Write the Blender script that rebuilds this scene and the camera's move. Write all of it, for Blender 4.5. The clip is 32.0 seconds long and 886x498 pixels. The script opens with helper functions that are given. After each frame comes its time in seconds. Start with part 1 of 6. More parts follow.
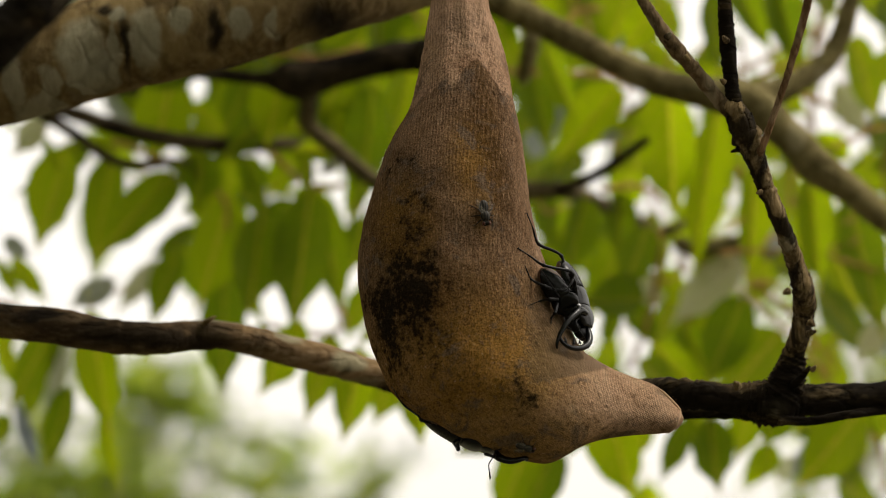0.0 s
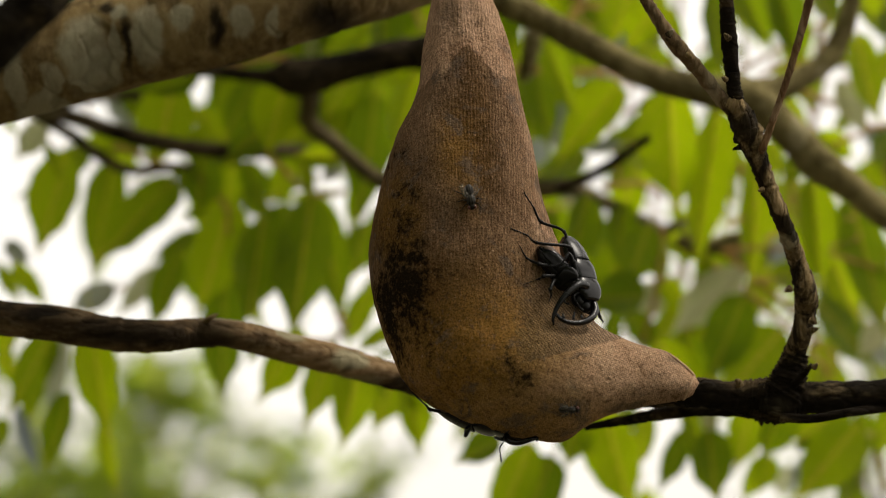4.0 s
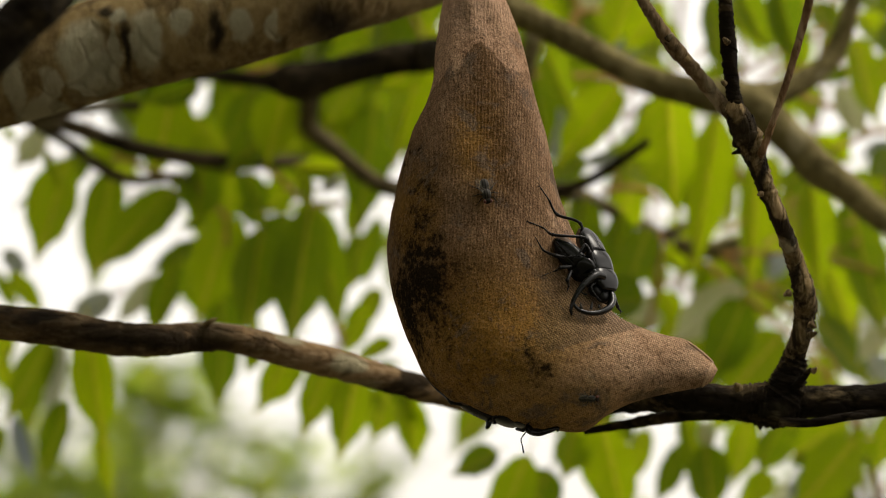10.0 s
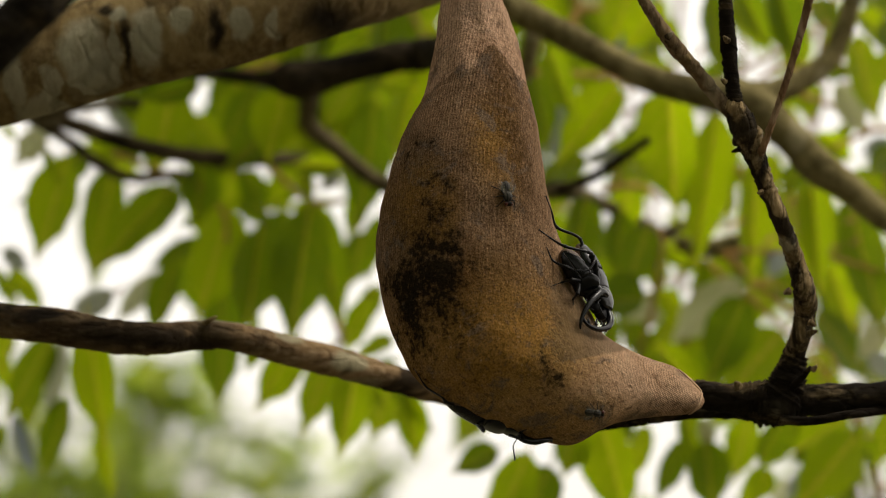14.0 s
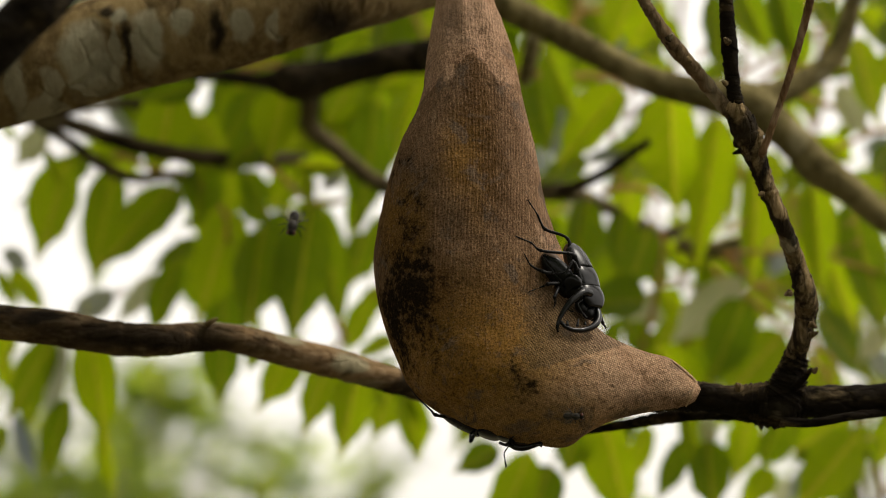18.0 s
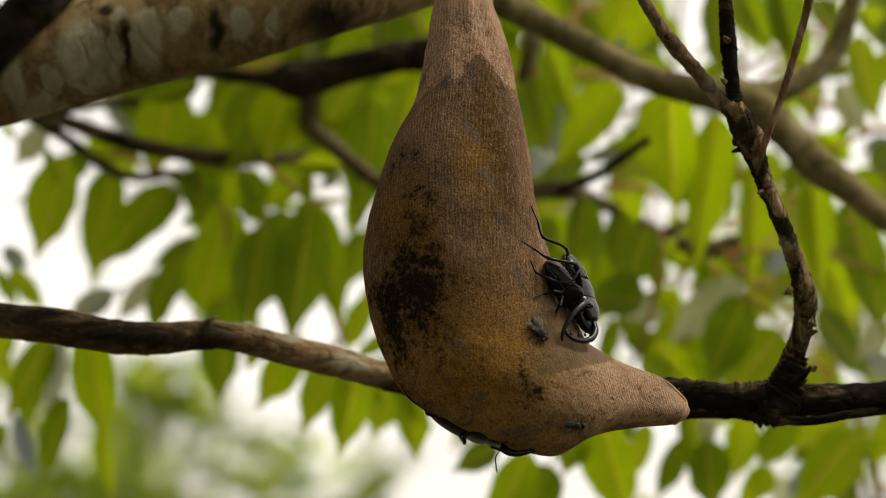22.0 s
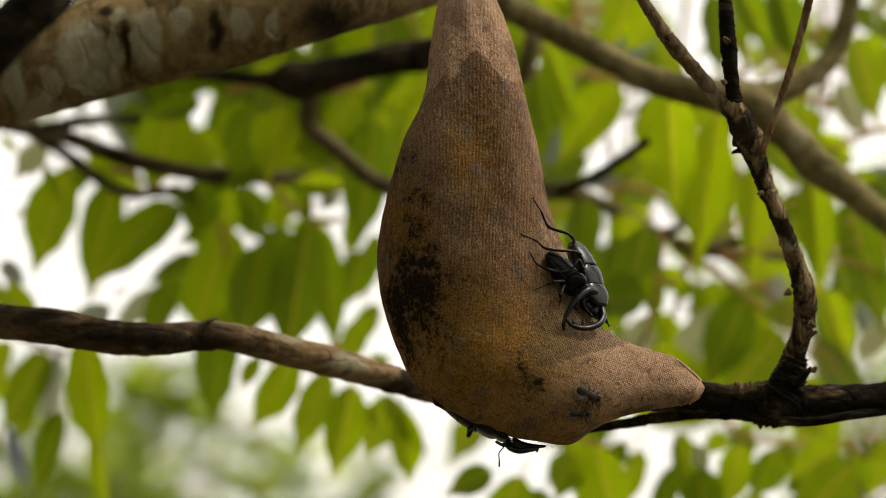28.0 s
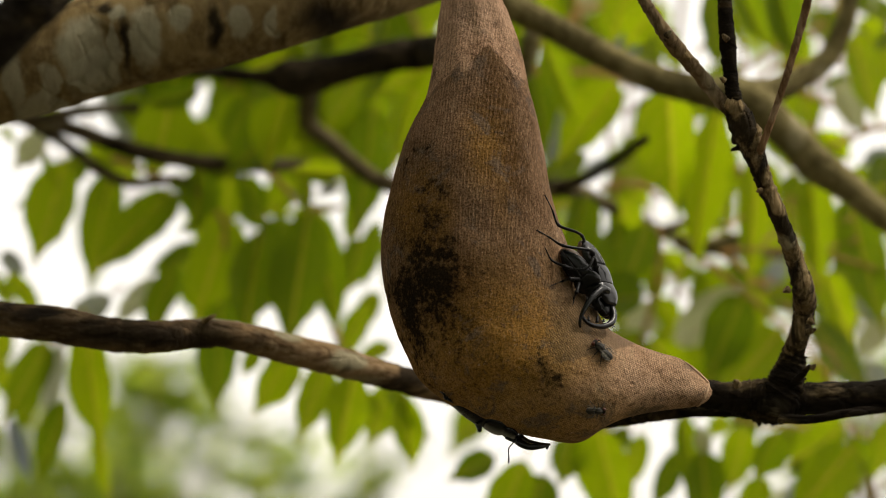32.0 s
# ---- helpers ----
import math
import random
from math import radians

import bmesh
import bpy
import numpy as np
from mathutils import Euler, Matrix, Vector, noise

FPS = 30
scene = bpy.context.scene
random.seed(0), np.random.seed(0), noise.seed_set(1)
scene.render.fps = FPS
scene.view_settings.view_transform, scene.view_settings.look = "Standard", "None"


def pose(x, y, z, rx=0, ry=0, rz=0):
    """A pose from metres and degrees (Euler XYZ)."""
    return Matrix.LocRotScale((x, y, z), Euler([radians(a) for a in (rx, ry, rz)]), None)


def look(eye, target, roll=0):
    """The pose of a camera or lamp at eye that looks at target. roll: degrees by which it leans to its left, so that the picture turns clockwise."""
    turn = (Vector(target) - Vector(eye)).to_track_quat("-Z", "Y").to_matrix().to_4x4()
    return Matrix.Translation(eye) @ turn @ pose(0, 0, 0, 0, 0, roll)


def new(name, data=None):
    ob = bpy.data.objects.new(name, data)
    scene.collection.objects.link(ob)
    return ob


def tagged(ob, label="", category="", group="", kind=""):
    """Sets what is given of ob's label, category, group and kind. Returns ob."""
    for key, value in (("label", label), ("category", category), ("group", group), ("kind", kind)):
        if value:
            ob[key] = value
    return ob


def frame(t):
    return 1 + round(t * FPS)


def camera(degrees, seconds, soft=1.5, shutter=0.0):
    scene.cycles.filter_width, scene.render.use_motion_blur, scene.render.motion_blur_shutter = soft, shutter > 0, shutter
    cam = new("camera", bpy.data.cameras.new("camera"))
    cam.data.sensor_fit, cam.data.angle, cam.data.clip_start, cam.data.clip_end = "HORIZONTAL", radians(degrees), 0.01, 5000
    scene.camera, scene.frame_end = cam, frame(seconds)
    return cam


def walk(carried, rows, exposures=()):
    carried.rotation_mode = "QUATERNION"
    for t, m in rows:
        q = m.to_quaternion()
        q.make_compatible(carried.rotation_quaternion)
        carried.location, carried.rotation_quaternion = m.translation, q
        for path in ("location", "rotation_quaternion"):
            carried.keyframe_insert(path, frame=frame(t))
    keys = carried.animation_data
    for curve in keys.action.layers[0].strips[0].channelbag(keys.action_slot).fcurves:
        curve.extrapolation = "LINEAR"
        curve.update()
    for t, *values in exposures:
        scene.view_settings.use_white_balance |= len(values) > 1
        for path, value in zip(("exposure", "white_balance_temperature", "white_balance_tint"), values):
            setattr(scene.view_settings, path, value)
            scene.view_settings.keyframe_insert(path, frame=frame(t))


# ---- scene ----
# The plan runs along the sight line: x to the right, y ahead, z up from it; PLAN stands it in the world.
SECONDS, TILT, EYE = 32.0, 12.0, 1.6
PLAN = pose(0, 0, EYE, TILT, 0, 0)

# ---- camera: a long lens on a stand that trembles a little (seconds, turn, nod) ----
cam = camera(22.0, SECONDS, soft=0.75, shutter=0.0)
cam.data.dof.use_dof = True
focus_mark = new("focus_mark")
cam.data.dof.focus_object = focus_mark
cam.data.dof.aperture_fstop = 6.9
cam.data.dof.aperture_blades = 0
SHAKE = [(0, -0.043, -0.065), (0.5, -0.043, -0.131), (1, -0.021, -0.131), (1.5, -0.065, -0.131), (2, -0.044, -0.175), (2.5, 0, -0.261), (3, -0.108, -0.283), (3.5, 0, -0.175), (5.5, 0, -0.087), (6, -0.087, -0.175), (6.5, -0.108, -0.196), (7, -0.043, -0.131), (7.5, 0, -0.043), (8, 0, -0.021), (8.5, 0, 0), (9, 0, 0), (9.5, 0, 0), (10, -0.021, -0.021), (10.5, -0.021, -0.283), (11, -0.087, 0), (11.5, -0.021, -0.044), (12, -0.021, -0.152), (12.5, 0, 0.109), (13, 0.021, 0), (13.5, 0, -0.152), (14, -0.021, -0.065), (14.5, -0.021, -0.065), (16.5, 0, 0), (17, 0, 0), (17.5, 0, 0), (18, 0, -0.021), (18.5, -0.021, -0.065), (19, -0.044, -0.087), (19.5, -0.021, -0.087), (20, -0.021, -0.065), (20.5, 0, 0), (21, 0, -0.021), (21.5, 0, -0.021), (22, -0.021, -0.065), (22.5, -0.021, -0.065), (23, -0.021, -0.131), (23.5, -0.043, -0.065), (24, -0.044, -0.087), (24.5, -0.044, -0.087), (25, -0.021, -0.044), (25.5, -0.021, -0.043), (27.5, -0.021, -0.043), (28, -0.021, -0.044), (28.5, -0.021, -0.021), (29, -0.021, -0.021), (29.5, -0.021, -0.044), (30, -0.044, -0.087), (30.5, -0.044, -0.109), (31, -0.065, -0.109), (31.5, -0.044, -0.087), (32, -0.044, -0.108)]
EXPOSURES = ((0.0, 0.18), (22.5, 0.18), (24.0, 0.12), (25.5, 0.12), (27.5, 0.26), (SECONDS, 0.26))
walk(cam, [(t, pose(0, 0, EYE, 90 + TILT + nod, 0, turn)) for t, turn, nod in SHAKE], [(t, stops, 6900, 10) for t, stops in EXPOSURES])

# the lens is pulled from the pouch to the leaves behind it and back (seconds, distance)
FOCUS = [(0, 0.965), (4.2, 0.965), (4.8, 1.1), (5.5, 1.42), (5.8, 1.57), (6.1, 1.62), (6.5, 1.63), (7.2, 1.6), (7.4, 1.44), (7.5, 1.2), (7.6, 1.03), (7.8, 0.972), (8.0, 0.965), (SECONDS, 0.965)]


# ---- light: a bright overcast sky, the veiled sun behind the leaves ----
SUN_HEIGHT, SUN_TURN = 60.0, 98.0
world = bpy.data.worlds.new("overcast_sky")
scene.world = world
world.use_nodes = True
wt = world.node_tree
wt.nodes.clear()
sky = wt.nodes.new("ShaderNodeTexSky")
sky.sky_type = "NISHITA"
sky.sun_disc = False
sky.sun_elevation, sky.sun_rotation = radians(SUN_HEIGHT), radians(SUN_TURN)
sky.air_density, sky.dust_density, sky.ozone_density = 1.0, 6.0, 1.0
cloud = wt.nodes.new("ShaderNodeHueSaturation")
cloud.inputs["Saturation"].default_value = 0.25
veil = wt.nodes.new("ShaderNodeMixRGB")
veil.inputs["Fac"].default_value = 0.55
veil.inputs["Color2"].default_value = (11.0, 10.6, 9.9, 1)
wback = wt.nodes.new("ShaderNodeBackground")
wback.inputs["Strength"].default_value = 0.138
wout = wt.nodes.new("ShaderNodeOutputWorld")
wt.links.new(sky.outputs["Color"], cloud.inputs["Color"])
wt.links.new(cloud.outputs["Color"], veil.inputs["Color1"])
wt.links.new(veil.outputs["Color"], wback.inputs["Color"])
wt.links.new(wback.outputs["Background"], wout.inputs["Surface"])
sun = new("sun", bpy.data.lights.new("sun", "SUN"))
sun.data.energy, sun.data.angle, sun.data.color = 1.35, radians(16), (1.0, 0.95, 0.86)
sun.matrix_world = look((0, 0, 30), Vector((0, 0, 30)) - Vector((math.sin(radians(SUN_TURN)) * math.cos(radians(SUN_HEIGHT)), math.cos(radians(SUN_TURN)) * math.cos(radians(SUN_HEIGHT)), math.sin(radians(SUN_HEIGHT)))))


# ---- materials ----
def node(nt, kind, inputs=(), operation=None, use_clamp=False, blend_type=None, interpolation_type=None, bands_direction=None):
    n = nt.nodes.new("ShaderNode" + kind)
    if operation:
        n.operation = operation
    if use_clamp:
        n.use_clamp = True
    if blend_type:
        n.blend_type = blend_type
    if interpolation_type:
        n.interpolation_type = interpolation_type
    if bands_direction:
        n.wave_type, n.bands_direction = "BANDS", bands_direction
    for key, value in dict(inputs).items():
        if isinstance(value, bpy.types.NodeSocket):
            nt.links.new(value, n.inputs[key])
        else:
            n.inputs[key].default_value = value
    return n


def blank(name):
    m = bpy.data.materials.new(name)
    m.use_nodes = True
    m.node_tree.nodes.clear()
    return m, m.node_tree


def finish(nt, shader):
    node(nt, "OutputMaterial", {"Surface": shader})


def noise_of(nt, vec, scale, detail=4.0, rough=0.55, distortion=0.0):
    return node(nt, "TexNoise", {"Vector": vec, "Scale": scale, "Detail": detail, "Roughness": rough, "Distortion": distortion}).outputs["Fac"]


def ramp(nt, fac, low, high, a=0.0, b=1.0):
    return node(nt, "MapRange", {"Value": fac, "From Min": low, "From Max": high, "To Min": a, "To Max": b}, interpolation_type="SMOOTHSTEP").outputs["Result"]


def mixed(nt, fac, a, b, how="MIX"):
    return node(nt, "MixRGB", {"Fac": fac, "Color1": a, "Color2": b}, blend_type=how).outputs["Color"]


def calc(nt, how, a, b=0.0, clamp=False):
    return node(nt, "Math", {0: a, 1: b}, operation=how, use_clamp=clamp).outputs["Value"]


def scaled(nt, vec, sx, sy, sz, at_=(0, 0, 0), turn=(0, 0, 0)):
    return node(nt, "Mapping", {"Vector": vec, "Location": at_, "Rotation": turn, "Scale": (sx, sy, sz)}).outputs["Vector"]


def bumped(nt, height, strength, distance, under=None):
    more = {"Normal": under} if under else {}
    return node(nt, "Bump", {"Height": height, "Strength": strength, "Distance": distance, **more}).outputs["Normal"]


def blob(nt, vec, centre, size, soft=0.5):
    """1 in an ellipsoid of the given half sizes, falling to 0 round it."""
    d = node(nt, "VectorMath", {0: vec, 1: centre}, operation="SUBTRACT").outputs["Vector"]
    d = node(nt, "VectorMath", {0: d, 1: tuple(1 / s for s in size)}, operation="MULTIPLY").outputs["Vector"]
    d = node(nt, "VectorMath", {0: d}, operation="LENGTH").outputs["Value"]
    return ramp(nt, d, 1.0 + soft, 1.0 - soft)


def bark(name, dark, mid, pale, lichen, scale=60.0, cover=0.5, rough=0.9, relief=0.0015, black=0.0, stretch=(1, 1, 1), split=0.6, stains=(), edge=0.35, patches=()):
    """Bark: two tones of ground, fine grain, rounded pale patches over a share of it, and black damp blotches."""
    m, nt = blank(name)
    vec = scaled(nt, node(nt, "TexCoord").outputs["Object"], *stretch)
    grain = noise_of(nt, vec, scale * 4, 6, 0.65)
    blotch = noise_of(nt, vec, scale * 0.7, 5, 0.65, 0.4)
    warp = node(nt, "TexNoise", {"Vector": vec, "Scale": scale * 1.2, "Detail": 3.0}).outputs["Color"]
    bent = node(nt, "VectorMath", {0: vec, 1: node(nt, "VectorMath", {0: warp, 1: (0.35 / scale,) * 3}, operation="MULTIPLY").outputs["Vector"]}, operation="ADD").outputs["Vector"]
    cells = node(nt, "TexVoronoi", {"Vector": bent, "Scale": scale * 0.9})
    pick = node(nt, "SeparateXYZ", {"Vector": cells.outputs["Color"]}).outputs["X"]
    patch = calc(nt, "MULTIPLY", ramp(nt, cells.outputs["Distance"], 0.55, edge), ramp(nt, pick, 1.0 - cover, 1.0 - cover + 0.1))
    cracks = ramp(nt, node(nt, "TexVoronoi", {"Vector": bent, "Scale": scale * 2.2}).outputs["Distance"], 0.55, 0.8)
    c = mixed(nt, ramp(nt, blotch, 0.38, 0.62), (*dark, 1), (*mid, 1))
    c = mixed(nt, ramp(nt, grain, 0.42, 0.72, 0.0, 0.6), c, (*pale, 1))
    c = mixed(nt, calc(nt, "MULTIPLY", patch, 0.8), c, (*lichen, 1))
    c = mixed(nt, calc(nt, "MULTIPLY", cracks, split), c, (*[v * 0.5 for v in dark], 1))
    if black:
        damp = noise_of(nt, vec, scale * 0.33, 4, 0.6, 0.6)
        c = mixed(nt, ramp(nt, damp, 0.62 - 0.2 * black, 0.70 - 0.2 * black, 0.0, 0.9), c, (0.008, 0.006, 0.004, 1))
    raw = node(nt, "TexCoord").outputs["Object"]
    lumps = node(nt, "TexNoise", {"Vector": raw, "Scale": 75.0, "Detail": 5.0}).outputs["Color"]
    lumps = node(nt, "VectorMath", {0: lumps, 1: (0.5, 0.5, 0.5)}, operation="SUBTRACT").outputs["Vector"]
    raw = node(nt, "VectorMath", {0: raw, 1: node(nt, "VectorMath", {0: lumps, 1: (0.013, 0.0, 0.013)}, operation="MULTIPLY").outputs["Vector"]}, operation="ADD").outputs["Vector"]
    for centre, size in patches:
        grown = calc(nt, "MULTIPLY", blob(nt, raw, centre, size, 0.24), ramp(nt, blotch, 0.3, 0.62, 0.35, 0.9))
        c = mixed(nt, grown, c, (*lichen, 1))
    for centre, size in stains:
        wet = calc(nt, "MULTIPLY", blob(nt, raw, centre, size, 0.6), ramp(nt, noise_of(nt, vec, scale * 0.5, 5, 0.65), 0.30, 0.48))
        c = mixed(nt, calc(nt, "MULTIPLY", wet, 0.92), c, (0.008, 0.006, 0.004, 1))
    h = calc(nt, "SUBTRACT", calc(nt, "ADD", grain, calc(nt, "MULTIPLY", blotch, 0.8)), calc(nt, "MULTIPLY", cracks, 0.8))
    s = node(nt, "BsdfPrincipled", {"Base Color": c, "Roughness": rough, "Normal": bumped(nt, h, 0.8, relief), "Specular IOR Level": 0.06})
    finish(nt, s.outputs["BSDF"])
    return m


def leaf_material(name, top, through_, vein, gloss, single=True):
    """A leaf, lit from above and glowing where light comes through; veins follow the blade."""
    m, nt = blank(name)
    coord = node(nt, "TexCoord").outputs["Object"]
    rnd = node(nt, "ObjectInfo").outputs["Random"] if single else node(nt, "NewGeometry").outputs["Random Per Island"]
    xyz = node(nt, "SeparateXYZ", {"Vector": coord})
    side = calc(nt, "ABSOLUTE", xyz.outputs["X"])
    sweep = calc(nt, "SUBTRACT", xyz.outputs["Y"], calc(nt, "MULTIPLY", side, 0.7))
    lines = calc(nt, "PINGPONG", calc(nt, "ADD", calc(nt, "MULTIPLY", sweep, 5.6), calc(nt, "MULTIPLY", noise_of(nt, coord, 3.0, 2), 0.5)), 0.5)
    net = ramp(nt, node(nt, "TexVoronoi", {"Vector": coord, "Scale": 34.0}).outputs["Distance"], 0.5, 0.75, 0.0, 0.12)
    veins = calc(nt, "MAXIMUM", calc(nt, "MULTIPLY", ramp(nt, lines, 0.05, 0.012), ramp(nt, rnd, 0.2, 0.8, 0.28, 0.7)), net)
    rib = calc(nt, "MULTIPLY", ramp(nt, side, 0.028, 0.014), ramp(nt, rnd, 0.0, 0.7, 0.5, 1.0))
    lineage = calc(nt, "MAXIMUM", veins, rib)
    patchy = noise_of(nt, coord, 5.0, 5, 0.6)
    spots = ramp(nt, noise_of(nt, coord, 16.0, 2, 0.5), 0.74, 0.78, 0.0, 0.5)
    shade = mixed(nt, ramp(nt, rnd, 0.0, 1.0), (*[v * 0.6 for v in top], 1), (top[0] * 1.35, top[1] * 1.2, top[2], 1))
    shade = mixed(nt, ramp(nt, patchy, 0.35, 0.7, 0.0, 0.35), shade, (top[0] * 1.6, top[1] * 1.3, top[2] * 0.8, 1))
    shade = mixed(nt, spots, shade, (0.10, 0.055, 0.02, 1))
    shade = mixed(nt, lineage, shade, (*vein, 1))
    glow = mixed(nt, ramp(nt, rnd, 0.0, 1.0), (through_[0] * 0.36, through_[1] * 0.44, through_[2], 1), (through_[0] * 1.05, through_[1] * 1.05, through_[2], 1))
    glow = mixed(nt, spots, glow, (0.12, 0.07, 0.02, 1))
    glow = mixed(nt, calc(nt, "MULTIPLY", lineage, 0.8), glow, (vein[0] * 1.1, vein[1] * 0.95, vein[2], 1))
    nrm = bumped(nt, calc(nt, "ADD", calc(nt, "MULTIPLY", patchy, 0.4), lineage), 0.35, 0.02)
    face = node(nt, "BsdfPrincipled", {"Base Color": shade, "Roughness": gloss, "Normal": nrm, "Specular IOR Level": 0.2})
    back = node(nt, "BsdfTranslucent", {"Color": glow, "Normal": nrm})
    s = node(nt, "MixShader", {"Fac": 0.6, 1: face.outputs["BSDF"], 2: back.outputs["BSDF"]})
    finish(nt, s.outputs["Shader"])
    return m


def shell(name, colour, rough, coat=0.0, scale=900.0, strength=0.15, shine=0.4):
    m, nt = blank(name)
    vec = node(nt, "TexCoord").outputs["Object"]
    pits = noise_of(nt, vec, scale, 4, 0.6)
    wear = noise_of(nt, vec, scale * 0.12, 3, 0.5)
    c = mixed(nt, ramp(nt, wear, 0.4, 0.75, 0.0, 0.6), (*colour, 1), (colour[0] * 2.0, colour[1] * 1.9, colour[2] * 1.8, 1))
    r = ramp(nt, wear, 0.3, 0.7, rough - 0.06, rough + 0.1)
    s = node(nt, "BsdfPrincipled", {"Base Color": c, "Roughness": r, "Normal": bumped(nt, pits, strength, 0.0003), "Coat Weight": coat, "Coat Roughness": 0.12, "Specular IOR Level": shine})
    finish(nt, s.outputs["BSDF"])
    return m


def nylon_material():
    """Knitted nylon stretched over fruit: dry and pale at the neck, soaked below, with mould and juice stains."""
    m, nt = blank("stained_nylon")
    vec = node(nt, "TexCoord").outputs["Object"]
    xyz = node(nt, "SeparateXYZ", {"Vector": vec})
    x, z = xyz.outputs["X"], xyz.outputs["Z"]
    coarse = noise_of(nt, vec, 55.0, 5, 0.6)
    fine = noise_of(nt, vec, 260.0, 5, 0.65)
    speck = noise_of(nt, vec, 700.0, 3, 0.6)
    flat = scaled(nt, vec, 1, 0.35, 1)
    damp = ramp(nt, z, -0.205, -0.245, 0.15, 1.0)
    # the soaked part ends in an uneven tide line, higher in the middle, and leaves a dry strip along one side
    tide = calc(nt, "ADD", z, calc(nt, "MULTIPLY", calc(nt, "ABSOLUTE", calc(nt, "SUBTRACT", x, 0.006)), 0.75))
    tide = calc(nt, "ADD", tide, calc(nt, "MULTIPLY", calc(nt, "SUBTRACT", coarse, 0.5), 0.02))
    wet = ramp(nt, tide, -0.2375, -0.2395)
    edge = calc(nt, "ADD", calc(nt, "SUBTRACT", x, calc(nt, "MULTIPLY", calc(nt, "ADD", z, 0.24), -0.18)), calc(nt, "MULTIPLY", calc(nt, "SUBTRACT", coarse, 0.5), 0.02))
    wet = calc(nt, "MULTIPLY", wet, ramp(nt, edge, 0.027, 0.015))
    wet = calc(nt, "MULTIPLY", wet, ramp(nt, z, -0.395, -0.33))
    c = mixed(nt, ramp(nt, coarse, 0.3, 0.7), (0.345, 0.212, 0.135, 1), (0.405, 0.26, 0.172, 1))
    c = mixed(nt, calc(nt, "MULTIPLY", wet, 0.92), c, (0.185, 0.112, 0.064, 1))
    tone = noise_of(nt, scaled(nt, vec, 1, 1, 0.6), 95.0, 5, 0.7, 0.6)
    c = mixed(nt, calc(nt, "MULTIPLY", ramp(nt, tone, 0.52, 0.68, 0.0, 0.6), ramp(nt, z, -0.205, -0.245, 0.2, 1.0)), c, (0.155, 0.085, 0.045, 1))
    c = mixed(nt, calc(nt, "MULTIPLY", ramp(nt, tone, 0.46, 0.34, 0.0, 0.45), damp), c, (0.40, 0.285, 0.185, 1))
    rust = calc(nt, "MAXIMUM", blob(nt, flat, (0.004, -0.035, -0.366), (0.036, 0.05, 0.030), 0.6), calc(nt, "MULTIPLY", blob(nt, flat, (0.009, -0.033, -0.285), (0.007, 0.05, 0.03)), 0.55))
    rust = calc(nt, "MAXIMUM", rust, blob(nt, flat, (-0.024, -0.033, -0.312), (0.012, 0.05, 0.02)))
    rust = calc(nt, "MAXIMUM", rust, calc(nt, "MULTIPLY", blob(nt, flat, (0.016, -0.038, -0.396), (0.04, 0.06, 0.014), 0.7), 0.75))
    rust = calc(nt, "MAXIMUM", rust, calc(nt, "MULTIPLY", blob(nt, flat, (0.0035, -0.033, -0.282), (0.010, 0.05, 0.018), 0.7), 0.9))
    c = mixed(nt, calc(nt, "MULTIPLY", blob(nt, flat, (-0.0105, -0.035, -0.338), (0.006, 0.05, 0.012), 0.8), ramp(nt, fine, 0.35, 0.6, 0.2, 0.9)), c, (0.19, 0.075, 0.03, 1))
    c = mixed(nt, calc(nt, "MULTIPLY", rust, ramp(nt, fine, 0.3, 0.65, 0.45, 0.95)), c, (0.26, 0.155, 0.05, 1))
    c = mixed(nt, calc(nt, "MULTIPLY", wet, 0.5), c, (0.135, 0.084, 0.048, 1))
    # a dark run of juice down the neck
    run = calc(nt, "SUBTRACT", x, calc(nt, "ADD", calc(nt, "MULTIPLY", calc(nt, "SUBTRACT", -0.24, z), 0.147), 0.007))
    run = calc(nt, "ABSOLUTE", calc(nt, "ADD", run, calc(nt, "MULTIPLY", calc(nt, "SUBTRACT", tone, 0.5), 0.02)))
    run = calc(nt, "MULTIPLY", ramp(nt, run, 0.011, 0.002), calc(nt, "MULTIPLY", ramp(nt, tide, -0.2375, -0.2395), ramp(nt, z, -0.33, -0.295)))
    c = mixed(nt, calc(nt, "MULTIPLY", run, ramp(nt, fine, 0.3, 0.6, 0.5, 0.95)), c, (0.075, 0.042, 0.018, 1))
    # a worn grey patch above the toe seam, ending along a crease
    crease = calc(nt, "SUBTRACT", z, calc(nt, "ADD", calc(nt, "MULTIPLY", calc(nt, "SUBTRACT", x, 0.0295), 0.22), -0.3725))
    worn = calc(nt, "MULTIPLY", ramp(nt, crease, -0.0006, 0.0006), ramp(nt, crease, 0.045, 0.018))
    worn = calc(nt, "MULTIPLY", worn, ramp(nt, calc(nt, "ADD", x, calc(nt, "MULTIPLY", calc(nt, "SUBTRACT", fine, 0.5), 0.02)), 0.0255, 0.0285))
    c = mixed(nt, calc(nt, "MULTIPLY", worn, 0.6), c, (0.17, 0.125, 0.09, 1))
    hatch = node(nt, "TexWave", {"Vector": scaled(nt, vec, 1, 0.2, 1, turn=(0, radians(40), 0)), "Scale": 330.0, "Distortion": 2.0, "Detail": 2.0, "Detail Scale": 0.5}, bands_direction="X").outputs["Fac"]
    c = mixed(nt, calc(nt, "MULTIPLY", calc(nt, "MULTIPLY", worn, ramp(nt, hatch, 0.55, 0.2)), 0.6), c, (0.03, 0.022, 0.016, 1))
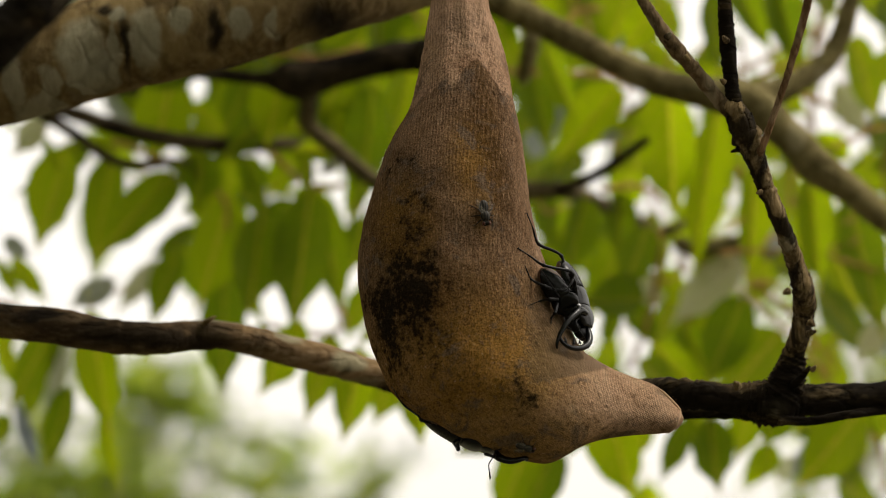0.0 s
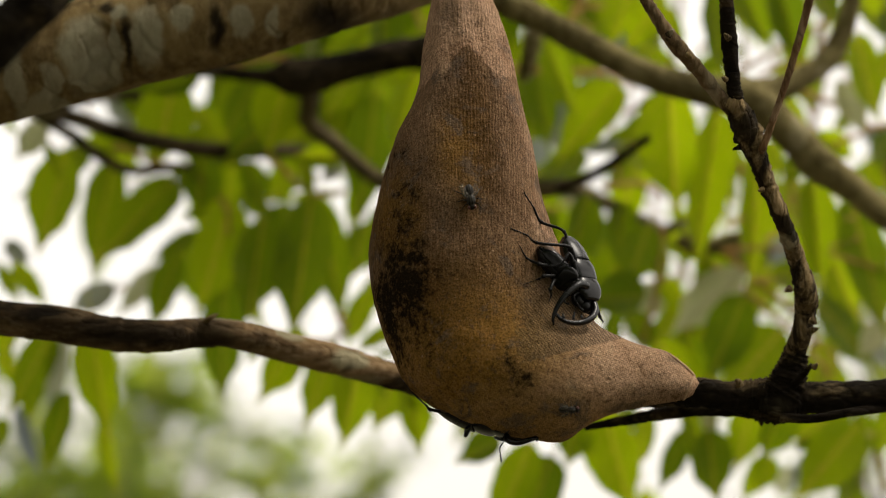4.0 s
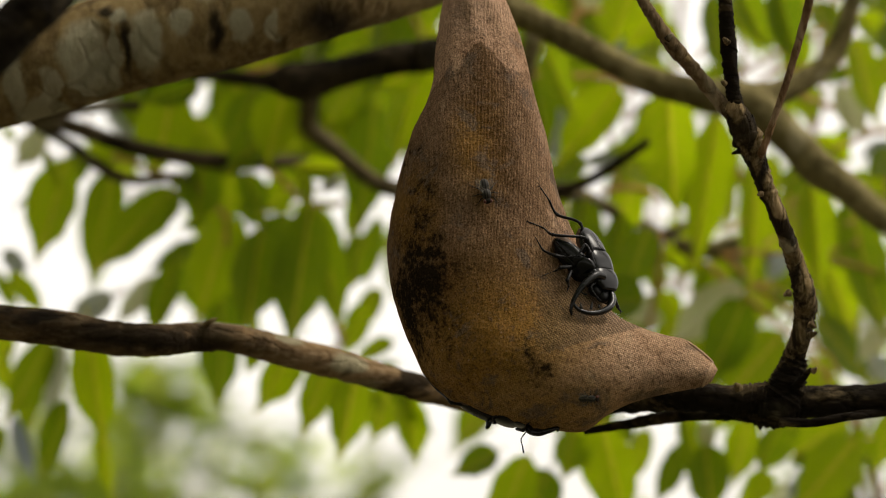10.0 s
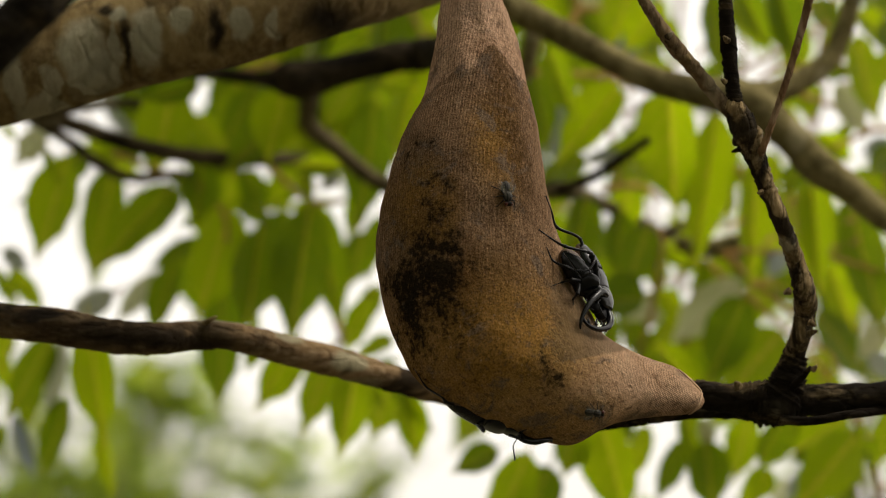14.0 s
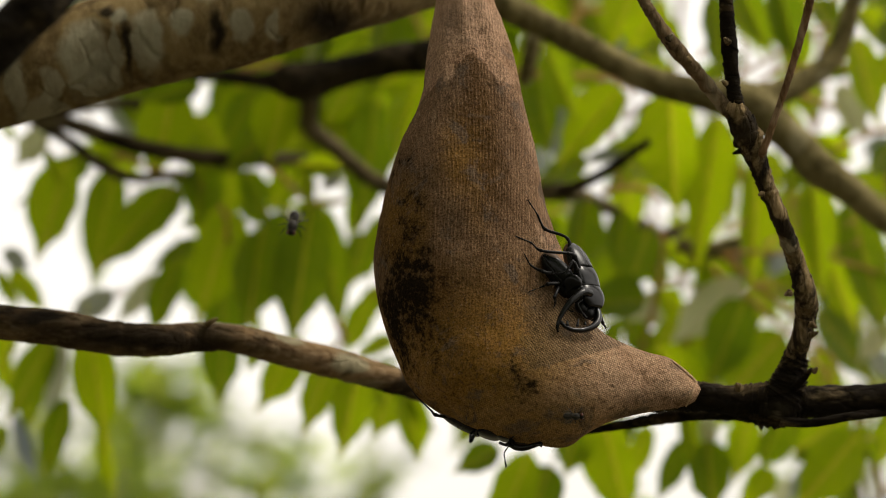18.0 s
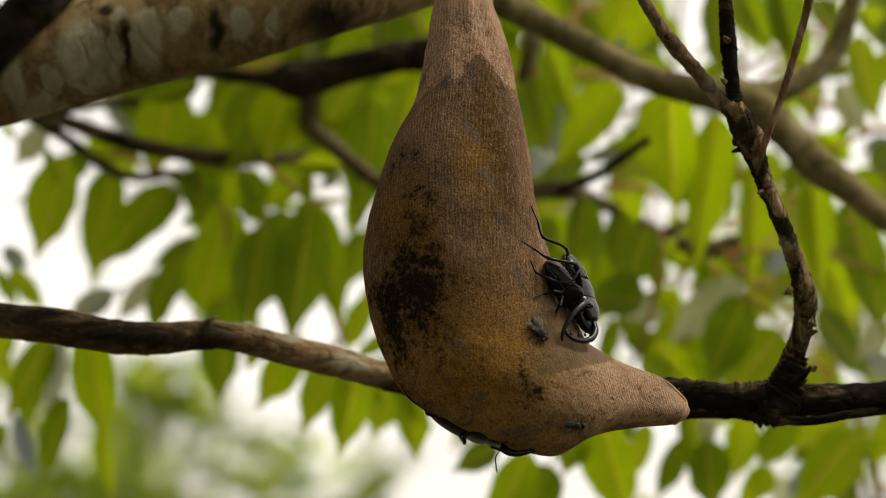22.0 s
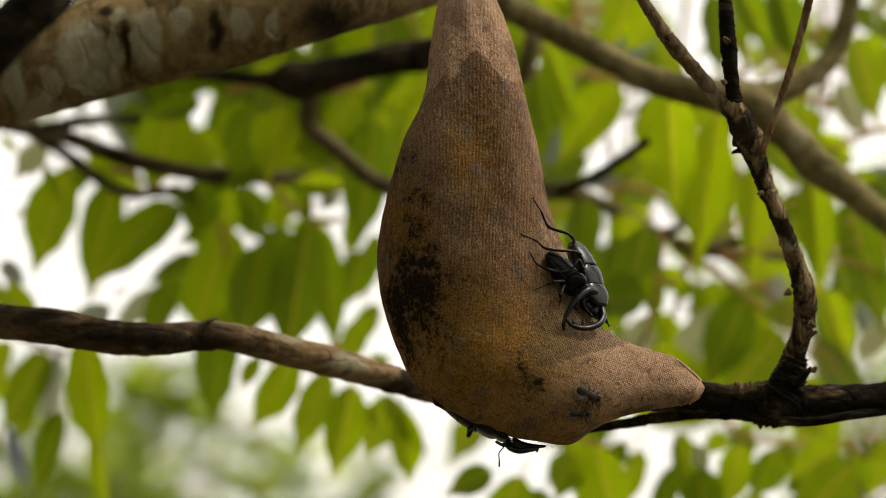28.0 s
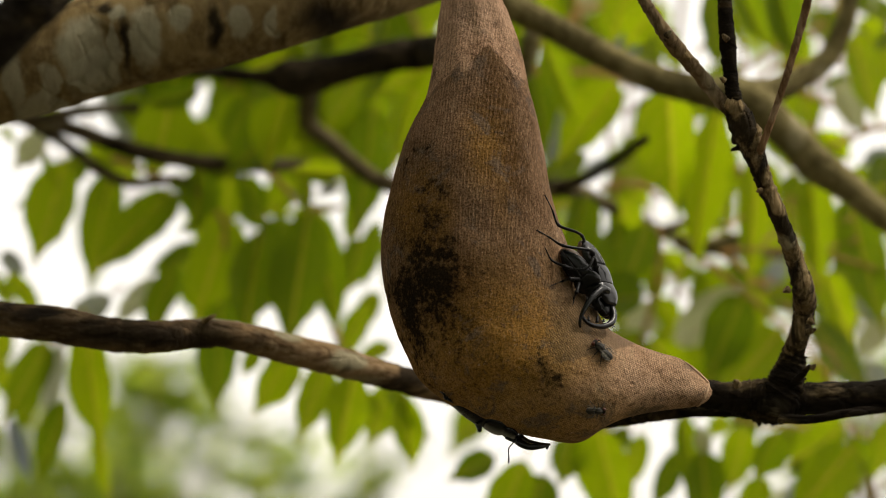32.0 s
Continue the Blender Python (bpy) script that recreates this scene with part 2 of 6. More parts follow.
    # ribs of the knit run down the body and turn across the toe
    ribs = noise_of(nt, scaled(nt, vec, 1500, 500, 130), 1.0, 3, 0.6)
    wales = node(nt, "TexWave", {"Vector": scaled(nt, vec, 1, 1, 0.05), "Scale": 540.0, "Distortion": 4.0, "Detail": 2.0, "Detail Scale": 0.25}, bands_direction="X").outputs["Fac"]
    ribs = calc(nt, "ADD", calc(nt, "MULTIPLY", ramp(nt, ribs, 0.3, 0.7), 0.55), calc(nt, "MULTIPLY", wales, 0.45))
    across = scaled(nt, vec, 1, 0.2, 1, turn=(0, radians(62), 0))
    toe = node(nt, "TexWave", {"Vector": across, "Scale": 420.0, "Distortion": 3.5, "Detail": 2.0, "Detail Scale": 0.5}, bands_direction="X").outputs["Fac"]
    mesh = node(nt, "TexWave", {"Vector": scaled(nt, vec, 1, 0.2, 1, turn=(0, radians(-20), 0)), "Scale": 420.0, "Distortion": 3.5, "Detail": 2.0, "Detail Scale": 0.5}, bands_direction="X").outputs["Fac"]
    toe = calc(nt, "MULTIPLY", calc(nt, "ADD", toe, mesh), 0.55)
    toes = ramp(nt, calc(nt, "SUBTRACT", x, calc(nt, "MULTIPLY", calc(nt, "ADD", z, 0.36), 1.0)), 0.022, 0.030)
    knit = mixed(nt, toes, ribs, toe)
    juice = calc(nt, "MULTIPLY", blob(nt, flat, (0.000, -0.04, -0.368), (0.040, 0.08, 0.036), 0.7), ramp(nt, coarse, 0.3, 0.6, 0.6, 1.0))
    # dried juice plasters the weave over and leaves olive-brown smears
    bare = calc(nt, "SUBTRACT", 1.0, calc(nt, "MULTIPLY", calc(nt, "MULTIPLY", juice, calc(nt, "SUBTRACT", 1.0, toes)), 0.8))
    smear = calc(nt, "MULTIPLY", juice, ramp(nt, noise_of(nt, vec, 150.0, 6, 0.7, 0.8), 0.50, 0.64, 0.0, 0.6))
    c = mixed(nt, smear, c, (0.115, 0.074, 0.03, 1))
    c = mixed(nt, calc(nt, "MULTIPLY", calc(nt, "MULTIPLY", ramp(nt, knit, 0.58, 0.2), ramp(nt, coarse, 0.3, 0.7, 0.2, 0.48)), bare), c, (0.05, 0.032, 0.02, 1))
    c = mixed(nt, calc(nt, "MULTIPLY", ramp(nt, knit, 0.6, 0.95, 0.0, 0.2), bare), c, (0.55, 0.38, 0.25, 1))
    c = mixed(nt, calc(nt, "MAXIMUM", juice, calc(nt, "MULTIPLY", rust, 0.9)), c, (0.90, 0.79, 0.44, 1), "MULTIPLY")
    # mould: dense on the bulge, then scattered flecks and streaks
    dust = noise_of(nt, vec, 520.0, 5, 0.7)
    spread = calc(nt, "ADD", calc(nt, "MULTIPLY", ramp(nt, fine, 0.3, 0.7), 0.35), calc(nt, "ADD", calc(nt, "MULTIPLY", ramp(nt, dust, 0.3, 0.7), 0.3), calc(nt, "MULTIPLY", ramp(nt, coarse, 0.32, 0.68), 0.35)))
    warp = node(nt, "TexNoise", {"Vector": vec, "Scale": 70.0, "Detail": 4.0}).outputs["Color"]
    warp = node(nt, "VectorMath", {0: warp, 1: (0.5, 0.5, 0.5)}, operation="SUBTRACT").outputs["Vector"]
    flat = node(nt, "VectorMath", {0: flat, 1: node(nt, "VectorMath", {0: warp, 1: (0.03, 0.0, 0.03)}, operation="MULTIPLY").outputs["Vector"]}, operation="ADD").outputs["Vector"]
    dense = blob(nt, flat, (-0.0215, -0.035, -0.347), (0.014, 0.05, 0.022), 0.9)
    streak = calc(nt, "MAXIMUM", calc(nt, "MULTIPLY", blob(nt, flat, (0.0165, -0.03, -0.257), (0.0035, 0.05, 0.03), 0.9), 0.22), calc(nt, "MULTIPLY", blob(nt, flat, (0.0245, -0.036, -0.373), (0.0032, 0.05, 0.009), 0.9), 2.0))
    streak = calc(nt, "MAXIMUM", streak, blob(nt, flat, (-0.025, -0.033, -0.287), (0.005, 0.05, 0.0035), 0.9))
    streak = calc(nt, "MAXIMUM", streak, blob(nt, flat, (-0.0185, -0.033, -0.311), (0.0035, 0.05, 0.010), 0.9))
    halo = blob(nt, flat, (-0.024, -0.035, -0.335), (0.022, 0.06, 0.05), 0.9)
    grow = calc(nt, "ADD", calc(nt, "MULTIPLY", dense, 0.33), calc(nt, "ADD", calc(nt, "MULTIPLY", streak, 0.34), calc(nt, "MULTIPLY", halo, 0.17)))
    damp_only = ramp(nt, calc(nt, "ADD", z, calc(nt, "MULTIPLY", calc(nt, "SUBTRACT", coarse, 0.5), 0.02)), -0.222, -0.25, -0.16, 0.0)
    core = blob(nt, flat, (-0.0228, -0.035, -0.345), (0.0105, 0.05, 0.023), 0.7)
    grow = calc(nt, "ADD", calc(nt, "ADD", grow, damp_only), calc(nt, "MULTIPLY", core, 0.22))
    stain = calc(nt, "MULTIPLY", blob(nt, flat, (-0.026, -0.035, -0.325), (0.02, 0.06, 0.06), 0.9), ramp(nt, coarse, 0.3, 0.6, 0.1, 0.5))
    c = mixed(nt, stain, c, (0.085, 0.047, 0.018, 1))
    mould = ramp(nt, calc(nt, "ADD", spread, grow), 0.68, 1.26)
    grey = ramp(nt, noise_of(nt, vec, 75.0, 6, 0.68, 0.6), 0.53, 0.66, 0.0, 0.72)
    c = mixed(nt, calc(nt, "MULTIPLY", grey, damp), c, (0.105, 0.082, 0.065, 1))
    scab = noise_of(nt, vec, 330.0, 4, 0.7, 0.3)
    c = mixed(nt, calc(nt, "MULTIPLY", ramp(nt, scab, 0.55, 0.66, 0.0, 0.68), damp), c, (0.10, 0.06, 0.035, 1))
    c = mixed(nt, ramp(nt, scab, 0.40, 0.30, 0.0, 0.22), c, (0.44, 0.30, 0.19, 1))
    c = mixed(nt, calc(nt, "MULTIPLY", ramp(nt, speck, 0.66, 0.73, 0.0, 0.6), damp), c, (0.045, 0.03, 0.02, 1))
    c = mixed(nt, ramp(nt, speck, 0.34, 0.28, 0.0, 0.3), c, (0.50, 0.38, 0.27, 1))
    c = mixed(nt, calc(nt, "MULTIPLY", mould, 0.95), c, (0.012, 0.009, 0.006, 1))
    # fine grit and stitches of the knit
    grit = noise_of(nt, vec, 1500.0, 2, 0.6)
    c = mixed(nt, calc(nt, "MULTIPLY", ramp(nt, grit, 0.50, 0.64, 0.0, 0.75), damp), c, mixed(nt, 1.0, c, (0.42, 0.38, 0.34, 1), "MULTIPLY"))
    c = mixed(nt, calc(nt, "MULTIPLY", ramp(nt, grit, 0.48, 0.34, 0.0, 0.62), damp), c, mixed(nt, 1.0, c, (1.55, 1.5, 1.45, 1), "MULTIPLY"))
    n1 = bumped(nt, calc(nt, "ADD", coarse, calc(nt, "MULTIPLY", tone, 0.4)), 0.5, 0.005)
    n2 = bumped(nt, calc(nt, "ADD", fine, calc(nt, "ADD", calc(nt, "MULTIPLY", dust, 0.5), calc(nt, "MULTIPLY", grit, 0.25))), 0.45, 0.0014, n1)
    n3 = bumped(nt, knit, 0.4, 0.0005, n2)
    c = mixed(nt, toes, c, mixed(nt, 1.0, c, (0.98, 1.0, 0.98, 1), "MULTIPLY"))
    s = node(nt, "BsdfPrincipled", {"Base Color": c, "Roughness": ramp(nt, wet, 0.0, 1.0, 0.85, 0.72), "Normal": n3, "Specular IOR Level": 0.0})
    finish(nt, s.outputs["BSDF"])
    return m


def ground_material():
    m, nt = blank("leaf_litter")
    vec = node(nt, "TexCoord").outputs["Object"]
    big = noise_of(nt, vec, 0.6, 5, 0.6)
    small = noise_of(nt, vec, 14.0, 6, 0.7)
    c = mixed(nt, ramp(nt, big, 0.35, 0.65), (0.045, 0.06, 0.02, 1), (0.08, 0.058, 0.034, 1))
    c = mixed(nt, ramp(nt, small, 0.4, 0.7, 0.0, 0.6), c, (0.12, 0.085, 0.045, 1))
    s = node(nt, "BsdfPrincipled", {"Base Color": c, "Roughness": 0.95, "Normal": bumped(nt, small, 0.6, 0.04)})
    finish(nt, s.outputs["BSDF"])
    return m


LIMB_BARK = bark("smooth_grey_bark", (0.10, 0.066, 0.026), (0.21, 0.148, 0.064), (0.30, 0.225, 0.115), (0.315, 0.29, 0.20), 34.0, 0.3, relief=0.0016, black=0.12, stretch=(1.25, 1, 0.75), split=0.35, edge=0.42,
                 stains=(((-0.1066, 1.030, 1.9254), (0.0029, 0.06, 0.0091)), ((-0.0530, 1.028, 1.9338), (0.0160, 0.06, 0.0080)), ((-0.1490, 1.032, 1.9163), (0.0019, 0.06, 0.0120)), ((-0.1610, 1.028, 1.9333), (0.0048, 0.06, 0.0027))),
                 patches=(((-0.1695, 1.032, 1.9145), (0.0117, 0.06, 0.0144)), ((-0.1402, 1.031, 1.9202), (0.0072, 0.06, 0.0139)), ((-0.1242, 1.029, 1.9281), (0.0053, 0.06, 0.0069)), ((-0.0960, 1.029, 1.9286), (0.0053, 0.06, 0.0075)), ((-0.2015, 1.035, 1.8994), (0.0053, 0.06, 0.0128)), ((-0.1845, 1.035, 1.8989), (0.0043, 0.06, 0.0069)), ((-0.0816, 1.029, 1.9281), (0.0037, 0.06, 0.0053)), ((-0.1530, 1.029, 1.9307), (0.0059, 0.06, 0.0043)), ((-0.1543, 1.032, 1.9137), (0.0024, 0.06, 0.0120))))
PALE_BARK = bark("grey_green_bark", (0.095, 0.077, 0.03), (0.235, 0.195, 0.085), (0.33, 0.275, 0.135), (0.32, 0.28, 0.16), 55.0, 0.3, split=0.3)
# Serves damp branch ends, and one limb whose shade is put into the colour.
DARK_BARK = bark("wet_shaded_dark_bark", (0.005, 0.004, 0.0025), (0.05, 0.034, 0.016), (0.16, 0.118, 0.062), (0.2, 0.17, 0.11), 90.0, 0.15, black=0.82, stretch=(0.4, 1, 1))
# Olive bark with shade put into its darker colour.
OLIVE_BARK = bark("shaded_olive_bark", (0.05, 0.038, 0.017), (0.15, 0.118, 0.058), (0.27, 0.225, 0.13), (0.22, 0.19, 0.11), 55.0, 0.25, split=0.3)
BLACK_BARK = bark("black_branch_bark", (0.006, 0.0045, 0.003), (0.04, 0.029, 0.016), (0.11, 0.085, 0.05), (0.14, 0.12, 0.08), 90.0, 0.12, black=0.3, stretch=(0.4, 1, 1))
TWIG_BARK = bark("ridged_twig_bark", (0.085, 0.052, 0.025), (0.245, 0.158, 0.08), (0.40, 0.295, 0.178), (0.34, 0.31, 0.2), 95.0, 0.2, relief=0.0010, black=0.45, stretch=(0.35, 1, 1), split=0.12, stains=(((-0.135, 1.045, 1.779), (0.05, 0.05, 0.008)), ((-0.2, 1.045, 1.788), (0.03, 0.05, 0.007))))
CROOKED_BARK = bark("cracked_twig_bark", (0.03, 0.02, 0.01), (0.25, 0.175, 0.083), (0.42, 0.32, 0.18), (0.36, 0.31, 0.2), 130.0, 0.2, relief=0.0016, black=0.74, stretch=(1, 1, 0.3), split=0.3)
GREY_BARK = bark("grey_brown_twig_bark", (0.05, 0.034, 0.018), (0.17, 0.115, 0.06), (0.30, 0.22, 0.13), (0.30, 0.25, 0.16), 110.0, 0.2, relief=0.0012, black=0.3, stretch=(1, 1, 0.35), split=0.2)
RED_BARK = bark("red_brown_twig_bark", (0.11, 0.06, 0.03), (0.24, 0.14, 0.07), (0.36, 0.23, 0.13), (0.34, 0.24, 0.15), 130.0, 0.15, split=0.3, stretch=(1, 1, 0.3))
SHOOT_BARK = bark("yellow_brown_shoot", (0.34, 0.17, 0.05), (0.52, 0.29, 0.09), (0.60, 0.42, 0.2), (0.58, 0.42, 0.22), 90.0, 0.2, split=0.15)
SLENDER_BARK = bark("slender_branch_bark", (0.03, 0.022, 0.012), (0.12, 0.088, 0.052), (0.27, 0.215, 0.135), (0.3, 0.26, 0.17), 90.0, 0.25, black=0.1, stretch=(0.35, 1, 1), split=0.3)
LEAF = leaf_material("broad_leaf", (0.054, 0.105, 0.008), (0.515, 0.70, 0.006), (0.68, 0.56, 0.06), 0.34)
# Pale leaf undersides, with the sky's gloss put into their colour.
PALE_LEAF = leaf_material("pale_sky_gloss_leaf", (0.40, 0.41, 0.27), (0.56, 0.60, 0.32), (0.50, 0.49, 0.34), 0.3)
# A lighter copy of FAR_LEAF with sunlight put into its colours.
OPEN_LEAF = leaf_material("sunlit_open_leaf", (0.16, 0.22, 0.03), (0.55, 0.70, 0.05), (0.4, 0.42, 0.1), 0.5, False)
# Distance haze is mixed into this far leaf colour.
HAZE_TINTED_LEAF = leaf_material("haze_tinted_leaf", (0.28, 0.32, 0.17), (0.62, 0.70, 0.34), (0.4, 0.42, 0.2), 0.6, False)
FAR_LEAF = leaf_material("far_leaf", (0.055, 0.09, 0.01), (0.20, 0.30, 0.01), (0.3, 0.3, 0.06), 0.5, False)
NYLON = nylon_material()
HEM = bark("pale_nylon_hem", (0.34, 0.21, 0.125), (0.46, 0.30, 0.19), (0.58, 0.42, 0.28), (0.5, 0.36, 0.25), 300.0, 0.2, relief=0.0004, split=0.1)
GROUND = ground_material()
BLACK = shell("black_shell", (0.0028, 0.0028, 0.0031), 0.19, 0.0, 900.0, 0.05, 0.28)
ABDOMEN = shell("brown_abdomen", (0.07, 0.04, 0.022), 0.5, 0.0, 900.0, 0.2, 0.3)
LEGS = shell("black_leg", (0.002, 0.0019, 0.0021), 0.38, 0.0, shine=0.2)
FLY_BODY = shell("grey_fly_body", (0.010, 0.009, 0.0075), 0.7, 0.0, 2500.0, 0.5, 0.12)


# ---- shaping ----
def part(name, bm, material, parent, label=""):
    """Links a bmesh as one mesh under a thing or a part."""
    me = bpy.data.meshes.new(name)
    bm.to_mesh(me)
    bm.free()
    return hang(name, me, material, parent, label)


def hang(name, me, material, parent, label=""):
    if material and not me.materials:
        me.materials.append(material)
    ob = new(name, me)
    ob.parent = parent
    return tagged(ob, label)


def smooth(bm):
    for f in bm.faces:
        f.smooth = True
    return bm


def thing(name, m, label, category, group="", kind=""):
    ob = new(name)
    ob.empty_display_size = 0.02
    ob.matrix_world = m
    return tagged(ob, label, category, group, kind)


def curve_through(rows, step):
    """Catmull-Rom through rows of numbers; step: samples for each stretch."""
    p = np.array(rows, float)
    p = np.vstack([2 * p[0] - p[1], p, 2 * p[-1] - p[-2]])
    made = []
    for i in range(1, len(p) - 2):
        for k in range(step):
            t = k / step
            a, b, c, d = p[i - 1], p[i], p[i + 1], p[i + 2]
            made.append(0.5 * (2 * b + (c - a) * t + (2 * a - 5 * b + 4 * c - d) * t * t + (3 * b - a - 3 * c + d) * t ** 3))
    made.append(p[-2])
    return np.array(made)


def loft(rings, cap=True):
    """A closed skin over rings of points, all of one count."""
    bm = bmesh.new()
    vs = [[bm.verts.new(q) for q in ring] for ring in rings]
    n = len(vs[0])
    for a, b in zip(vs, vs[1:]):
        for i in range(n):
            bm.faces.new((a[i], a[(i + 1) % n], b[(i + 1) % n], b[i]))
    if cap:
        bm.faces.new(list(reversed(vs[0])))
        bm.faces.new(vs[-1])
    bmesh.ops.recalc_face_normals(bm, faces=bm.faces)
    return smooth(bm)


def tube(rows, sides=16, step=8, rough=0.0, knob=0.0, seed=0.0, grain=1.0):
    """A round, tapering limb through rows of x, y, z, radius; rough: depth of its bark in radii; knob: swellings."""
    p = curve_through(rows, step)
    pts, rad = p[:, :3], np.maximum(p[:, 3], 1e-5)
    tan = np.gradient(pts, axis=0)
    tan /= np.linalg.norm(tan, axis=1)[:, None] + 1e-12
    up = np.array((0.0, 1.0, 0.15))
    rings = []
    for c, r, t in zip(pts, rad, tan):
        s = np.cross(t, up)
        s /= np.linalg.norm(s) + 1e-12
        up = np.cross(s, t)
        ring = []
        swell = 1 + knob * max(0.0, noise.noise(Vector(c) * (0.35 / max(r, 1e-4)) + Vector((seed, 7, 1))))
        for k in range(sides):
            a = 2 * math.pi * k / sides
            d = s * math.cos(a) + up * math.sin(a)
            v = Vector(c + d * r)
            f = swell + rough * (noise.noise(v * (0.9 * grain / max(r, 1e-4)) + Vector((seed, 0, 3))) + 0.6 * noise.noise(v * (2.6 * grain / max(r, 1e-4)) + Vector((0, seed, 9))))
            ring.append(c + d * r * f)
        rings.append(ring)
    return loft(rings)


def ball(size, at_=(0, 0, 0), turn=(0, 0, 0), rings=10, sides=14, flat_under=0.0):
    bm = bmesh.new()
    bmesh.ops.create_uvsphere(bm, u_segments=sides, v_segments=rings, radius=1.0)
    for v in bm.verts:
        if flat_under and v.co.z < 0:
            v.co.z *= 1 - flat_under
    bm.transform(pose(*at_, *turn) @ Matrix.Diagonal((*size, 1)))
    return smooth(bm)


def joined(*made):
    """Several bmeshes of one part in one."""
    out = bmesh.new()
    for bm in made:
        me = bpy.data.meshes.new("joined")
        bm.to_mesh(me)
        bm.free()
        out.from_mesh(me)
        bpy.data.meshes.remove(me)
    return out


# ---- ground and sky's edge ----
def make_ground():
    bm = bmesh.new()
    rings = [0.0, 1, 2, 4, 7, 11, 16, 24, 40, 80, 200, 600, 2500]
    loops = []
    for r in rings[1:]:
        loops.append([bm.verts.new((r * math.cos(a), r * math.sin(a), 0.12 * noise.noise(Vector((r * math.cos(a), r * math.sin(a), 0)) * 0.3) if r < 60 else 0)) for a in np.linspace(0, 2 * math.pi, 48, endpoint=False)])
    mid = bm.verts.new((0, 0, 0))
    for i in range(48):
        bm.faces.new((mid, loops[0][i], loops[0][(i + 1) % 48]))
        for a, b in zip(loops, loops[1:]):
            bm.faces.new((a[i], b[i], b[(i + 1) % 48], a[(i + 1) % 48]))
    bmesh.ops.recalc_face_normals(bm, faces=bm.faces)
    me = bpy.data.meshes.new("ground")
    smooth(bm).to_mesh(me)
    bm.free()
    me.materials.append(GROUND)
    tagged(new("ground", me), "forest ground with leaf litter and low grass", "ground", "", "structure")


make_ground()


# ---- the tree whose branches fill the view ----
LIMB = [(-0.961, 1.5, -0.0108, 0.0521), (-0.7477, 1.35, 0.0087, 0.0435), (-0.4415, 1.2, 0.042, 0.0333), (-0.2871, 1.12, 0.0697, 0.0278), (-0.2138, 1.1, 0.084, 0.0259), (-0.1593, 1.1, 0.0974, 0.0237), (-0.1047, 1.1, 0.1099, 0.0229), (-0.0511, 1.12, 0.1275, 0.0222), (0.0048, 1.2, 0.152, 0.0208), (0.0669, 1.25, 0.1832, 0.0186), (0.1663, 1.3, 0.2259, 0.0161)]
BOUGH = [(-0.9482, 1.48, -0.073, 0.0349), (-0.6534, 1.235, -0.0365, 0.0245), (-0.3399, 0.924, 0.0048, 0.0138), (-0.1804, 0.779, 0.0436, 0.0089), (-0.1558, 0.7626, 0.0617, 0.0081), (-0.1407, 0.7626, 0.0766, 0.008), (-0.1285, 0.7802, 0.094, 0.008), (-0.0885, 0.93, 0.1893, 0.0083), (0.0082, 1.064, 0.3287, 0.0079), (0.0578, 1.08, 0.3751, 0.007)]
FAR_LIMB = [(-0.0263, 1.3452, 0.1681, 0.0114), (0.0071, 1.3612, 0.1599, 0.0103), (0.038, 1.3783, 0.1466, 0.0093), (0.0605, 1.3862, 0.1361, 0.0083), (0.0931, 1.3862, 0.1189, 0.008), (0.1276, 1.3862, 0.1017, 0.0083), (0.1619, 1.3862, 0.0931, 0.0098), (0.1859, 1.3862, 0.0883, 0.0124), (0.2134, 1.3862, 0.065, 0.0102), (0.2272, 1.3862, 0.0495, 0.0112), (0.2478, 1.3862, 0.0351, 0.0089), (0.2712, 1.3862, 0.0162, 0.0083), (0.3202, 1.4022, -0.0073, 0.0081)]
FAR_FORK = [(0.1825, 1.3862, 0.0897, 0.0094), (0.1973, 1.3942, 0.0923, 0.0089), (0.2159, 1.4022, 0.0997, 0.0075), (0.2383, 1.4113, 0.1145, 0.0066), (0.2487, 1.4113, 0.1344, 0.006), (0.2551, 1.4113, 0.1589, 0.005), (0.2657, 1.4273, 0.1943, 0.0041)]
DARK_BRANCH = [(0.024, 1.47, 0.132, 0.0087), (0.0076, 1.463, 0.127, 0.0101), (-0.0109, 1.5159, 0.1278, 0.0109), (-0.0335, 1.5159, 0.1251, 0.0106), (-0.0673, 1.5159, 0.1172, 0.0106), (-0.0898, 1.5159, 0.1113, 0.0128), (-0.1031, 1.5159, 0.1113, 0.0122), (-0.118, 1.5159, 0.1113, 0.0052), (-0.1424, 1.5159, 0.1139, 0.0045), (-0.1687, 1.5159, 0.1157, 0.0038), (-0.2012, 1.5343, 0.1171, 0.003)]
BENT_BRANCH = [(-0.0996, 1.5499, 0.1223, 0.01), (-0.0906, 1.5499, 0.1011, 0.0066), (-0.0918, 1.5687, 0.0839, 0.0059), (-0.074, 1.5782, 0.0688, 0.0059), (-0.0547, 1.5875, 0.0515, 0.0059), (-0.0352, 1.5969, 0.0419, 0.006), (0.0083, 1.6063, 0.0358, 0.0075), (0.0678, 1.5969, 0.0396, 0.007), (0.0915, 1.5969, 0.038, 0.0059), (0.1144, 1.6439, 0.031, 0.0052), (0.1482, 1.7026, 0.0182, 0.0046), (0.1839, 1.7613, 0.0035, 0.0044), (0.2065, 1.6626, -0.0049, 0.0041), (0.2603, 1.6908, -0.0072, 0.0029)]
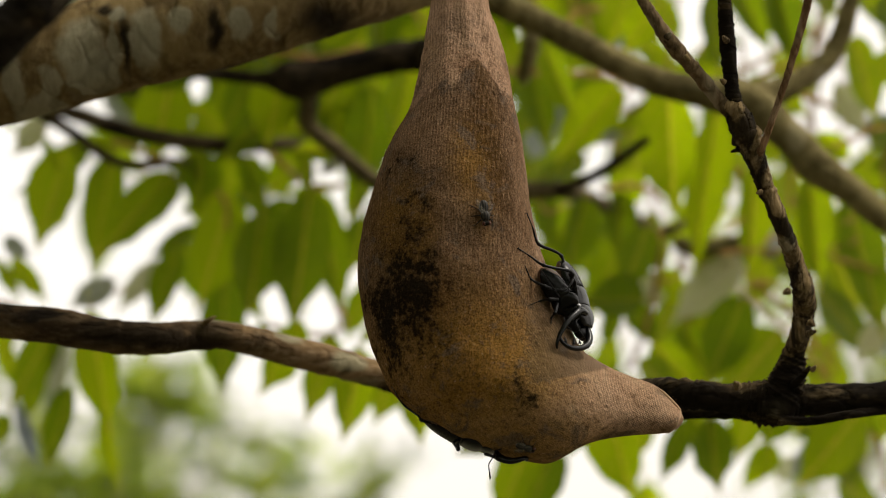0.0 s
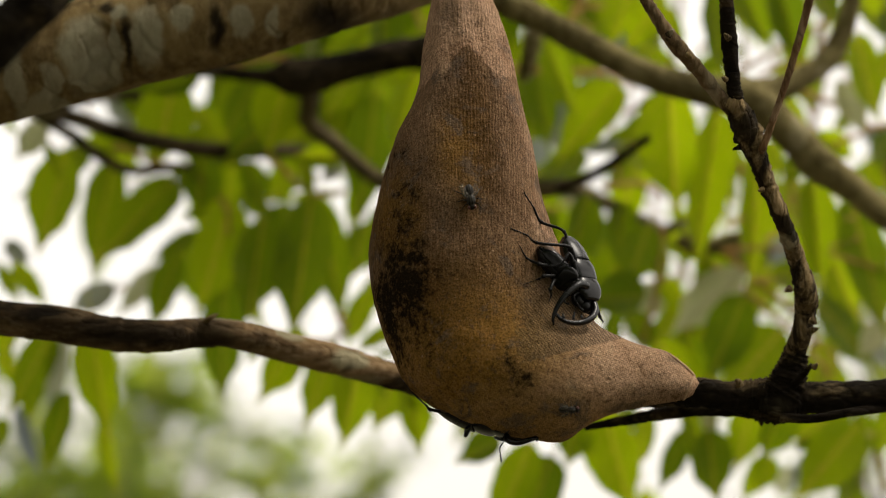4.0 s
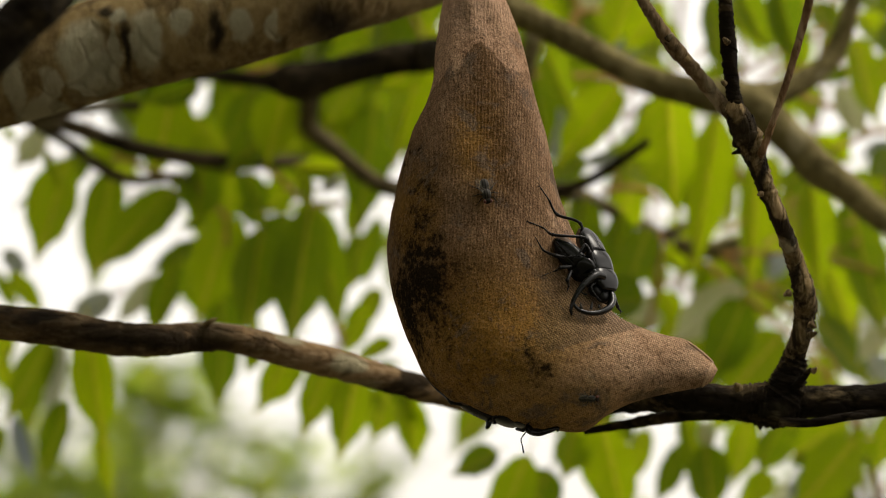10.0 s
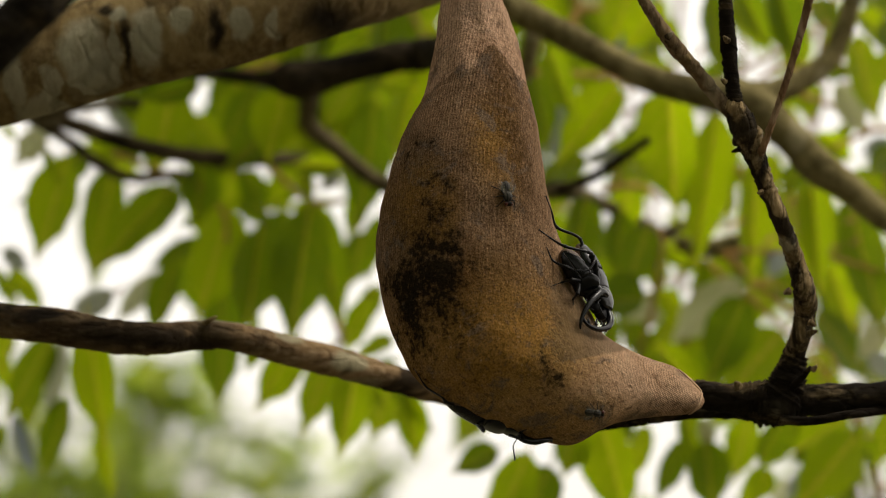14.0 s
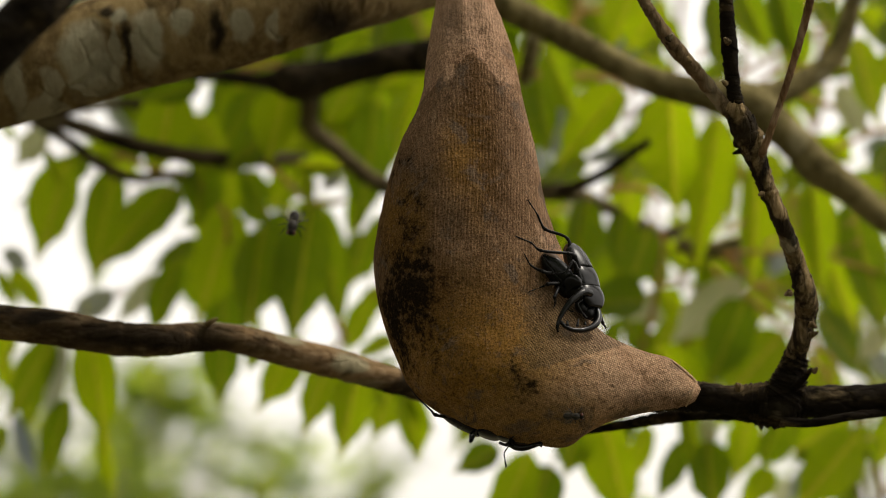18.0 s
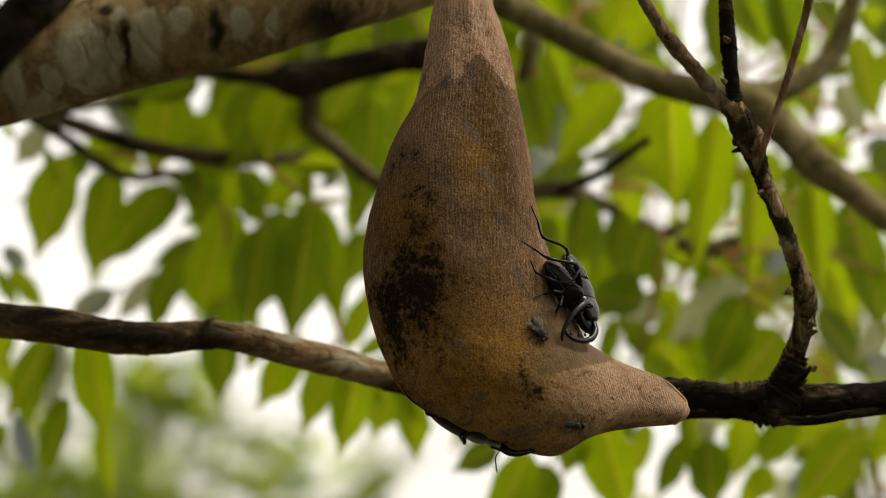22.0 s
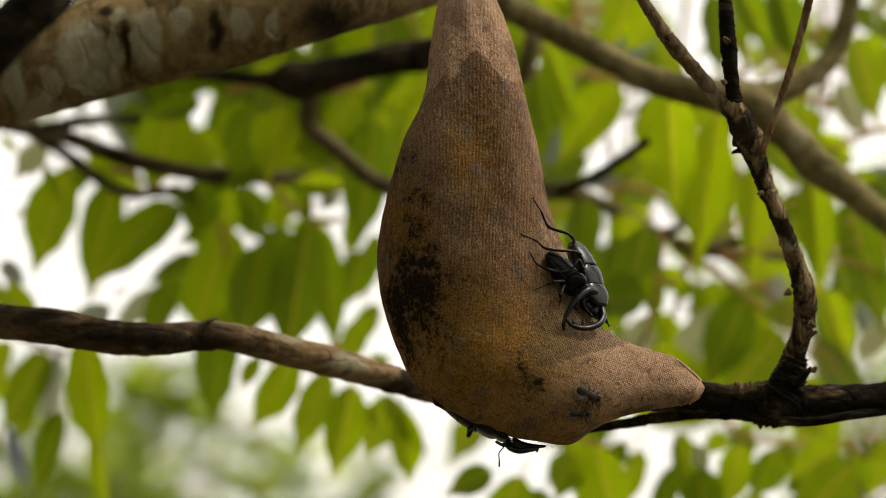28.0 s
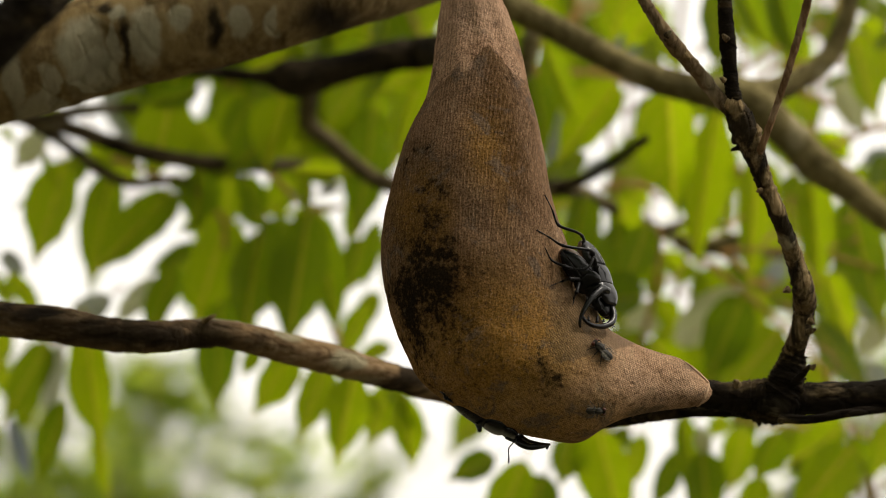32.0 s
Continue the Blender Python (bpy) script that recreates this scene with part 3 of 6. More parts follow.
BROKEN_STUB = [(0.0789, 1.5427, 0.0382, 0.0043), (0.0878, 1.5336, 0.0411, 0.0045), (0.1025, 1.5245, 0.0476, 0.0041), (0.1199, 1.5062, 0.0591, 0.0038), (0.1309, 1.4617, 0.0678, 0.0033)]
LEFT_BRANCH = [(-0.9219, 1.5, 0.0699, 0.0126), (-0.6988, 1.5, 0.0848, 0.0112), (-0.5129, 1.5, 0.0978, 0.0093), (-0.3762, 1.55, 0.1068, 0.0077), (-0.2895, 1.58, 0.0952, 0.0055), (-0.2575, 1.6, 0.0881, 0.0056), (-0.2218, 1.6, 0.0762, 0.006), (-0.1821, 1.6, 0.0682, 0.0056), (-0.1424, 1.6, 0.0647, 0.0052), (-0.104, 1.62, 0.0667, 0.004), (-0.0732, 1.65, 0.0646, 0.0029)]
LEFT_TWIG = [(-0.2953, 1.59, 0.0958, 0.0035), (-0.2813, 1.6, 0.0885, 0.004), (-0.2614, 1.6, 0.0766, 0.004), (-0.2396, 1.6, 0.0607, 0.004), (-0.2178, 1.6, 0.052, 0.0036), (-0.1803, 1.62, 0.0554, 0.0024)]
CUT_STUB = [(-0.2817, 1.58, 0.0932, 0.0039), (-0.2503, 1.58, 0.1003, 0.0039), (-0.2268, 1.58, 0.1026, 0.0035), (-0.2092, 1.58, 0.103, 0.0035)]
CROSS_BRANCH = [(-0.961, 1.5, 0.0004, 0.0223), (-0.6808, 1.35, 0.0054, 0.0174), (-0.3946, 1.15, -0.0083, 0.0108), (-0.2501, 1.08, -0.0265, 0.008), (-0.206, 1.06, -0.0342, 0.0081), (-0.1798, 1.06, -0.0371, 0.0084), (-0.1535, 1.06, -0.0418, 0.0079), (-0.1325, 1.06, -0.0428, 0.0074), (-0.1151, 1.07, -0.0417, 0.0069), (-0.0992, 1.07, -0.0422, 0.0066), (-0.076, 1.08, -0.0485, 0.0072), (-0.0497, 1.09, -0.0557, 0.007), (-0.0229, 1.1, -0.0641, 0.0063), (0.0099, 1.11, -0.0729, 0.0061), (0.0484, 1.11, -0.0773, 0.0063), (0.0807, 1.1, -0.0739, 0.006), (0.0989, 1.09, -0.0716, 0.0049)]
CROSS_END = [(0.0589, 1.1, -0.0766, 0.0049), (0.0838, 1.07, -0.0708, 0.0066), (0.1021, 1.04, -0.067, 0.0072), (0.119, 1.03, -0.0674, 0.0066), (0.1343, 1.03, -0.0692, 0.0069), (0.1496, 1.03, -0.0718, 0.0084), (0.165, 1.03, -0.0697, 0.0072), (0.1956, 1.03, -0.0684, 0.0072), (0.2212, 1.03, -0.0661, 0.0072), (0.2905, 1.05, -0.0622, 0.0068)]
UPRIGHT_TWIG = [(0.1502, 1.03, -0.0718, 0.0066), (0.1542, 1.03, -0.0636, 0.0069), (0.1578, 1.03, -0.0521, 0.0051), (0.1603, 1.02, -0.0402, 0.0046), (0.1624, 1.02, -0.0288, 0.0048), (0.1605, 1.01, -0.0198, 0.005), (0.1568, 1.01, -0.0068, 0.004), (0.149, 1, 0.0102, 0.0037), (0.1428, 1, 0.025, 0.0037), (0.1383, 1, 0.0374, 0.0045), (0.1344, 1, 0.0474, 0.006), (0.1289, 1, 0.059, 0.005), (0.124, 1, 0.0622, 0.0032)]
KNOT = [(0.1318, 1.03, -0.0692, 0.007), (0.1407, 1.03, -0.0702, 0.009), (0.1499, 1.028, -0.0701, 0.0107), (0.155, 1.028, -0.0635, 0.0087), (0.1578, 1.028, -0.0545, 0.0065), (0.1598, 1.028, -0.0487, 0.0052)]
FORK_LEFT = [(0.1309, 1, 0.056, 0.0035), (0.124, 1, 0.0617, 0.0032), (0.1131, 1, 0.0751, 0.003), (0.0997, 0.99, 0.0886, 0.0032), (0.0898, 0.99, 0.1033, 0.0025), (0.0835, 0.99, 0.1136, 0.0022), (0.0671, 0.98, 0.1387, 0.0019)]
FORK_UP = [(0.1294, 1, 0.056, 0.0037), (0.1284, 1, 0.0635, 0.0035), (0.1272, 1, 0.0721, 0.0032), (0.1255, 1, 0.0895, 0.0035), (0.1242, 1, 0.1093, 0.003), (0.1237, 1, 0.1242, 0.0027), (0.123, 1, 0.149, 0.0022)]
FORK_THIN = [(0.1383, 1, 0.0387, 0.0017), (0.1396, 0.995, 0.0422, 0.0017), (0.1426, 0.995, 0.0501, 0.0015), (0.15, 0.99, 0.0734, 0.0015), (0.1563, 0.985, 0.0974, 0.0017), (0.1599, 0.98, 0.1157, 0.0015), (0.1643, 0.98, 0.1363, 0.0012)]
SLIVER = [(0.1548, 1.03, -0.0776, 0.0036), (0.1331, 1.04, -0.075, 0.0036), (0.1083, 1.05, -0.0771, 0.0031), (0.0883, 1.06, -0.0815, 0.0024), (0.0669, 1.07, -0.086, 0.0016)]
LOWER_SHOOT = [(0.1507, 1.02, -0.0776, 0.0023), (0.1659, 1.02, -0.0781, 0.002), (0.1836, 1.02, -0.0751, 0.002), (0.2084, 1.03, -0.0733, 0.0018)]
KNOT_SPUR = [(0.157, 1.02, -0.063, 0.002), (0.1606, 1.015, -0.0581, 0.0015), (0.1633, 1.01, -0.0536, 0.001)]
SPURS = [(0.1309, 1, 0.0429, -0.004, -0.0015, 0.001), (0.1623, 1.01, -0.0388, 0.0035, 0.0015, 0.0013), (0.1628, 1.01, -0.0336, 0.0025, -0.0015, 0.0013), (0.0972, 0.985, 0.0901, 0.002, 0.0024, 0.0012), (0.1354, 1, 0.0585, 0.004, -0.0112, 0.0007), (-0.1114, 1.065, -0.0359, 0.0063, 0.0032, 0.0011), (0.1242, 0.99, 0.0891, -0.0022, 0.002, 0.0012), (0.1522, 1, -0.0196, -0.0025, -0.001, 0.0012), (0.1389, 0.99, 0.0236, -0.0022, -0.0005, 0.001), (0.133, 1.02, -0.063, -0.002, 0.0025, 0.0015), (0.1053, 0.985, 0.0821, 0.002, -0.002, 0.001), (0.1626, 1, -0.0543, 0.0015, 0.002, 0.001), (0.123, 0.99, 0.0714, -0.002, 0.001, 0.001)]
SHORT_SPUR = [(0.0608, 1.5, 0.1441, 0.0063), (0.0585, 1.5, 0.1311, 0.006), (0.0563, 1.5, 0.1199, 0.0052), (0.0537, 1.51, 0.1106, 0.0041)]
PALE_STUB = [(0.1661, 1.62, 0.003, 0.0052), (0.1821, 1.62, -0.0022, 0.006), (0.195, 1.62, -0.0002, 0.006), (0.2054, 1.62, 0.003, 0.0056), (0.2118, 1.62, 0.0042, 0.0044)]
SIDE_TWIG = [(0.1553, 1.6, 0.0101, 0.0036), (0.164, 1.6, 0.0125, 0.0032), (0.1754, 1.61, 0.0181, 0.0028), (0.1881, 1.62, 0.0247, 0.0024)]
tree = thing("tree", Matrix(), "broadleaf evergreen tree with spreading branches over the ground", "tree")
TRUNK = [(-1.05, 1.55, -0.2, 0.16), (-1.03, 1.52, 0.3, 0.125), (-0.99, 1.5, 0.9, 0.11), (-0.95, 1.48, 1.5, 0.105), (-0.92, 1.5, 2.1, 0.095), (-0.9, 1.55, 2.8, 0.07)]
part("trunk", tube(TRUNK, 28, 10, 0.05, 0.1, 3.0), LIMB_BARK, tree, "grey-brown tree trunk")


def limb(name, rows, material, sides, step, rough, knob, seed, label="", grain=1.0):
    bm = tube(rows, sides, step, rough, knob, seed, grain)
    bm.transform(PLAN)
    return part(name, bm, material, tree, label)


# the leafy bough sways about its foot at the trunk
FOOT = Vector((-0.76, 1.6, 0.08))
bough = thing("leafy_bough", PLAN @ Matrix.Translation(FOOT), "leafy bough with drooping glossy green leaves, swaying in the wind", "branch")


def bough_limb(name, rows, material, sides, step, rough, knob, seed, label=""):
    bm = tube([(x - FOOT.x, y - FOOT.y, z - FOOT.z, r) for x, y, z, r in rows], sides, step, rough, knob, seed)
    return part(name, bm, material, bough, label)


bough_limb("branch", LEFT_BRANCH, SLENDER_BARK, 16, 10, 0.08, 0.1, 9.0, "dark slender branch")
bough_limb("branch", LEFT_TWIG, SLENDER_BARK, 12, 8, 0.1, 0.2, 10.0)
bough_limb("broken_branch", CUT_STUB, SLENDER_BARK, 12, 8, 0.08, 0.1, 11.0)


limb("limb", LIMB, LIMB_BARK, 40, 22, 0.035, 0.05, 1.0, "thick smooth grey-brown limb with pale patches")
# This limb's shade is put into its bark colour.
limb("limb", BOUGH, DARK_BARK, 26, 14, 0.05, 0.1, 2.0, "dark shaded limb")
limb("branch", FAR_LIMB, PALE_BARK, 24, 12, 0.05, 0.1, 4.0, "grey-green branch")
limb("branch", FAR_FORK, PALE_BARK, 20, 10, 0.05, 0.1, 5.0)
limb("branch", DARK_BRANCH, BLACK_BARK, 20, 10, 0.06, 0.1, 6.0, "dark brown-black branch")
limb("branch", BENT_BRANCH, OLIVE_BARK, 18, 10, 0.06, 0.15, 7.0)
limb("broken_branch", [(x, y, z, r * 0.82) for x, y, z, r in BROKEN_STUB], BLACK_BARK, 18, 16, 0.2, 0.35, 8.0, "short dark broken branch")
limb("broken_branch", SHORT_SPUR, PALE_BARK, 18, 12, 0.14, 0.2, 8.2, "short brown spur under the limb")
limb("broken_branch", PALE_STUB, PALE_BARK, 18, 12, 0.12, 0.25, 8.4, "pale broken end of the branch")
limb("twig", SIDE_TWIG, OLIVE_BARK, 12, 10, 0.08, 0.2, 8.6)
limb("branch", CROSS_BRANCH, TWIG_BARK, 32, 30, 0.055, 0.14, 12.0, "brown ridged branch with damp patches")
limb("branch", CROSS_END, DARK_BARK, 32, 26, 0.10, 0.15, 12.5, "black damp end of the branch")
limb("twig", UPRIGHT_TWIG, CROOKED_BARK, 24, 16, 0.13, 0.25, 13.0, "crooked dark brown twig")
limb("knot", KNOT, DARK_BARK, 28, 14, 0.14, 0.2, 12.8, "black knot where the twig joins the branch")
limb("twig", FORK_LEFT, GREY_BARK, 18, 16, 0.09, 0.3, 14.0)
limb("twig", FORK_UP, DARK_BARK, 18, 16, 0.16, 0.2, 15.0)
limb("twig", FORK_THIN, RED_BARK, 12, 14, 0.08, 0.3, 16.0, "thin red-brown twig")
limb("broken_branch", SLIVER, DARK_BARK, 14, 12, 0.2, 0.2, 17.0, "split dark sliver of wood")
limb("twig", LOWER_SHOOT, DARK_BARK, 12, 12, 0.1, 0.2, 18.0)
for k, (x, y, z, dx, dz, r) in enumerate(SPURS):
    limb("spur", [(x, y, z, r * 1.3), (x + dx * 0.5, y - 0.001, z + dz * 0.5, r), (x + dx, y - 0.002, z + dz, r * 0.45)], CROOKED_BARK, 9, 6, 0.2, 0.3, 30.0 + k, "short broken spur")
limb("broken_branch", KNOT_SPUR, DARK_BARK, 10, 8, 0.15, 0.1, 19.0)


# ---- leaves ----
def leaf_mesh(seed, fold, curl, wave, wide, material=None):
    """A blade of unit length along y and unit width, rounded at the base, drawn out to a drip tip, folded along its midrib."""
    bm = bmesh.new()
    rows = []
    n = 22
    cols = (-1.0, -0.8, -0.55, -0.28, -0.05, 0.0, 0.05, 0.28, 0.55, 0.8, 1.0)
    for i in range(n + 1):
        t = i / n
        w = 0.5 * math.sin(math.pi * t ** wide) ** 0.78
        if t > 0.66:
            w *= 1 - 0.66 * math.sin((t - 0.66) / 0.34 * math.pi / 2)
        w = max(w, 0.012 if t < 0.98 else 0.004)
        bend = curl * (t - 0.3) ** 2 - curl * 0.09
        hook = 0.16 * math.sin(seed * 1.7) * max(0.0, t - 0.55) ** 2 * 2.2
        row = []
        for c in cols:
            ripple = wave * abs(c) ** 2 * math.sin(t * 15 + seed * 2.1 + (1.3 if c > 0 else 0)) + 0.35 * wave * abs(c) * math.sin(t * 44 + seed)
            rib = -0.012 if c == 0.0 else 0.0
            edge = 1 + 0.03 * math.sin(t * 23 + seed * 3 + c) * abs(c)
            row.append(bm.verts.new((c * w * edge + 0.03 * math.sin(3 * t + seed) + hook, t, fold * abs(c) * w * 2 + bend + ripple + rib)))
        rows.append(row)
    for a, b in zip(rows, rows[1:]):
        for j in range(len(cols) - 1):
            bm.faces.new((a[j], a[j + 1], b[j + 1], b[j]))
    # leaf stalk
    stalk = [[bm.verts.new((0.02 * math.cos(k * 1.257) + 0.03 * math.sin(seed) * 1.0, y, 0.02 * math.sin(k * 1.257) + z)) for k in range(5)] for y, z in ((0.03, -curl * 0.02), (-0.08, 0.01), (-0.17, 0.05))]
    for a, b in zip(stalk, stalk[1:]):
        for k in range(5):
            bm.faces.new((a[k], a[(k + 1) % 5], b[(k + 1) % 5], b[k]))
    me = bpy.data.meshes.new("leaf")
    smooth(bm).to_mesh(me)
    bm.free()
    me.materials.append(material or LEAF)
    return me


LEAF_SHAPES = ((0.10, 0.10, 0.018, 0.72), (0.28, -0.22, 0.03, 0.66), (0.16, 0.30, 0.034, 0.74), (0.36, 0.05, 0.024, 0.68), (0.05, -0.35, 0.045, 0.64), (0.22, 0.18, 0.03, 0.76), (0.18, -0.12, 0.05, 0.70), (0.30, 0.24, 0.04, 0.63), (0.08, 0.4, 0.028, 0.67), (0.42, -0.1, 0.022, 0.72))
LEAF_MESHES = [leaf_mesh(k, *v) for k, v in enumerate(LEAF_SHAPES)]
PALE_MESHES = [leaf_mesh(k + 10, *v, PALE_LEAF) for k, v in enumerate(((0.2, -0.3, 0.02, 0.75), (0.1, 0.25, 0.04, 0.8), (0.3, 0.4, 0.05, 0.72)))]


def put_leaf(parent, base, tip, width, rng, pale=False):
    """A leaf from its stalk to its tip, its face turned a little at random towards the open side."""
    base, tip = Vector(base), Vector(tip)
    y = (tip - base).normalized()
    face = Vector((rng.uniform(-0.42, 0.42), -1.0, rng.uniform(-0.25, 0.6)))
    x = y.cross(face).normalized()
    z = x.cross(y)
    ob = new("leaf", rng.choice(PALE_MESHES if pale else LEAF_MESHES))
    lean = max(0.6, math.hypot(x.x, x.z))
    length = (tip - base).length
    m = Matrix((x, y, z)).transposed().to_4x4()
    m.translation = base
    ob.parent = parent
    ob.matrix_basis = m @ Matrix.Diagonal((min(width / lean, width * 1.4), length * 1.02, min(length, width * 2.2) * 0.42, 1))
    return ob


TWIG_A = [(-0.2336, 1.62, 0.0692, 0.0022), (-0.2188, 1.63, 0.0644, 0.002), (-0.2039, 1.64, 0.0579, 0.0018), (-0.1875, 1.65, 0.0567, 0.0016)]
LEAVES_A = [(-0.28, 1.61, 0.087, -0.303, 1.619, 0.06, -0.02), (-0.325, 1.678, 0.093, -0.314, 1.686, 0.08, 0.006), (-0.27, 1.55, 0.069, -0.257, 1.553, 0.04, 0.008), (-0.266, 1.714, 0.073, -0.319, 1.707, 0.032, 0.023), (-0.269, 1.634, 0.067, -0.291, 1.641, -0.008, 0.039), (-0.243, 1.686, 0.062, -0.261, 1.691, -0.028, 0.031), (-0.19, 1.607, 0.047, -0.247, 1.617, -0.014, 0.029), (-0.194, 1.689, 0.046, -0.228, 1.679, 0.001, 0.024), (-0.17, 1.591, 0.117, -0.21, 1.583, 0.105, 0.018), (-0.193, 1.635, 0.119, -0.207, 1.642, 0.051, 0.043), (-0.227, 1.685, 0.121, -0.231, 1.682, 0.091, 0.023), (-0.193, 1.778, 0.107, -0.165, 1.769, 0.076, 0.02), (-0.165, 1.695, 0.129, -0.168, 1.705, 0.096, 0.018)]
TWIG_B = [(-0.1841, 1.62, 0.0558, 0.0022), (-0.1682, 1.63, 0.0424, 0.002), (-0.1561, 1.64, 0.0257, 0.0018), (-0.1545, 1.65, 0.0062, 0.0016)]
LEAVES_B = [(-0.221, 1.698, 0.074, -0.284, 1.694, 0.07, 0.013), (-0.171, 1.623, 0.062, -0.175, 1.63, 0.02, 0.029), (-0.166, 1.619, 0.027, -0.189, 1.629, 0.018, 0.007), (-0.154, 1.656, 0.03, -0.177, 1.647, -0.053, 0.039), (-0.161, 1.687, -0.027, -0.164, 1.692, -0.12, 0.034), (-0.182, 1.708, 0.01, -0.221, 1.706, -0.016, 0.014), (-0.192, 1.654, -0.006, -0.211, 1.645, -0.064, 0.023), (-0.209, 1.688, -0.016, -0.243, 1.69, -0.054, -0.017), (-0.235, 1.632, -0.029, -0.269, 1.634, -0.048, -0.019), (-0.24, 1.552, -0.048, -0.228, 1.556, -0.136, 0.031), (-0.207, 1.632, -0.075, -0.22, 1.643, -0.088, 0.004), (-0.206, 1.745, 0.062, -0.193, 1.742, 0.045, 0.013)]
TWIG_C = [(-0.3354, 1.62, -0.0511, 0.0022), (-0.3132, 1.63, -0.0452, 0.002), (-0.2907, 1.64, -0.0576, 0.0018), (-0.2679, 1.65, -0.064, 0.0016)]
LEAVES_C = [(-0.277, 1.622, -0.062, -0.31, 1.621, -0.121, 0.027), (-0.27, 1.625, -0.062, -0.278, 1.629, -0.125, -0.016), (-0.299, 1.703, -0.087, -0.316, 1.71, -0.142, 0.017), (-0.264, 1.619, -0.104, -0.285, 1.627, -0.165, 0.022), (-0.252, 1.69, -0.125, -0.242, 1.695, -0.19, 0.014), (-0.317, 1.69, -0.121, -0.299, 1.684, -0.172, -0.012), (-0.315, 1.684, -0.058, -0.329, 1.683, -0.091, 0.019), (-0.309, 1.637, -0.012, -0.286, 1.646, -0.046, 0.015), (-0.324, 1.666, -0.013, -0.309, 1.672, -0.045, 0.012), (-0.304, 1.583, 0.001, -0.286, 1.581, -0.014, -0.013), (-0.337, 1.745, -0.073, -0.327, 1.749, -0.116, 0.017), (-0.32, 1.676, -0.128, -0.33, 1.677, -0.153, 0.017)]
TWIG_D = [(-0.1535, 1.62, 0.1266, 0.0022), (-0.1201, 1.63, 0.1336, 0.002), (-0.0883, 1.64, 0.1285, 0.0018), (-0.0562, 1.65, 0.1376, 0.0016)]
LEAVES_D = [(-0.108, 1.556, 0.111, -0.12, 1.552, 0.058, 0.033), (-0.121, 1.597, 0.085, -0.153, 1.586, 0.056, 0.022), (-0.101, 1.65, 0.081, -0.141, 1.639, 0.066, 0.014), (-0.069, 1.606, 0.061, -0.107, 1.611, 0.063, 0.017), (-0.049, 1.655, 0.11, -0.06, 1.649, 0.011, 0.035), (-0.053, 1.697, 0.061, -0.071, 1.686, 0.006, 0.018), (-0.063, 1.642, 0.126, -0.085, 1.635, 0.089, 0.027), (-0.051, 1.674, 0.12, -0.036, 1.682, 0.092, 0.018), (-0.01, 1.559, 0.132, -0.045, 1.568, 0.115, 0.02), (-0.022, 1.636, 0.117, -0.035, 1.625, 0.062, 0.024), (-0.055, 1.671, 0.159, -0.091, 1.683, 0.138, 0.019), (-0.112, 1.664, 0.15, -0.15, 1.672, 0.132, 0.017), (-0.136, 1.638, 0.117, -0.158, 1.641, 0.073, 0.025)]
TWIG_E = [(-0.1512, 1.62, 0.0696, 0.0022), (-0.1238, 1.63, 0.0609, 0.002), (-0.096, 1.64, 0.037, 0.0018), (-0.0712, 1.65, 0.0377, 0.0016)]
LEAVES_E = [(-0.148, 1.672, 0.123, -0.156, 1.682, 0.072, 0.03), (-0.141, 1.647, 0.06, -0.129, 1.649, 0.026, 0.021), (-0.154, 1.668, 0.059, -0.161, 1.678, 0.018, 0.022), (-0.105, 1.664, 0.057, -0.13, 1.672, 0.03, 0.024), (-0.099, 1.629, 0.064, -0.095, 1.637, 0.028, 0.011), (-0.072, 1.671, 0.038, -0.129, 1.672, 0.031, 0.007), (-0.128, 1.632, 0.02, -0.139, 1.62, -0.058, 0.037), (-0.093, 1.616, 0.034, -0.107, 1.615, -0.068, 0.041), (-0.09, 1.699, 0.035, -0.074, 1.701, -0.066, 0.027), (-0.057, 1.709, 0.016, -0.069, 1.71, -0.028, 0.026), (-0.048, 1.748, 0.029, -0.057, 1.75, -0.024, 0.017), (-0.149, 1.67, 0.015, -0.162, 1.671, -0.02, 0.017), (-0.074, 1.629, 0.055, -0.087, 1.62, 0.044, -0.01), (-0.121, 1.773, 0.033, -0.13, 1.773, -0.015, 0.026)]
TWIG_H = [(-0.0743, 1.62, -0.0497, 0.0022), (-0.0706, 1.63, -0.0621, 0.002), (-0.0873, 1.64, -0.0708, 0.0018), (-0.1288, 1.65, -0.0632, 0.0016)]
LEAVES_H = [(-0.126, 1.605, -0.061, -0.138, 1.611, -0.085, 0.013), (-0.096, 1.553, -0.057, -0.127, 1.56, -0.109, 0.026), (-0.075, 1.568, -0.068, -0.095, 1.559, -0.127, 0.024), (-0.056, 1.545, -0.075, -0.069, 1.556, -0.142, 0.028), (-0.034, 1.649, -0.087, -0.049, 1.647, -0.137, 0.028), (-0.022, 1.587, -0.094, -0.016, 1.59, -0.147, 0.023), (-0.035, 1.59, -0.086, -0.003, 1.586, -0.126, 0.015), (-0.16, 1.708, -0.018, -0.132, 1.702, -0.066, 0.017), (-0.054, 1.68, -0.033, -0.072, 1.69, -0.078, 0.02), (-0.034, 1.627, -0.061, -0.063, 1.618, -0.077, 0.013), (-0.046, 1.716, -0.025, -0.071, 1.706, -0.069, 0.018), (-0.031, 1.627, -0.076, -0.052, 1.623, -0.079, 0.006), (-0.049, 1.585, -0.091, -0.038, 1.582, -0.11, 0.006), (-0.06, 1.583, -0.086, -0.051, 1.583, -0.096, -0.006)]
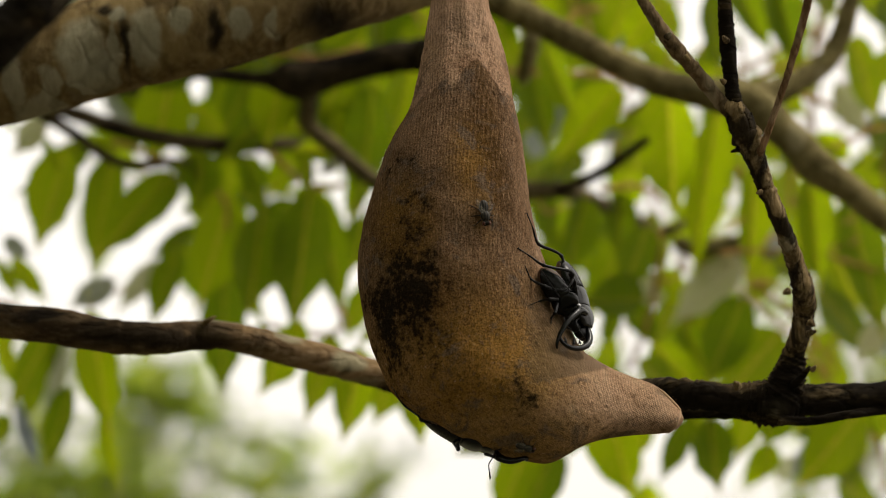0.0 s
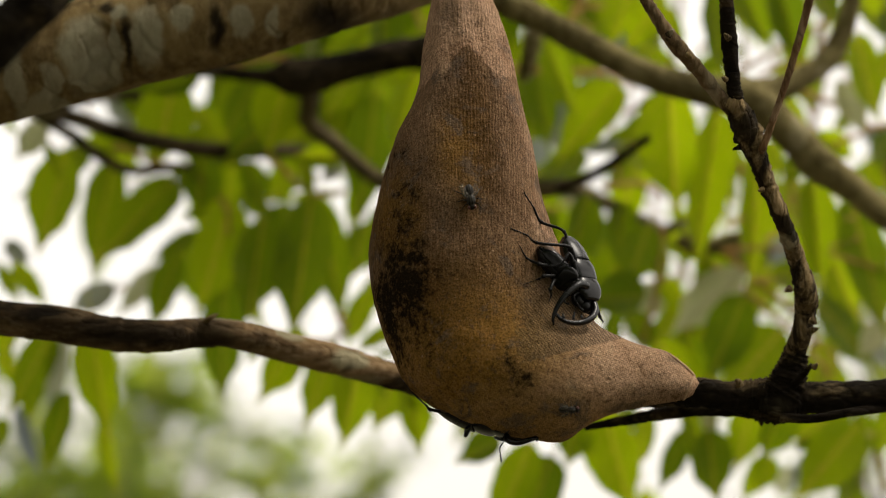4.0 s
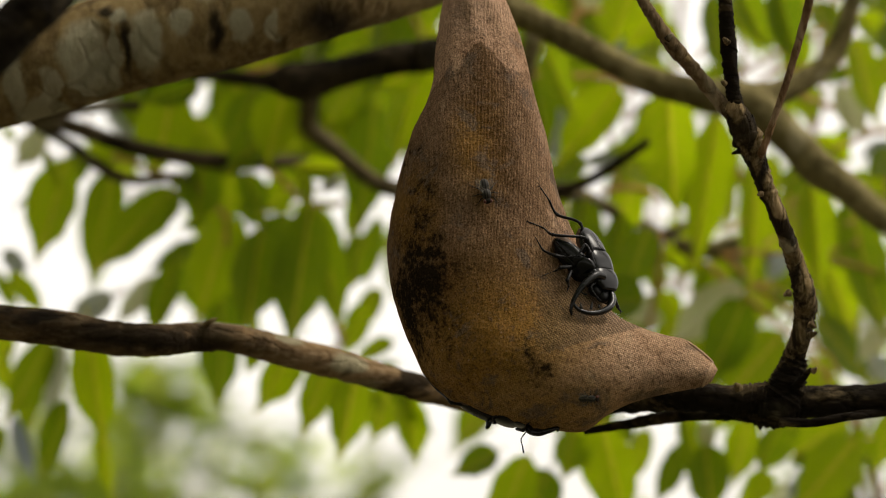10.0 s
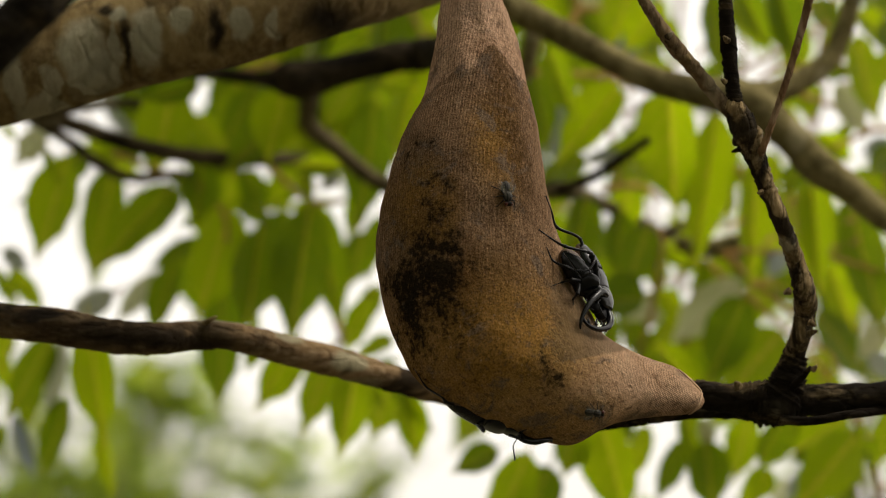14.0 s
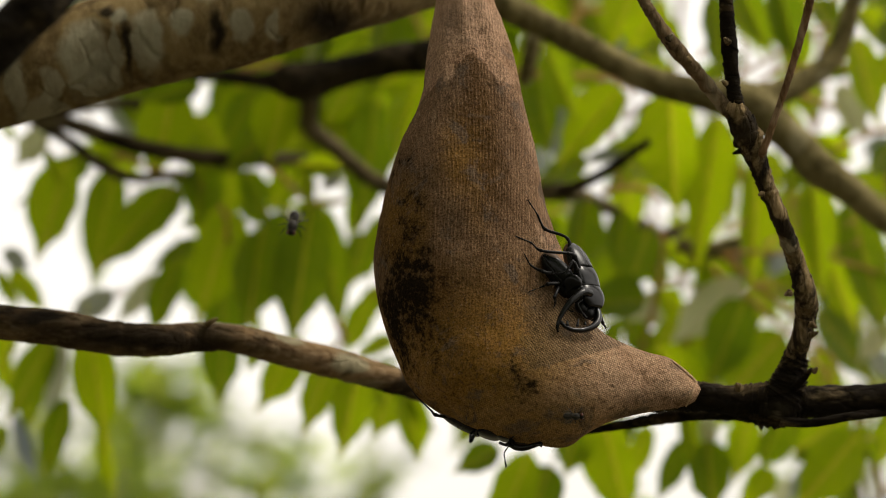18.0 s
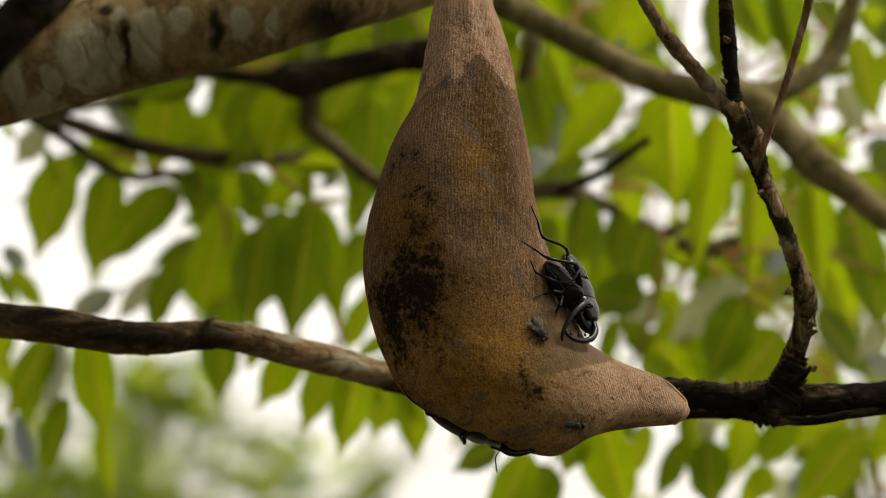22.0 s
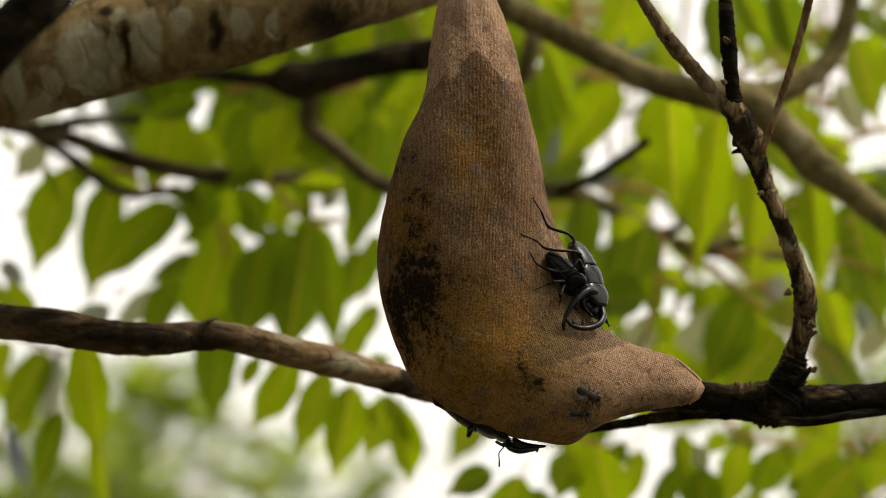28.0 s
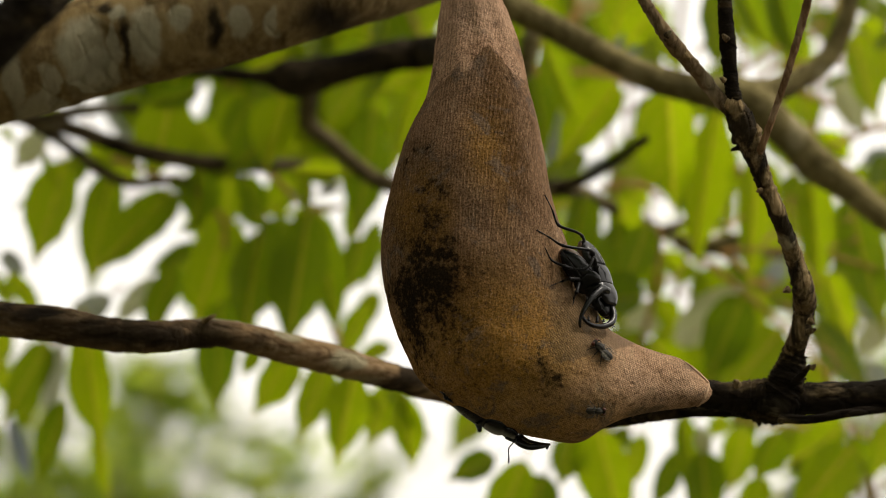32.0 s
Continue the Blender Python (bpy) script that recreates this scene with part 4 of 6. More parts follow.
TWIG_I = [(0.0456, 1.62, 0.1243, 0.0022), (0.0903, 1.63, 0.1234, 0.002), (0.1152, 1.64, 0.1226, 0.0018), (0.1364, 1.65, 0.1164, 0.0016), (0.1566, 1.66, 0.1101, 0.0014)]
LEAVES_I = [(0.066, 1.641, 0.131, 0.078, 1.636, 0.065, 0.022), (0.071, 1.571, 0.138, 0.093, 1.561, 0.086, 0.021), (0.123, 1.578, 0.112, 0.078, 1.588, 0.055, 0.033), (0.102, 1.6, 0.062, 0.062, 1.589, 0.044, 0.017), (0.156, 1.566, 0.108, 0.162, 1.577, 0.019, 0.041), (0.191, 1.577, 0.093, 0.174, 1.586, -0.021, 0.03), (0.137, 1.653, 0.188, 0.122, 1.649, 0.143, 0.03), (0.151, 1.604, 0.168, 0.128, 1.612, 0.137, 0.025)]
TWIG_J = [(0.1138, 1.62, 0.0399, 0.0022), (0.1347, 1.63, 0.0434, 0.002), (0.1518, 1.64, 0.0396, 0.0018), (0.1597, 1.65, 0.0329, 0.0016)]
LEAVES_J = [(0.143, 1.577, 0.014, 0.126, 1.575, -0.033, 0.028)]
TWIG_K = [(0.1552, 1.62, 0.011, 0.0022), (0.155, 1.63, -0.0172, 0.002), (0.1498, 1.64, -0.0499, 0.0018), (0.1425, 1.65, -0.0747, 0.0016), (0.1352, 1.66, -0.0896, 0.0014)]
LEAVES_K = [(0.101, 1.59, 0.034, 0.087, 1.58, -0.021, 0.026), (0.138, 1.547, -0.035, 0.095, 1.559, -0.038, 0.03), (0.146, 1.575, -0.066, 0.185, 1.587, -0.109, 0.028), (0.209, 1.576, -0.035, 0.184, 1.585, -0.098, 0.035), (0.237, 1.589, -0.059, 0.193, 1.582, -0.109, 0.04), (0.22, 1.586, 0.065, 0.214, 1.585, -0.035, 0.024), (0.256, 1.578, 0.05, 0.263, 1.585, -0.032, 0.028)]
TWIG_L = [(0.1701, 1.62, -0.001, 0.0022), (0.1954, 1.63, -0.0172, 0.002), (0.225, 1.64, -0.0397, 0.0018), (0.255, 1.65, -0.0665, 0.0016), (0.2854, 1.66, -0.0978, 0.0014)]
LEAVES_L = [(0.281, 1.573, 0.034, 0.307, 1.577, -0.066, 0.033), (0.312, 1.592, -0.053, 0.288, 1.586, -0.079, -0.017), (0.136, 1.569, -0.078, 0.16, 1.569, -0.1, 0.018)]
TWIG_M = [(0.2444, 1.62, 0.1122, 0.0022), (0.2641, 1.63, 0.1061, 0.002), (0.2901, 1.64, 0.0965, 0.0018), (0.3123, 1.65, 0.084, 0.0016), (0.3307, 1.66, 0.0887, 0.0014)]
LEAVES_M = [(0.187, 1.6, 0.178, 0.198, 1.611, 0.118, 0.022), (0.211, 1.634, 0.19, 0.235, 1.634, 0.137, 0.023), (0.233, 1.587, 0.185, 0.248, 1.585, 0.122, 0.027), (0.292, 1.612, 0.15, 0.309, 1.616, 0.084, 0.026), (0.323, 1.641, 0.142, 0.312, 1.641, 0.108, 0.018), (0.28, 1.619, 0.116, 0.3, 1.61, 0.076, -0.02), (0.268, 1.633, 0.081, 0.296, 1.643, 0.061, 0.021), (0.291, 1.629, 0.052, 0.32, 1.632, 0.038, 0.019)]
TWIG_N = [(0.2022, 1.62, -0.0071, 0.0022), (0.2277, 1.63, -0.0293, 0.002), (0.2535, 1.64, -0.0499, 0.0018), (0.2714, 1.65, -0.0706, 0.0016)]
LEAVES_N = []
TWIG_O = [(0.2936, 1.62, -0.1121, 0.0022), (0.3015, 1.63, -0.1249, 0.002), (0.3116, 1.64, -0.146, 0.0018), (0.3198, 1.65, -0.1816, 0.0016)]
LEAVES_O = [(0.229, 1.637, -0.151, 0.214, 1.641, -0.187, 0.018), (0.234, 1.619, -0.151, 0.223, 1.619, -0.177, 0.018), (0.252, 1.639, -0.161, 0.239, 1.649, -0.181, -0.015), (0.291, 1.617, -0.121, 0.31, 1.615, -0.151, 0.019), (0.302, 1.646, -0.138, 0.292, 1.645, -0.172, 0.018), (0.285, 1.636, -0.159, 0.292, 1.627, -0.185, 0.018), (0.31, 1.571, -0.105, 0.305, 1.581, -0.148, 0.021), (0.207, 1.638, -0.108, 0.196, 1.645, -0.125, 0.017), (0.252, 1.63, -0.115, 0.246, 1.622, -0.144, 0.018), (0.257, 1.574, -0.135, 0.241, 1.567, -0.143, 0.009), (0.04, 1.566, -0.134, 0.007, 1.557, -0.15, 0.02), (0.06, 1.549, -0.134, 0.035, 1.557, -0.201, 0.031), (0.075, 1.566, -0.145, 0.055, 1.57, -0.203, 0.03)]
TWIG_P = [(0.0665, 1.62, -0.0811, 0.0022), (0.0913, 1.63, -0.1058, 0.002), (0.1196, 1.64, -0.1209, 0.0018), (0.1415, 1.65, -0.1191, 0.0016)]
LEAVES_P = [(0.093, 1.581, -0.121, 0.085, 1.572, -0.154, 0.026), (0.111, 1.567, -0.113, 0.131, 1.578, -0.188, 0.037), (0.146, 1.624, -0.121, 0.138, 1.622, -0.163, 0.016), (0.133, 1.635, -0.116, 0.132, 1.629, -0.139, 0.014), (0.202, 1.749, 0.082, 0.199, 1.759, 0.051, 0.017), (0.327, 1.688, 0.176, 0.339, 1.68, 0.138, 0.025), (0.23, 1.761, -0.114, 0.242, 1.754, -0.144, 0.022), (0.294, 1.782, -0.115, 0.285, 1.779, -0.141, 0.022), (0.294, 1.7, -0.183, 0.327, 1.697, -0.216, 0.025), (0.19, 1.762, -0.053, 0.181, 1.753, -0.088, 0.022), (0.216, 1.769, 0.061, 0.224, 1.759, 0.026, 0.017)]
TWIG_Q = [(0.0935, 1.7, 0.2099, 0.0022), (0.107, 1.71, 0.1688, 0.002), (0.1207, 1.72, 0.1229, 0.0018), (0.1302, 1.73, 0.0764, 0.0016), (0.1355, 1.74, 0.0337, 0.0014)]
LEAVES_Q = [(0.087, 1.691, 0.111, 0.082, 1.682, 0.067, -0.018), (0.061, 1.704, 0.135, 0.067, 1.701, 0.073, 0.019), (0.073, 1.679, 0.077, 0.068, 1.688, 0.055, -0.019), (0.108, 1.698, 0.184, 0.122, 1.701, 0.159, 0.023), (0.147, 1.688, 0.168, 0.164, 1.696, 0.144, 0.019), (0.089, 1.665, 0.157, 0.075, 1.673, 0.123, 0.022), (0.115, 1.695, 0.141, 0.096, 1.702, 0.121, 0.018), (0.122, 1.773, 0.127, 0.103, 1.776, 0.098, 0.021), (0.144, 1.629, 0.081, 0.109, 1.633, 0.071, 0.011), (0.128, 1.625, 0.071, 0.099, 1.635, 0.067, -0.011), (0.152, 1.697, 0.097, 0.131, 1.686, 0.082, 0.01), (0.158, 1.681, 0.057, 0.131, 1.677, 0.071, 0.019), (0.144, 1.748, 0.063, 0.161, 1.753, 0.04, 0.017), (0.138, 1.659, 0.048, 0.129, 1.671, 0.014, 0.026)]
LEAVES_Q += [(0.131, 1.656, 0.031, 0.127, 1.648, -0.022, 0.023), (0.078, 1.649, 0.027, 0.077, 1.642, -0.006, 0.015)]
TWIG_R = [(0.2958, 1.7, 0.2109, 0.0022), (0.2851, 1.71, 0.1612, 0.002), (0.2785, 1.72, 0.1152, 0.0018), (0.2846, 1.73, 0.0687, 0.0016), (0.2995, 1.74, 0.026, 0.0014)]
LEAVES_R = [(0.212, 1.77, 0.219, 0.218, 1.778, 0.18, -0.015), (0.156, 1.633, 0.172, 0.172, 1.633, 0.134, 0.017), (0.277, 1.703, 0.191, 0.294, 1.693, 0.158, 0.023), (0.312, 1.712, 0.185, 0.338, 1.7, 0.146, 0.024), (0.268, 1.678, 0.13, 0.269, 1.675, 0.097, 0.022), (0.306, 1.703, 0.096, 0.289, 1.697, 0.085, 0.012), (0.336, 1.703, 0.086, 0.31, 1.695, 0.073, -0.013), (0.322, 1.632, 0.08, 0.305, 1.622, 0.055, 0.019), (0.257, 1.629, 0.064, 0.241, 1.626, 0.043, 0.018), (0.235, 1.651, 0.075, 0.244, 1.646, 0.046, 0.016), (0.235, 1.616, 0.107, 0.262, 1.622, 0.081, 0.015), (0.299, 1.686, 0.139, 0.28, 1.683, 0.13, 0.012)]
TWIG_S = [(0.1912, 1.7, 0.0586, 0.0022), (0.1863, 1.71, 0.0081, 0.002), (0.1769, 1.72, -0.0346, 0.0018), (0.1888, 1.73, -0.0691, 0.0016), (0.2009, 1.74, -0.0954, 0.0014)]
LEAVES_S = [(0.167, 1.719, -0.03, 0.136, 1.71, -0.059, -0.025), (0.163, 1.684, -0.025, 0.18, 1.686, -0.051, 0.019), (0.125, 1.638, -0.046, 0.115, 1.643, -0.084, 0.015), (0.212, 1.615, -0.017, 0.161, 1.626, -0.064, -0.029), (0.194, 1.678, -0.057, 0.183, 1.677, -0.089, 0.014), (0.278, 1.64, -0.005, 0.299, 1.638, -0.058, 0.025), (0.282, 1.695, -0.018, 0.305, 1.685, -0.062, 0.025), (0.267, 1.627, -0.04, 0.313, 1.635, -0.094, 0.027), (0.301, 1.624, -0.011, 0.312, 1.613, -0.042, -0.017), (0.314, 1.66, -0.07, 0.326, 1.65, -0.093, -0.017), (0.173, 1.63, -0.066, 0.19, 1.634, -0.102, 0.024), (0.252, 1.668, 0.005, 0.24, 1.674, -0.018, -0.015), (0.236, 1.629, -0.02, 0.267, 1.619, -0.029, 0.021), (0.159, 1.712, 0.006, 0.164, 1.706, -0.035, 0.018)]
LEAVES_S += [(0.138, 1.67, -0.049, 0.157, 1.676, -0.084, 0.021), (0.173, 1.693, -0.049, 0.153, 1.682, -0.086, 0.021), (0.14, 1.754, -0.038, 0.15, 1.747, -0.072, 0.02), (0.16, 1.768, 0.018, 0.162, 1.767, -0.02, 0.02), (0.195, 1.703, -0.004, 0.208, 1.708, -0.029, 0.016), (0.185, 1.623, -0.003, 0.182, 1.631, -0.033, 0.013), (0.163, 1.663, 0.009, 0.179, 1.674, -0.011, 0.018), (0.188, 1.674, -0.001, 0.173, 1.683, -0.015, 0.013), (0.207, 1.754, -0.006, 0.203, 1.742, -0.035, 0.019), (0.212, 1.761, 0.0, 0.214, 1.752, -0.03, 0.02), (0.231, 1.774, -0.0, 0.222, 1.768, -0.032, 0.019), (0.253, 1.777, -0.013, 0.243, 1.766, -0.061, 0.025), (0.307, 1.71, 0.009, 0.336, 1.705, -0.017, 0.021)]
TWIG_U = [(0.2174, 1.7, -0.1056, 0.0022), (0.2314, 1.71, -0.1168, 0.002), (0.2669, 1.72, -0.1216, 0.0018), (0.3114, 1.73, -0.1208, 0.0016)]
LEAVES_U = [(0.175, 1.637, -0.131, 0.155, 1.632, -0.179, 0.019), (0.169, 1.58, -0.104, 0.184, 1.579, -0.174, 0.021), (0.182, 1.562, -0.127, 0.189, 1.57, -0.179, 0.031), (0.214, 1.583, -0.112, 0.204, 1.584, -0.159, 0.024), (0.232, 1.545, -0.111, 0.215, 1.553, -0.147, 0.025), (0.282, 1.579, -0.11, 0.242, 1.585, -0.14, 0.027), (0.286, 1.57, -0.124, 0.241, 1.566, -0.178, 0.038), (0.261, 1.58, -0.138, 0.24, 1.584, -0.173, -0.014), (0.18, 1.564, -0.111, 0.186, 1.565, -0.134, -0.013)]
TWIGS = [(TWIG_A, LEAVES_A), (TWIG_B, LEAVES_B), (TWIG_C, LEAVES_C), (TWIG_D, LEAVES_D), (TWIG_E, LEAVES_E), (TWIG_H, LEAVES_H), (TWIG_O, LEAVES_O), (TWIG_P, LEAVES_P), (TWIG_Q, LEAVES_Q), (TWIG_R, LEAVES_R), (TWIG_S, LEAVES_S), (TWIG_U, LEAVES_U)]
STILL_TWIGS = [(TWIG_I, LEAVES_I), (TWIG_J, LEAVES_J), (TWIG_K, LEAVES_K), (TWIG_L, LEAVES_L), (TWIG_M, LEAVES_M), (TWIG_N, LEAVES_N)]
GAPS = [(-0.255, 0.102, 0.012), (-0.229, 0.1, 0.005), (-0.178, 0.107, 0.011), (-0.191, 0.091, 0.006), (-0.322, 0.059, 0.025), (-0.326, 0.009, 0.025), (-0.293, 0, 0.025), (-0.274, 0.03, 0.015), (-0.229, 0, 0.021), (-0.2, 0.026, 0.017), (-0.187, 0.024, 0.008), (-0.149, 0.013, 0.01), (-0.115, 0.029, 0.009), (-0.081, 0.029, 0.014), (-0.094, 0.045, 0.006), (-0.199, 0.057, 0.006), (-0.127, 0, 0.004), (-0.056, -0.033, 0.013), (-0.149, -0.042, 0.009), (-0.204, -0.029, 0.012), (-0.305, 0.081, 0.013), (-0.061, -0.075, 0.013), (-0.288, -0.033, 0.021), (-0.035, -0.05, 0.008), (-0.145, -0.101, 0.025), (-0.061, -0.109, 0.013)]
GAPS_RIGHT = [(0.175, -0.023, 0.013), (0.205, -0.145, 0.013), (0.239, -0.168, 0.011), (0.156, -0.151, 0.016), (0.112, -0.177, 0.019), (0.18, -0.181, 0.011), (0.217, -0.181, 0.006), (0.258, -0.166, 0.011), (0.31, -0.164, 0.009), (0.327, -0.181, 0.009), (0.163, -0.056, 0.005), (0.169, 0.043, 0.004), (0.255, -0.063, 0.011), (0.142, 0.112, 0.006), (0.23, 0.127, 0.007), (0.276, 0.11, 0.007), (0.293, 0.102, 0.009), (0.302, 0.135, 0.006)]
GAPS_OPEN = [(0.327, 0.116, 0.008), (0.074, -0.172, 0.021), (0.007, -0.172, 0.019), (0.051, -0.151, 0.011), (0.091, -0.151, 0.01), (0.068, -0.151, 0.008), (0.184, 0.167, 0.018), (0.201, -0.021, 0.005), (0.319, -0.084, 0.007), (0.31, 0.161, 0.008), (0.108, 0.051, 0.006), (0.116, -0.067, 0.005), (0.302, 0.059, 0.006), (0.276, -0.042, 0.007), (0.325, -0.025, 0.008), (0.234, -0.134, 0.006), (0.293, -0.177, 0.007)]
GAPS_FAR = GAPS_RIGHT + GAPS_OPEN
SHOOTS_A = [[(0.268, 1.57, 0.0671, 0.0016), (0.2981, 1.575, 0.0802, 0.0014), (0.3116, 1.58, 0.0832, 0.0012)], [(0.1493, 1.57, -0.0244, 0.0012), (0.1614, 1.575, -0.0225, 0.001), (0.1682, 1.58, -0.0139, 0.0009)], [(0.1921, 1.57, -0.0049, 0.0016), (0.2083, 1.575, -0.003, 0.0014), (0.2442, 1.58, -0.003, 0.0012)], [(0.266, 1.57, -0.0061, 0.0016), (0.2942, 1.575, -0.0147, 0.0014), (0.3147, 1.58, -0.0206, 0.0012)], [(0.196, 1.57, 0.0122, 0.0014), (0.2028, 1.575, 0.016, 0.0012), (0.2098, 1.58, 0.0186, 0.0011)], [(0.2213, 1.57, 0.0021, 0.0014), (0.2272, 1.575, 0.0054, 0.0012), (0.2333, 1.58, 0.0076, 0.0011)]]
SHOOTS_B = [[(0.2115, 1.57, -0.0283, 0.0012), (0.222, 1.575, -0.0244, 0.001), (0.2293, 1.58, -0.0233, 0.0009)], [(0.2154, 1.57, -0.0263, 0.001), (0.2259, 1.575, -0.0256, 0.0008), (0.2356, 1.58, -0.0292, 0.0007)], [(0.2575, 1.57, -0.0458, 0.0012), (0.2454, 1.575, -0.044, 0.001), (0.2344, 1.58, -0.041, 0.0009)], [(0.2524, 1.57, -0.0672, 0.0012), (0.2669, 1.575, -0.0733, 0.001), (0.2764, 1.58, -0.088, 0.0009)], [(0.2536, 1.57, -0.0758, 0.0012), (0.261, 1.575, -0.083, 0.001), (0.2658, 1.58, -0.0892, 0.0009)], [(0.2107, 1.63, 0.1234, 0.0016), (0.2325, 1.635, 0.1348, 0.0015), (0.2454, 1.64, 0.1429, 0.0013)]]
SHOOTS_C = [[(0.2528, 1.63, 0.1477, 0.0014), (0.2689, 1.635, 0.1562, 0.0013), (0.2771, 1.64, 0.16, 0.0011)], [(0.2552, 1.63, 0.1517, 0.0016), (0.2608, 1.635, 0.1652, 0.0015), (0.2633, 1.64, 0.1787, 0.0013)], [(0.2532, 1.63, 0.1469, 0.0012), (0.2649, 1.635, 0.1506, 0.0011), (0.2746, 1.64, 0.1494, 0.0009)], [(0.2257, 1.63, 0.1194, 0.0016), (0.2406, 1.635, 0.1279, 0.0015), (0.2511, 1.64, 0.1315, 0.0013)], [(0.2297, 1.63, 0.121, 0.001), (0.2365, 1.635, 0.1279, 0.0008), (0.2397, 1.64, 0.1348, 0.0007)], [(0.2917, 1.57, -0.131, 0.0012), (0.2977, 1.575, -0.1316, 0.001), (0.3038, 1.58, -0.1334, 0.0009)]]
SHOOTS_D = [[(0.0903, 1.63, 0.159, 0.002), (0.0987, 1.635, 0.1692, 0.0019), (0.1161, 1.64, 0.171, 0.0017)], [(0.1824, 1.63, 0.1364, 0.0012), (0.1887, 1.635, 0.1447, 0.0011), (0.1949, 1.64, 0.1518, 0.0009)], [(0.0667, 1.57, 0.0309, 0.0012), (0.0736, 1.575, 0.0232, 0.001), (0.0883, 1.58, 0.0295, 0.0009)], [(-0.2339, 1.63, -0.0342, 0.0012), (-0.2305, 1.635, -0.0313, 0.0011), (-0.2272, 1.64, -0.0295, 0.0009)], [(0.2119, 1.63, 0.0563, 0.0022), (0.2175, 1.635, 0.0395, 0.0021), (0.2177, 1.64, 0.0213, 0.0019)], [(0.238, 1.57, 0.0301, 0.0012), (0.2454, 1.575, 0.0324, 0.001), (0.2528, 1.58, 0.0335, 0.0009)]]
SHOOTS_E = [[(0.2499, 1.63, 0.1242, 0.0014), (0.2576, 1.635, 0.1295, 0.0013), (0.2698, 1.64, 0.1323, 0.0011), (0.291, 1.645, 0.1303, 0.0009)], [(0.2503, 1.63, 0.1444, 0.0012), (0.2535, 1.635, 0.1348, 0.0011), (0.2474, 1.64, 0.123, 0.0009)], [(0.2136, 1.63, 0.1202, 0.0012), (0.2171, 1.635, 0.1368, 0.0011), (0.2161, 1.64, 0.1494, 0.0009)], [(0.2777, 1.57, 0.0165, 0.001), (0.2864, 1.575, 0.0193, 0.0008), (0.2952, 1.58, 0.0186, 0.0007)], [(0.2668, 1.57, -0.0018, 0.0012), (0.2786, 1.575, 0.0013, 0.001), (0.2932, 1.58, -0.0002, 0.0009)], [(0.2816, 1.57, 0.0013, 0.001), (0.2884, 1.575, 0.006, 0.0008), (0.2912, 1.58, 0.0092, 0.0007)]]
SHOOTS_F = [[(0.1469, 1.63, 0.1061, 0.0016), (0.1372, 1.635, 0.0962, 0.0015), (0.1295, 1.64, 0.0957, 0.0013)], [(0.303, 1.57, -0.1645, 0.0012), (0.3089, 1.575, -0.166, 0.001), (0.3147, 1.58, -0.1687, 0.0009)]]
SHOOTS = SHOOTS_A + SHOOTS_B + SHOOTS_C + SHOOTS_D + SHOOTS_E + SHOOTS_F


def leafy_twigs(sets, parent, at_, seed):
    """Twigs with their leaves, under the swaying bough or the still tree; a width below 0 shows the pale side, sky
    gloss in its colour.
    """
    rng = random.Random(seed)
    for k, (rows, leaves) in enumerate(sets):
        foot = Vector(rows[0][:3])
        near = [(x - foot.x, y - foot.y, z - foot.z, r) for x, y, z, r in rows]
        ob = part("twig", tube(near, 8, 6, 0.06, 0.3, k * 1.7), SHOOT_BARK, parent, "thin yellow-brown twig")
        ob.matrix_basis = at_ @ Matrix.Translation(foot)
        for x0, y0, z0, x1, y1, z1, w in leaves:
            put_leaf(ob, Vector((x0, y0, z0)) - foot, Vector((x1, y1, z1)) - foot, abs(w), rng, w < 0)


leafy_twigs(TWIGS, bough, Matrix.Translation(-FOOT), 11)
leafy_twigs(STILL_TWIGS, tree, PLAN, 12)
for rows in SHOOTS:
    limb("shoot", rows, SHOOT_BARK, 8, 7, 0.06, 0.3, 21.0, "thin tan leaf shoot")


def spray(x0, x1, low, high, depth, count, gaps, rng, k, size=1.0):
    """A hanging twig with loose leaves over a stretch of the plan, thin where the sky shows through."""
    x = (x0 + x1) / 2
    rows = [(x + 0.012 * j * rng.uniform(-1, 1), depth + 0.015 * j, high + 0.06 - (high - low) * j / 5, 0.003 - 0.0004 * j) for j in range(6)]
    foot = Vector(rows[0][:3])
    bm = tube([(a - foot.x, b - foot.y, c - foot.z, r) for a, b, c, r in rows], 6, 4, 0.05, 0.3, k * 2.3)
    ob = part("twig", bm, SHOOT_BARK, bough)
    ob.matrix_basis = Matrix.Translation(foot - FOOT)
    for _ in range(count):
        px, pz, y = rng.uniform(x0, x1), rng.uniform(low, high), depth + rng.uniform(-0.1, 0.14)
        length = rng.uniform(0.07, 0.125) * size
        a = rng.gauss(0, 0.55)
        tip = Vector((px + length * math.sin(a), y + rng.uniform(-0.03, 0.03), pz - length * math.cos(a)))
        base = Vector((px, y, pz))
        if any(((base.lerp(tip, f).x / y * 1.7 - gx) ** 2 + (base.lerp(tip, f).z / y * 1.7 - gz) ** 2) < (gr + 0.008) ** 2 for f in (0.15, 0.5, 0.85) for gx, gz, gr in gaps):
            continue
        put_leaf(ob, base - foot, tip - foot, length * rng.uniform(0.3, 0.44), rng, rng.random() < 0.06)


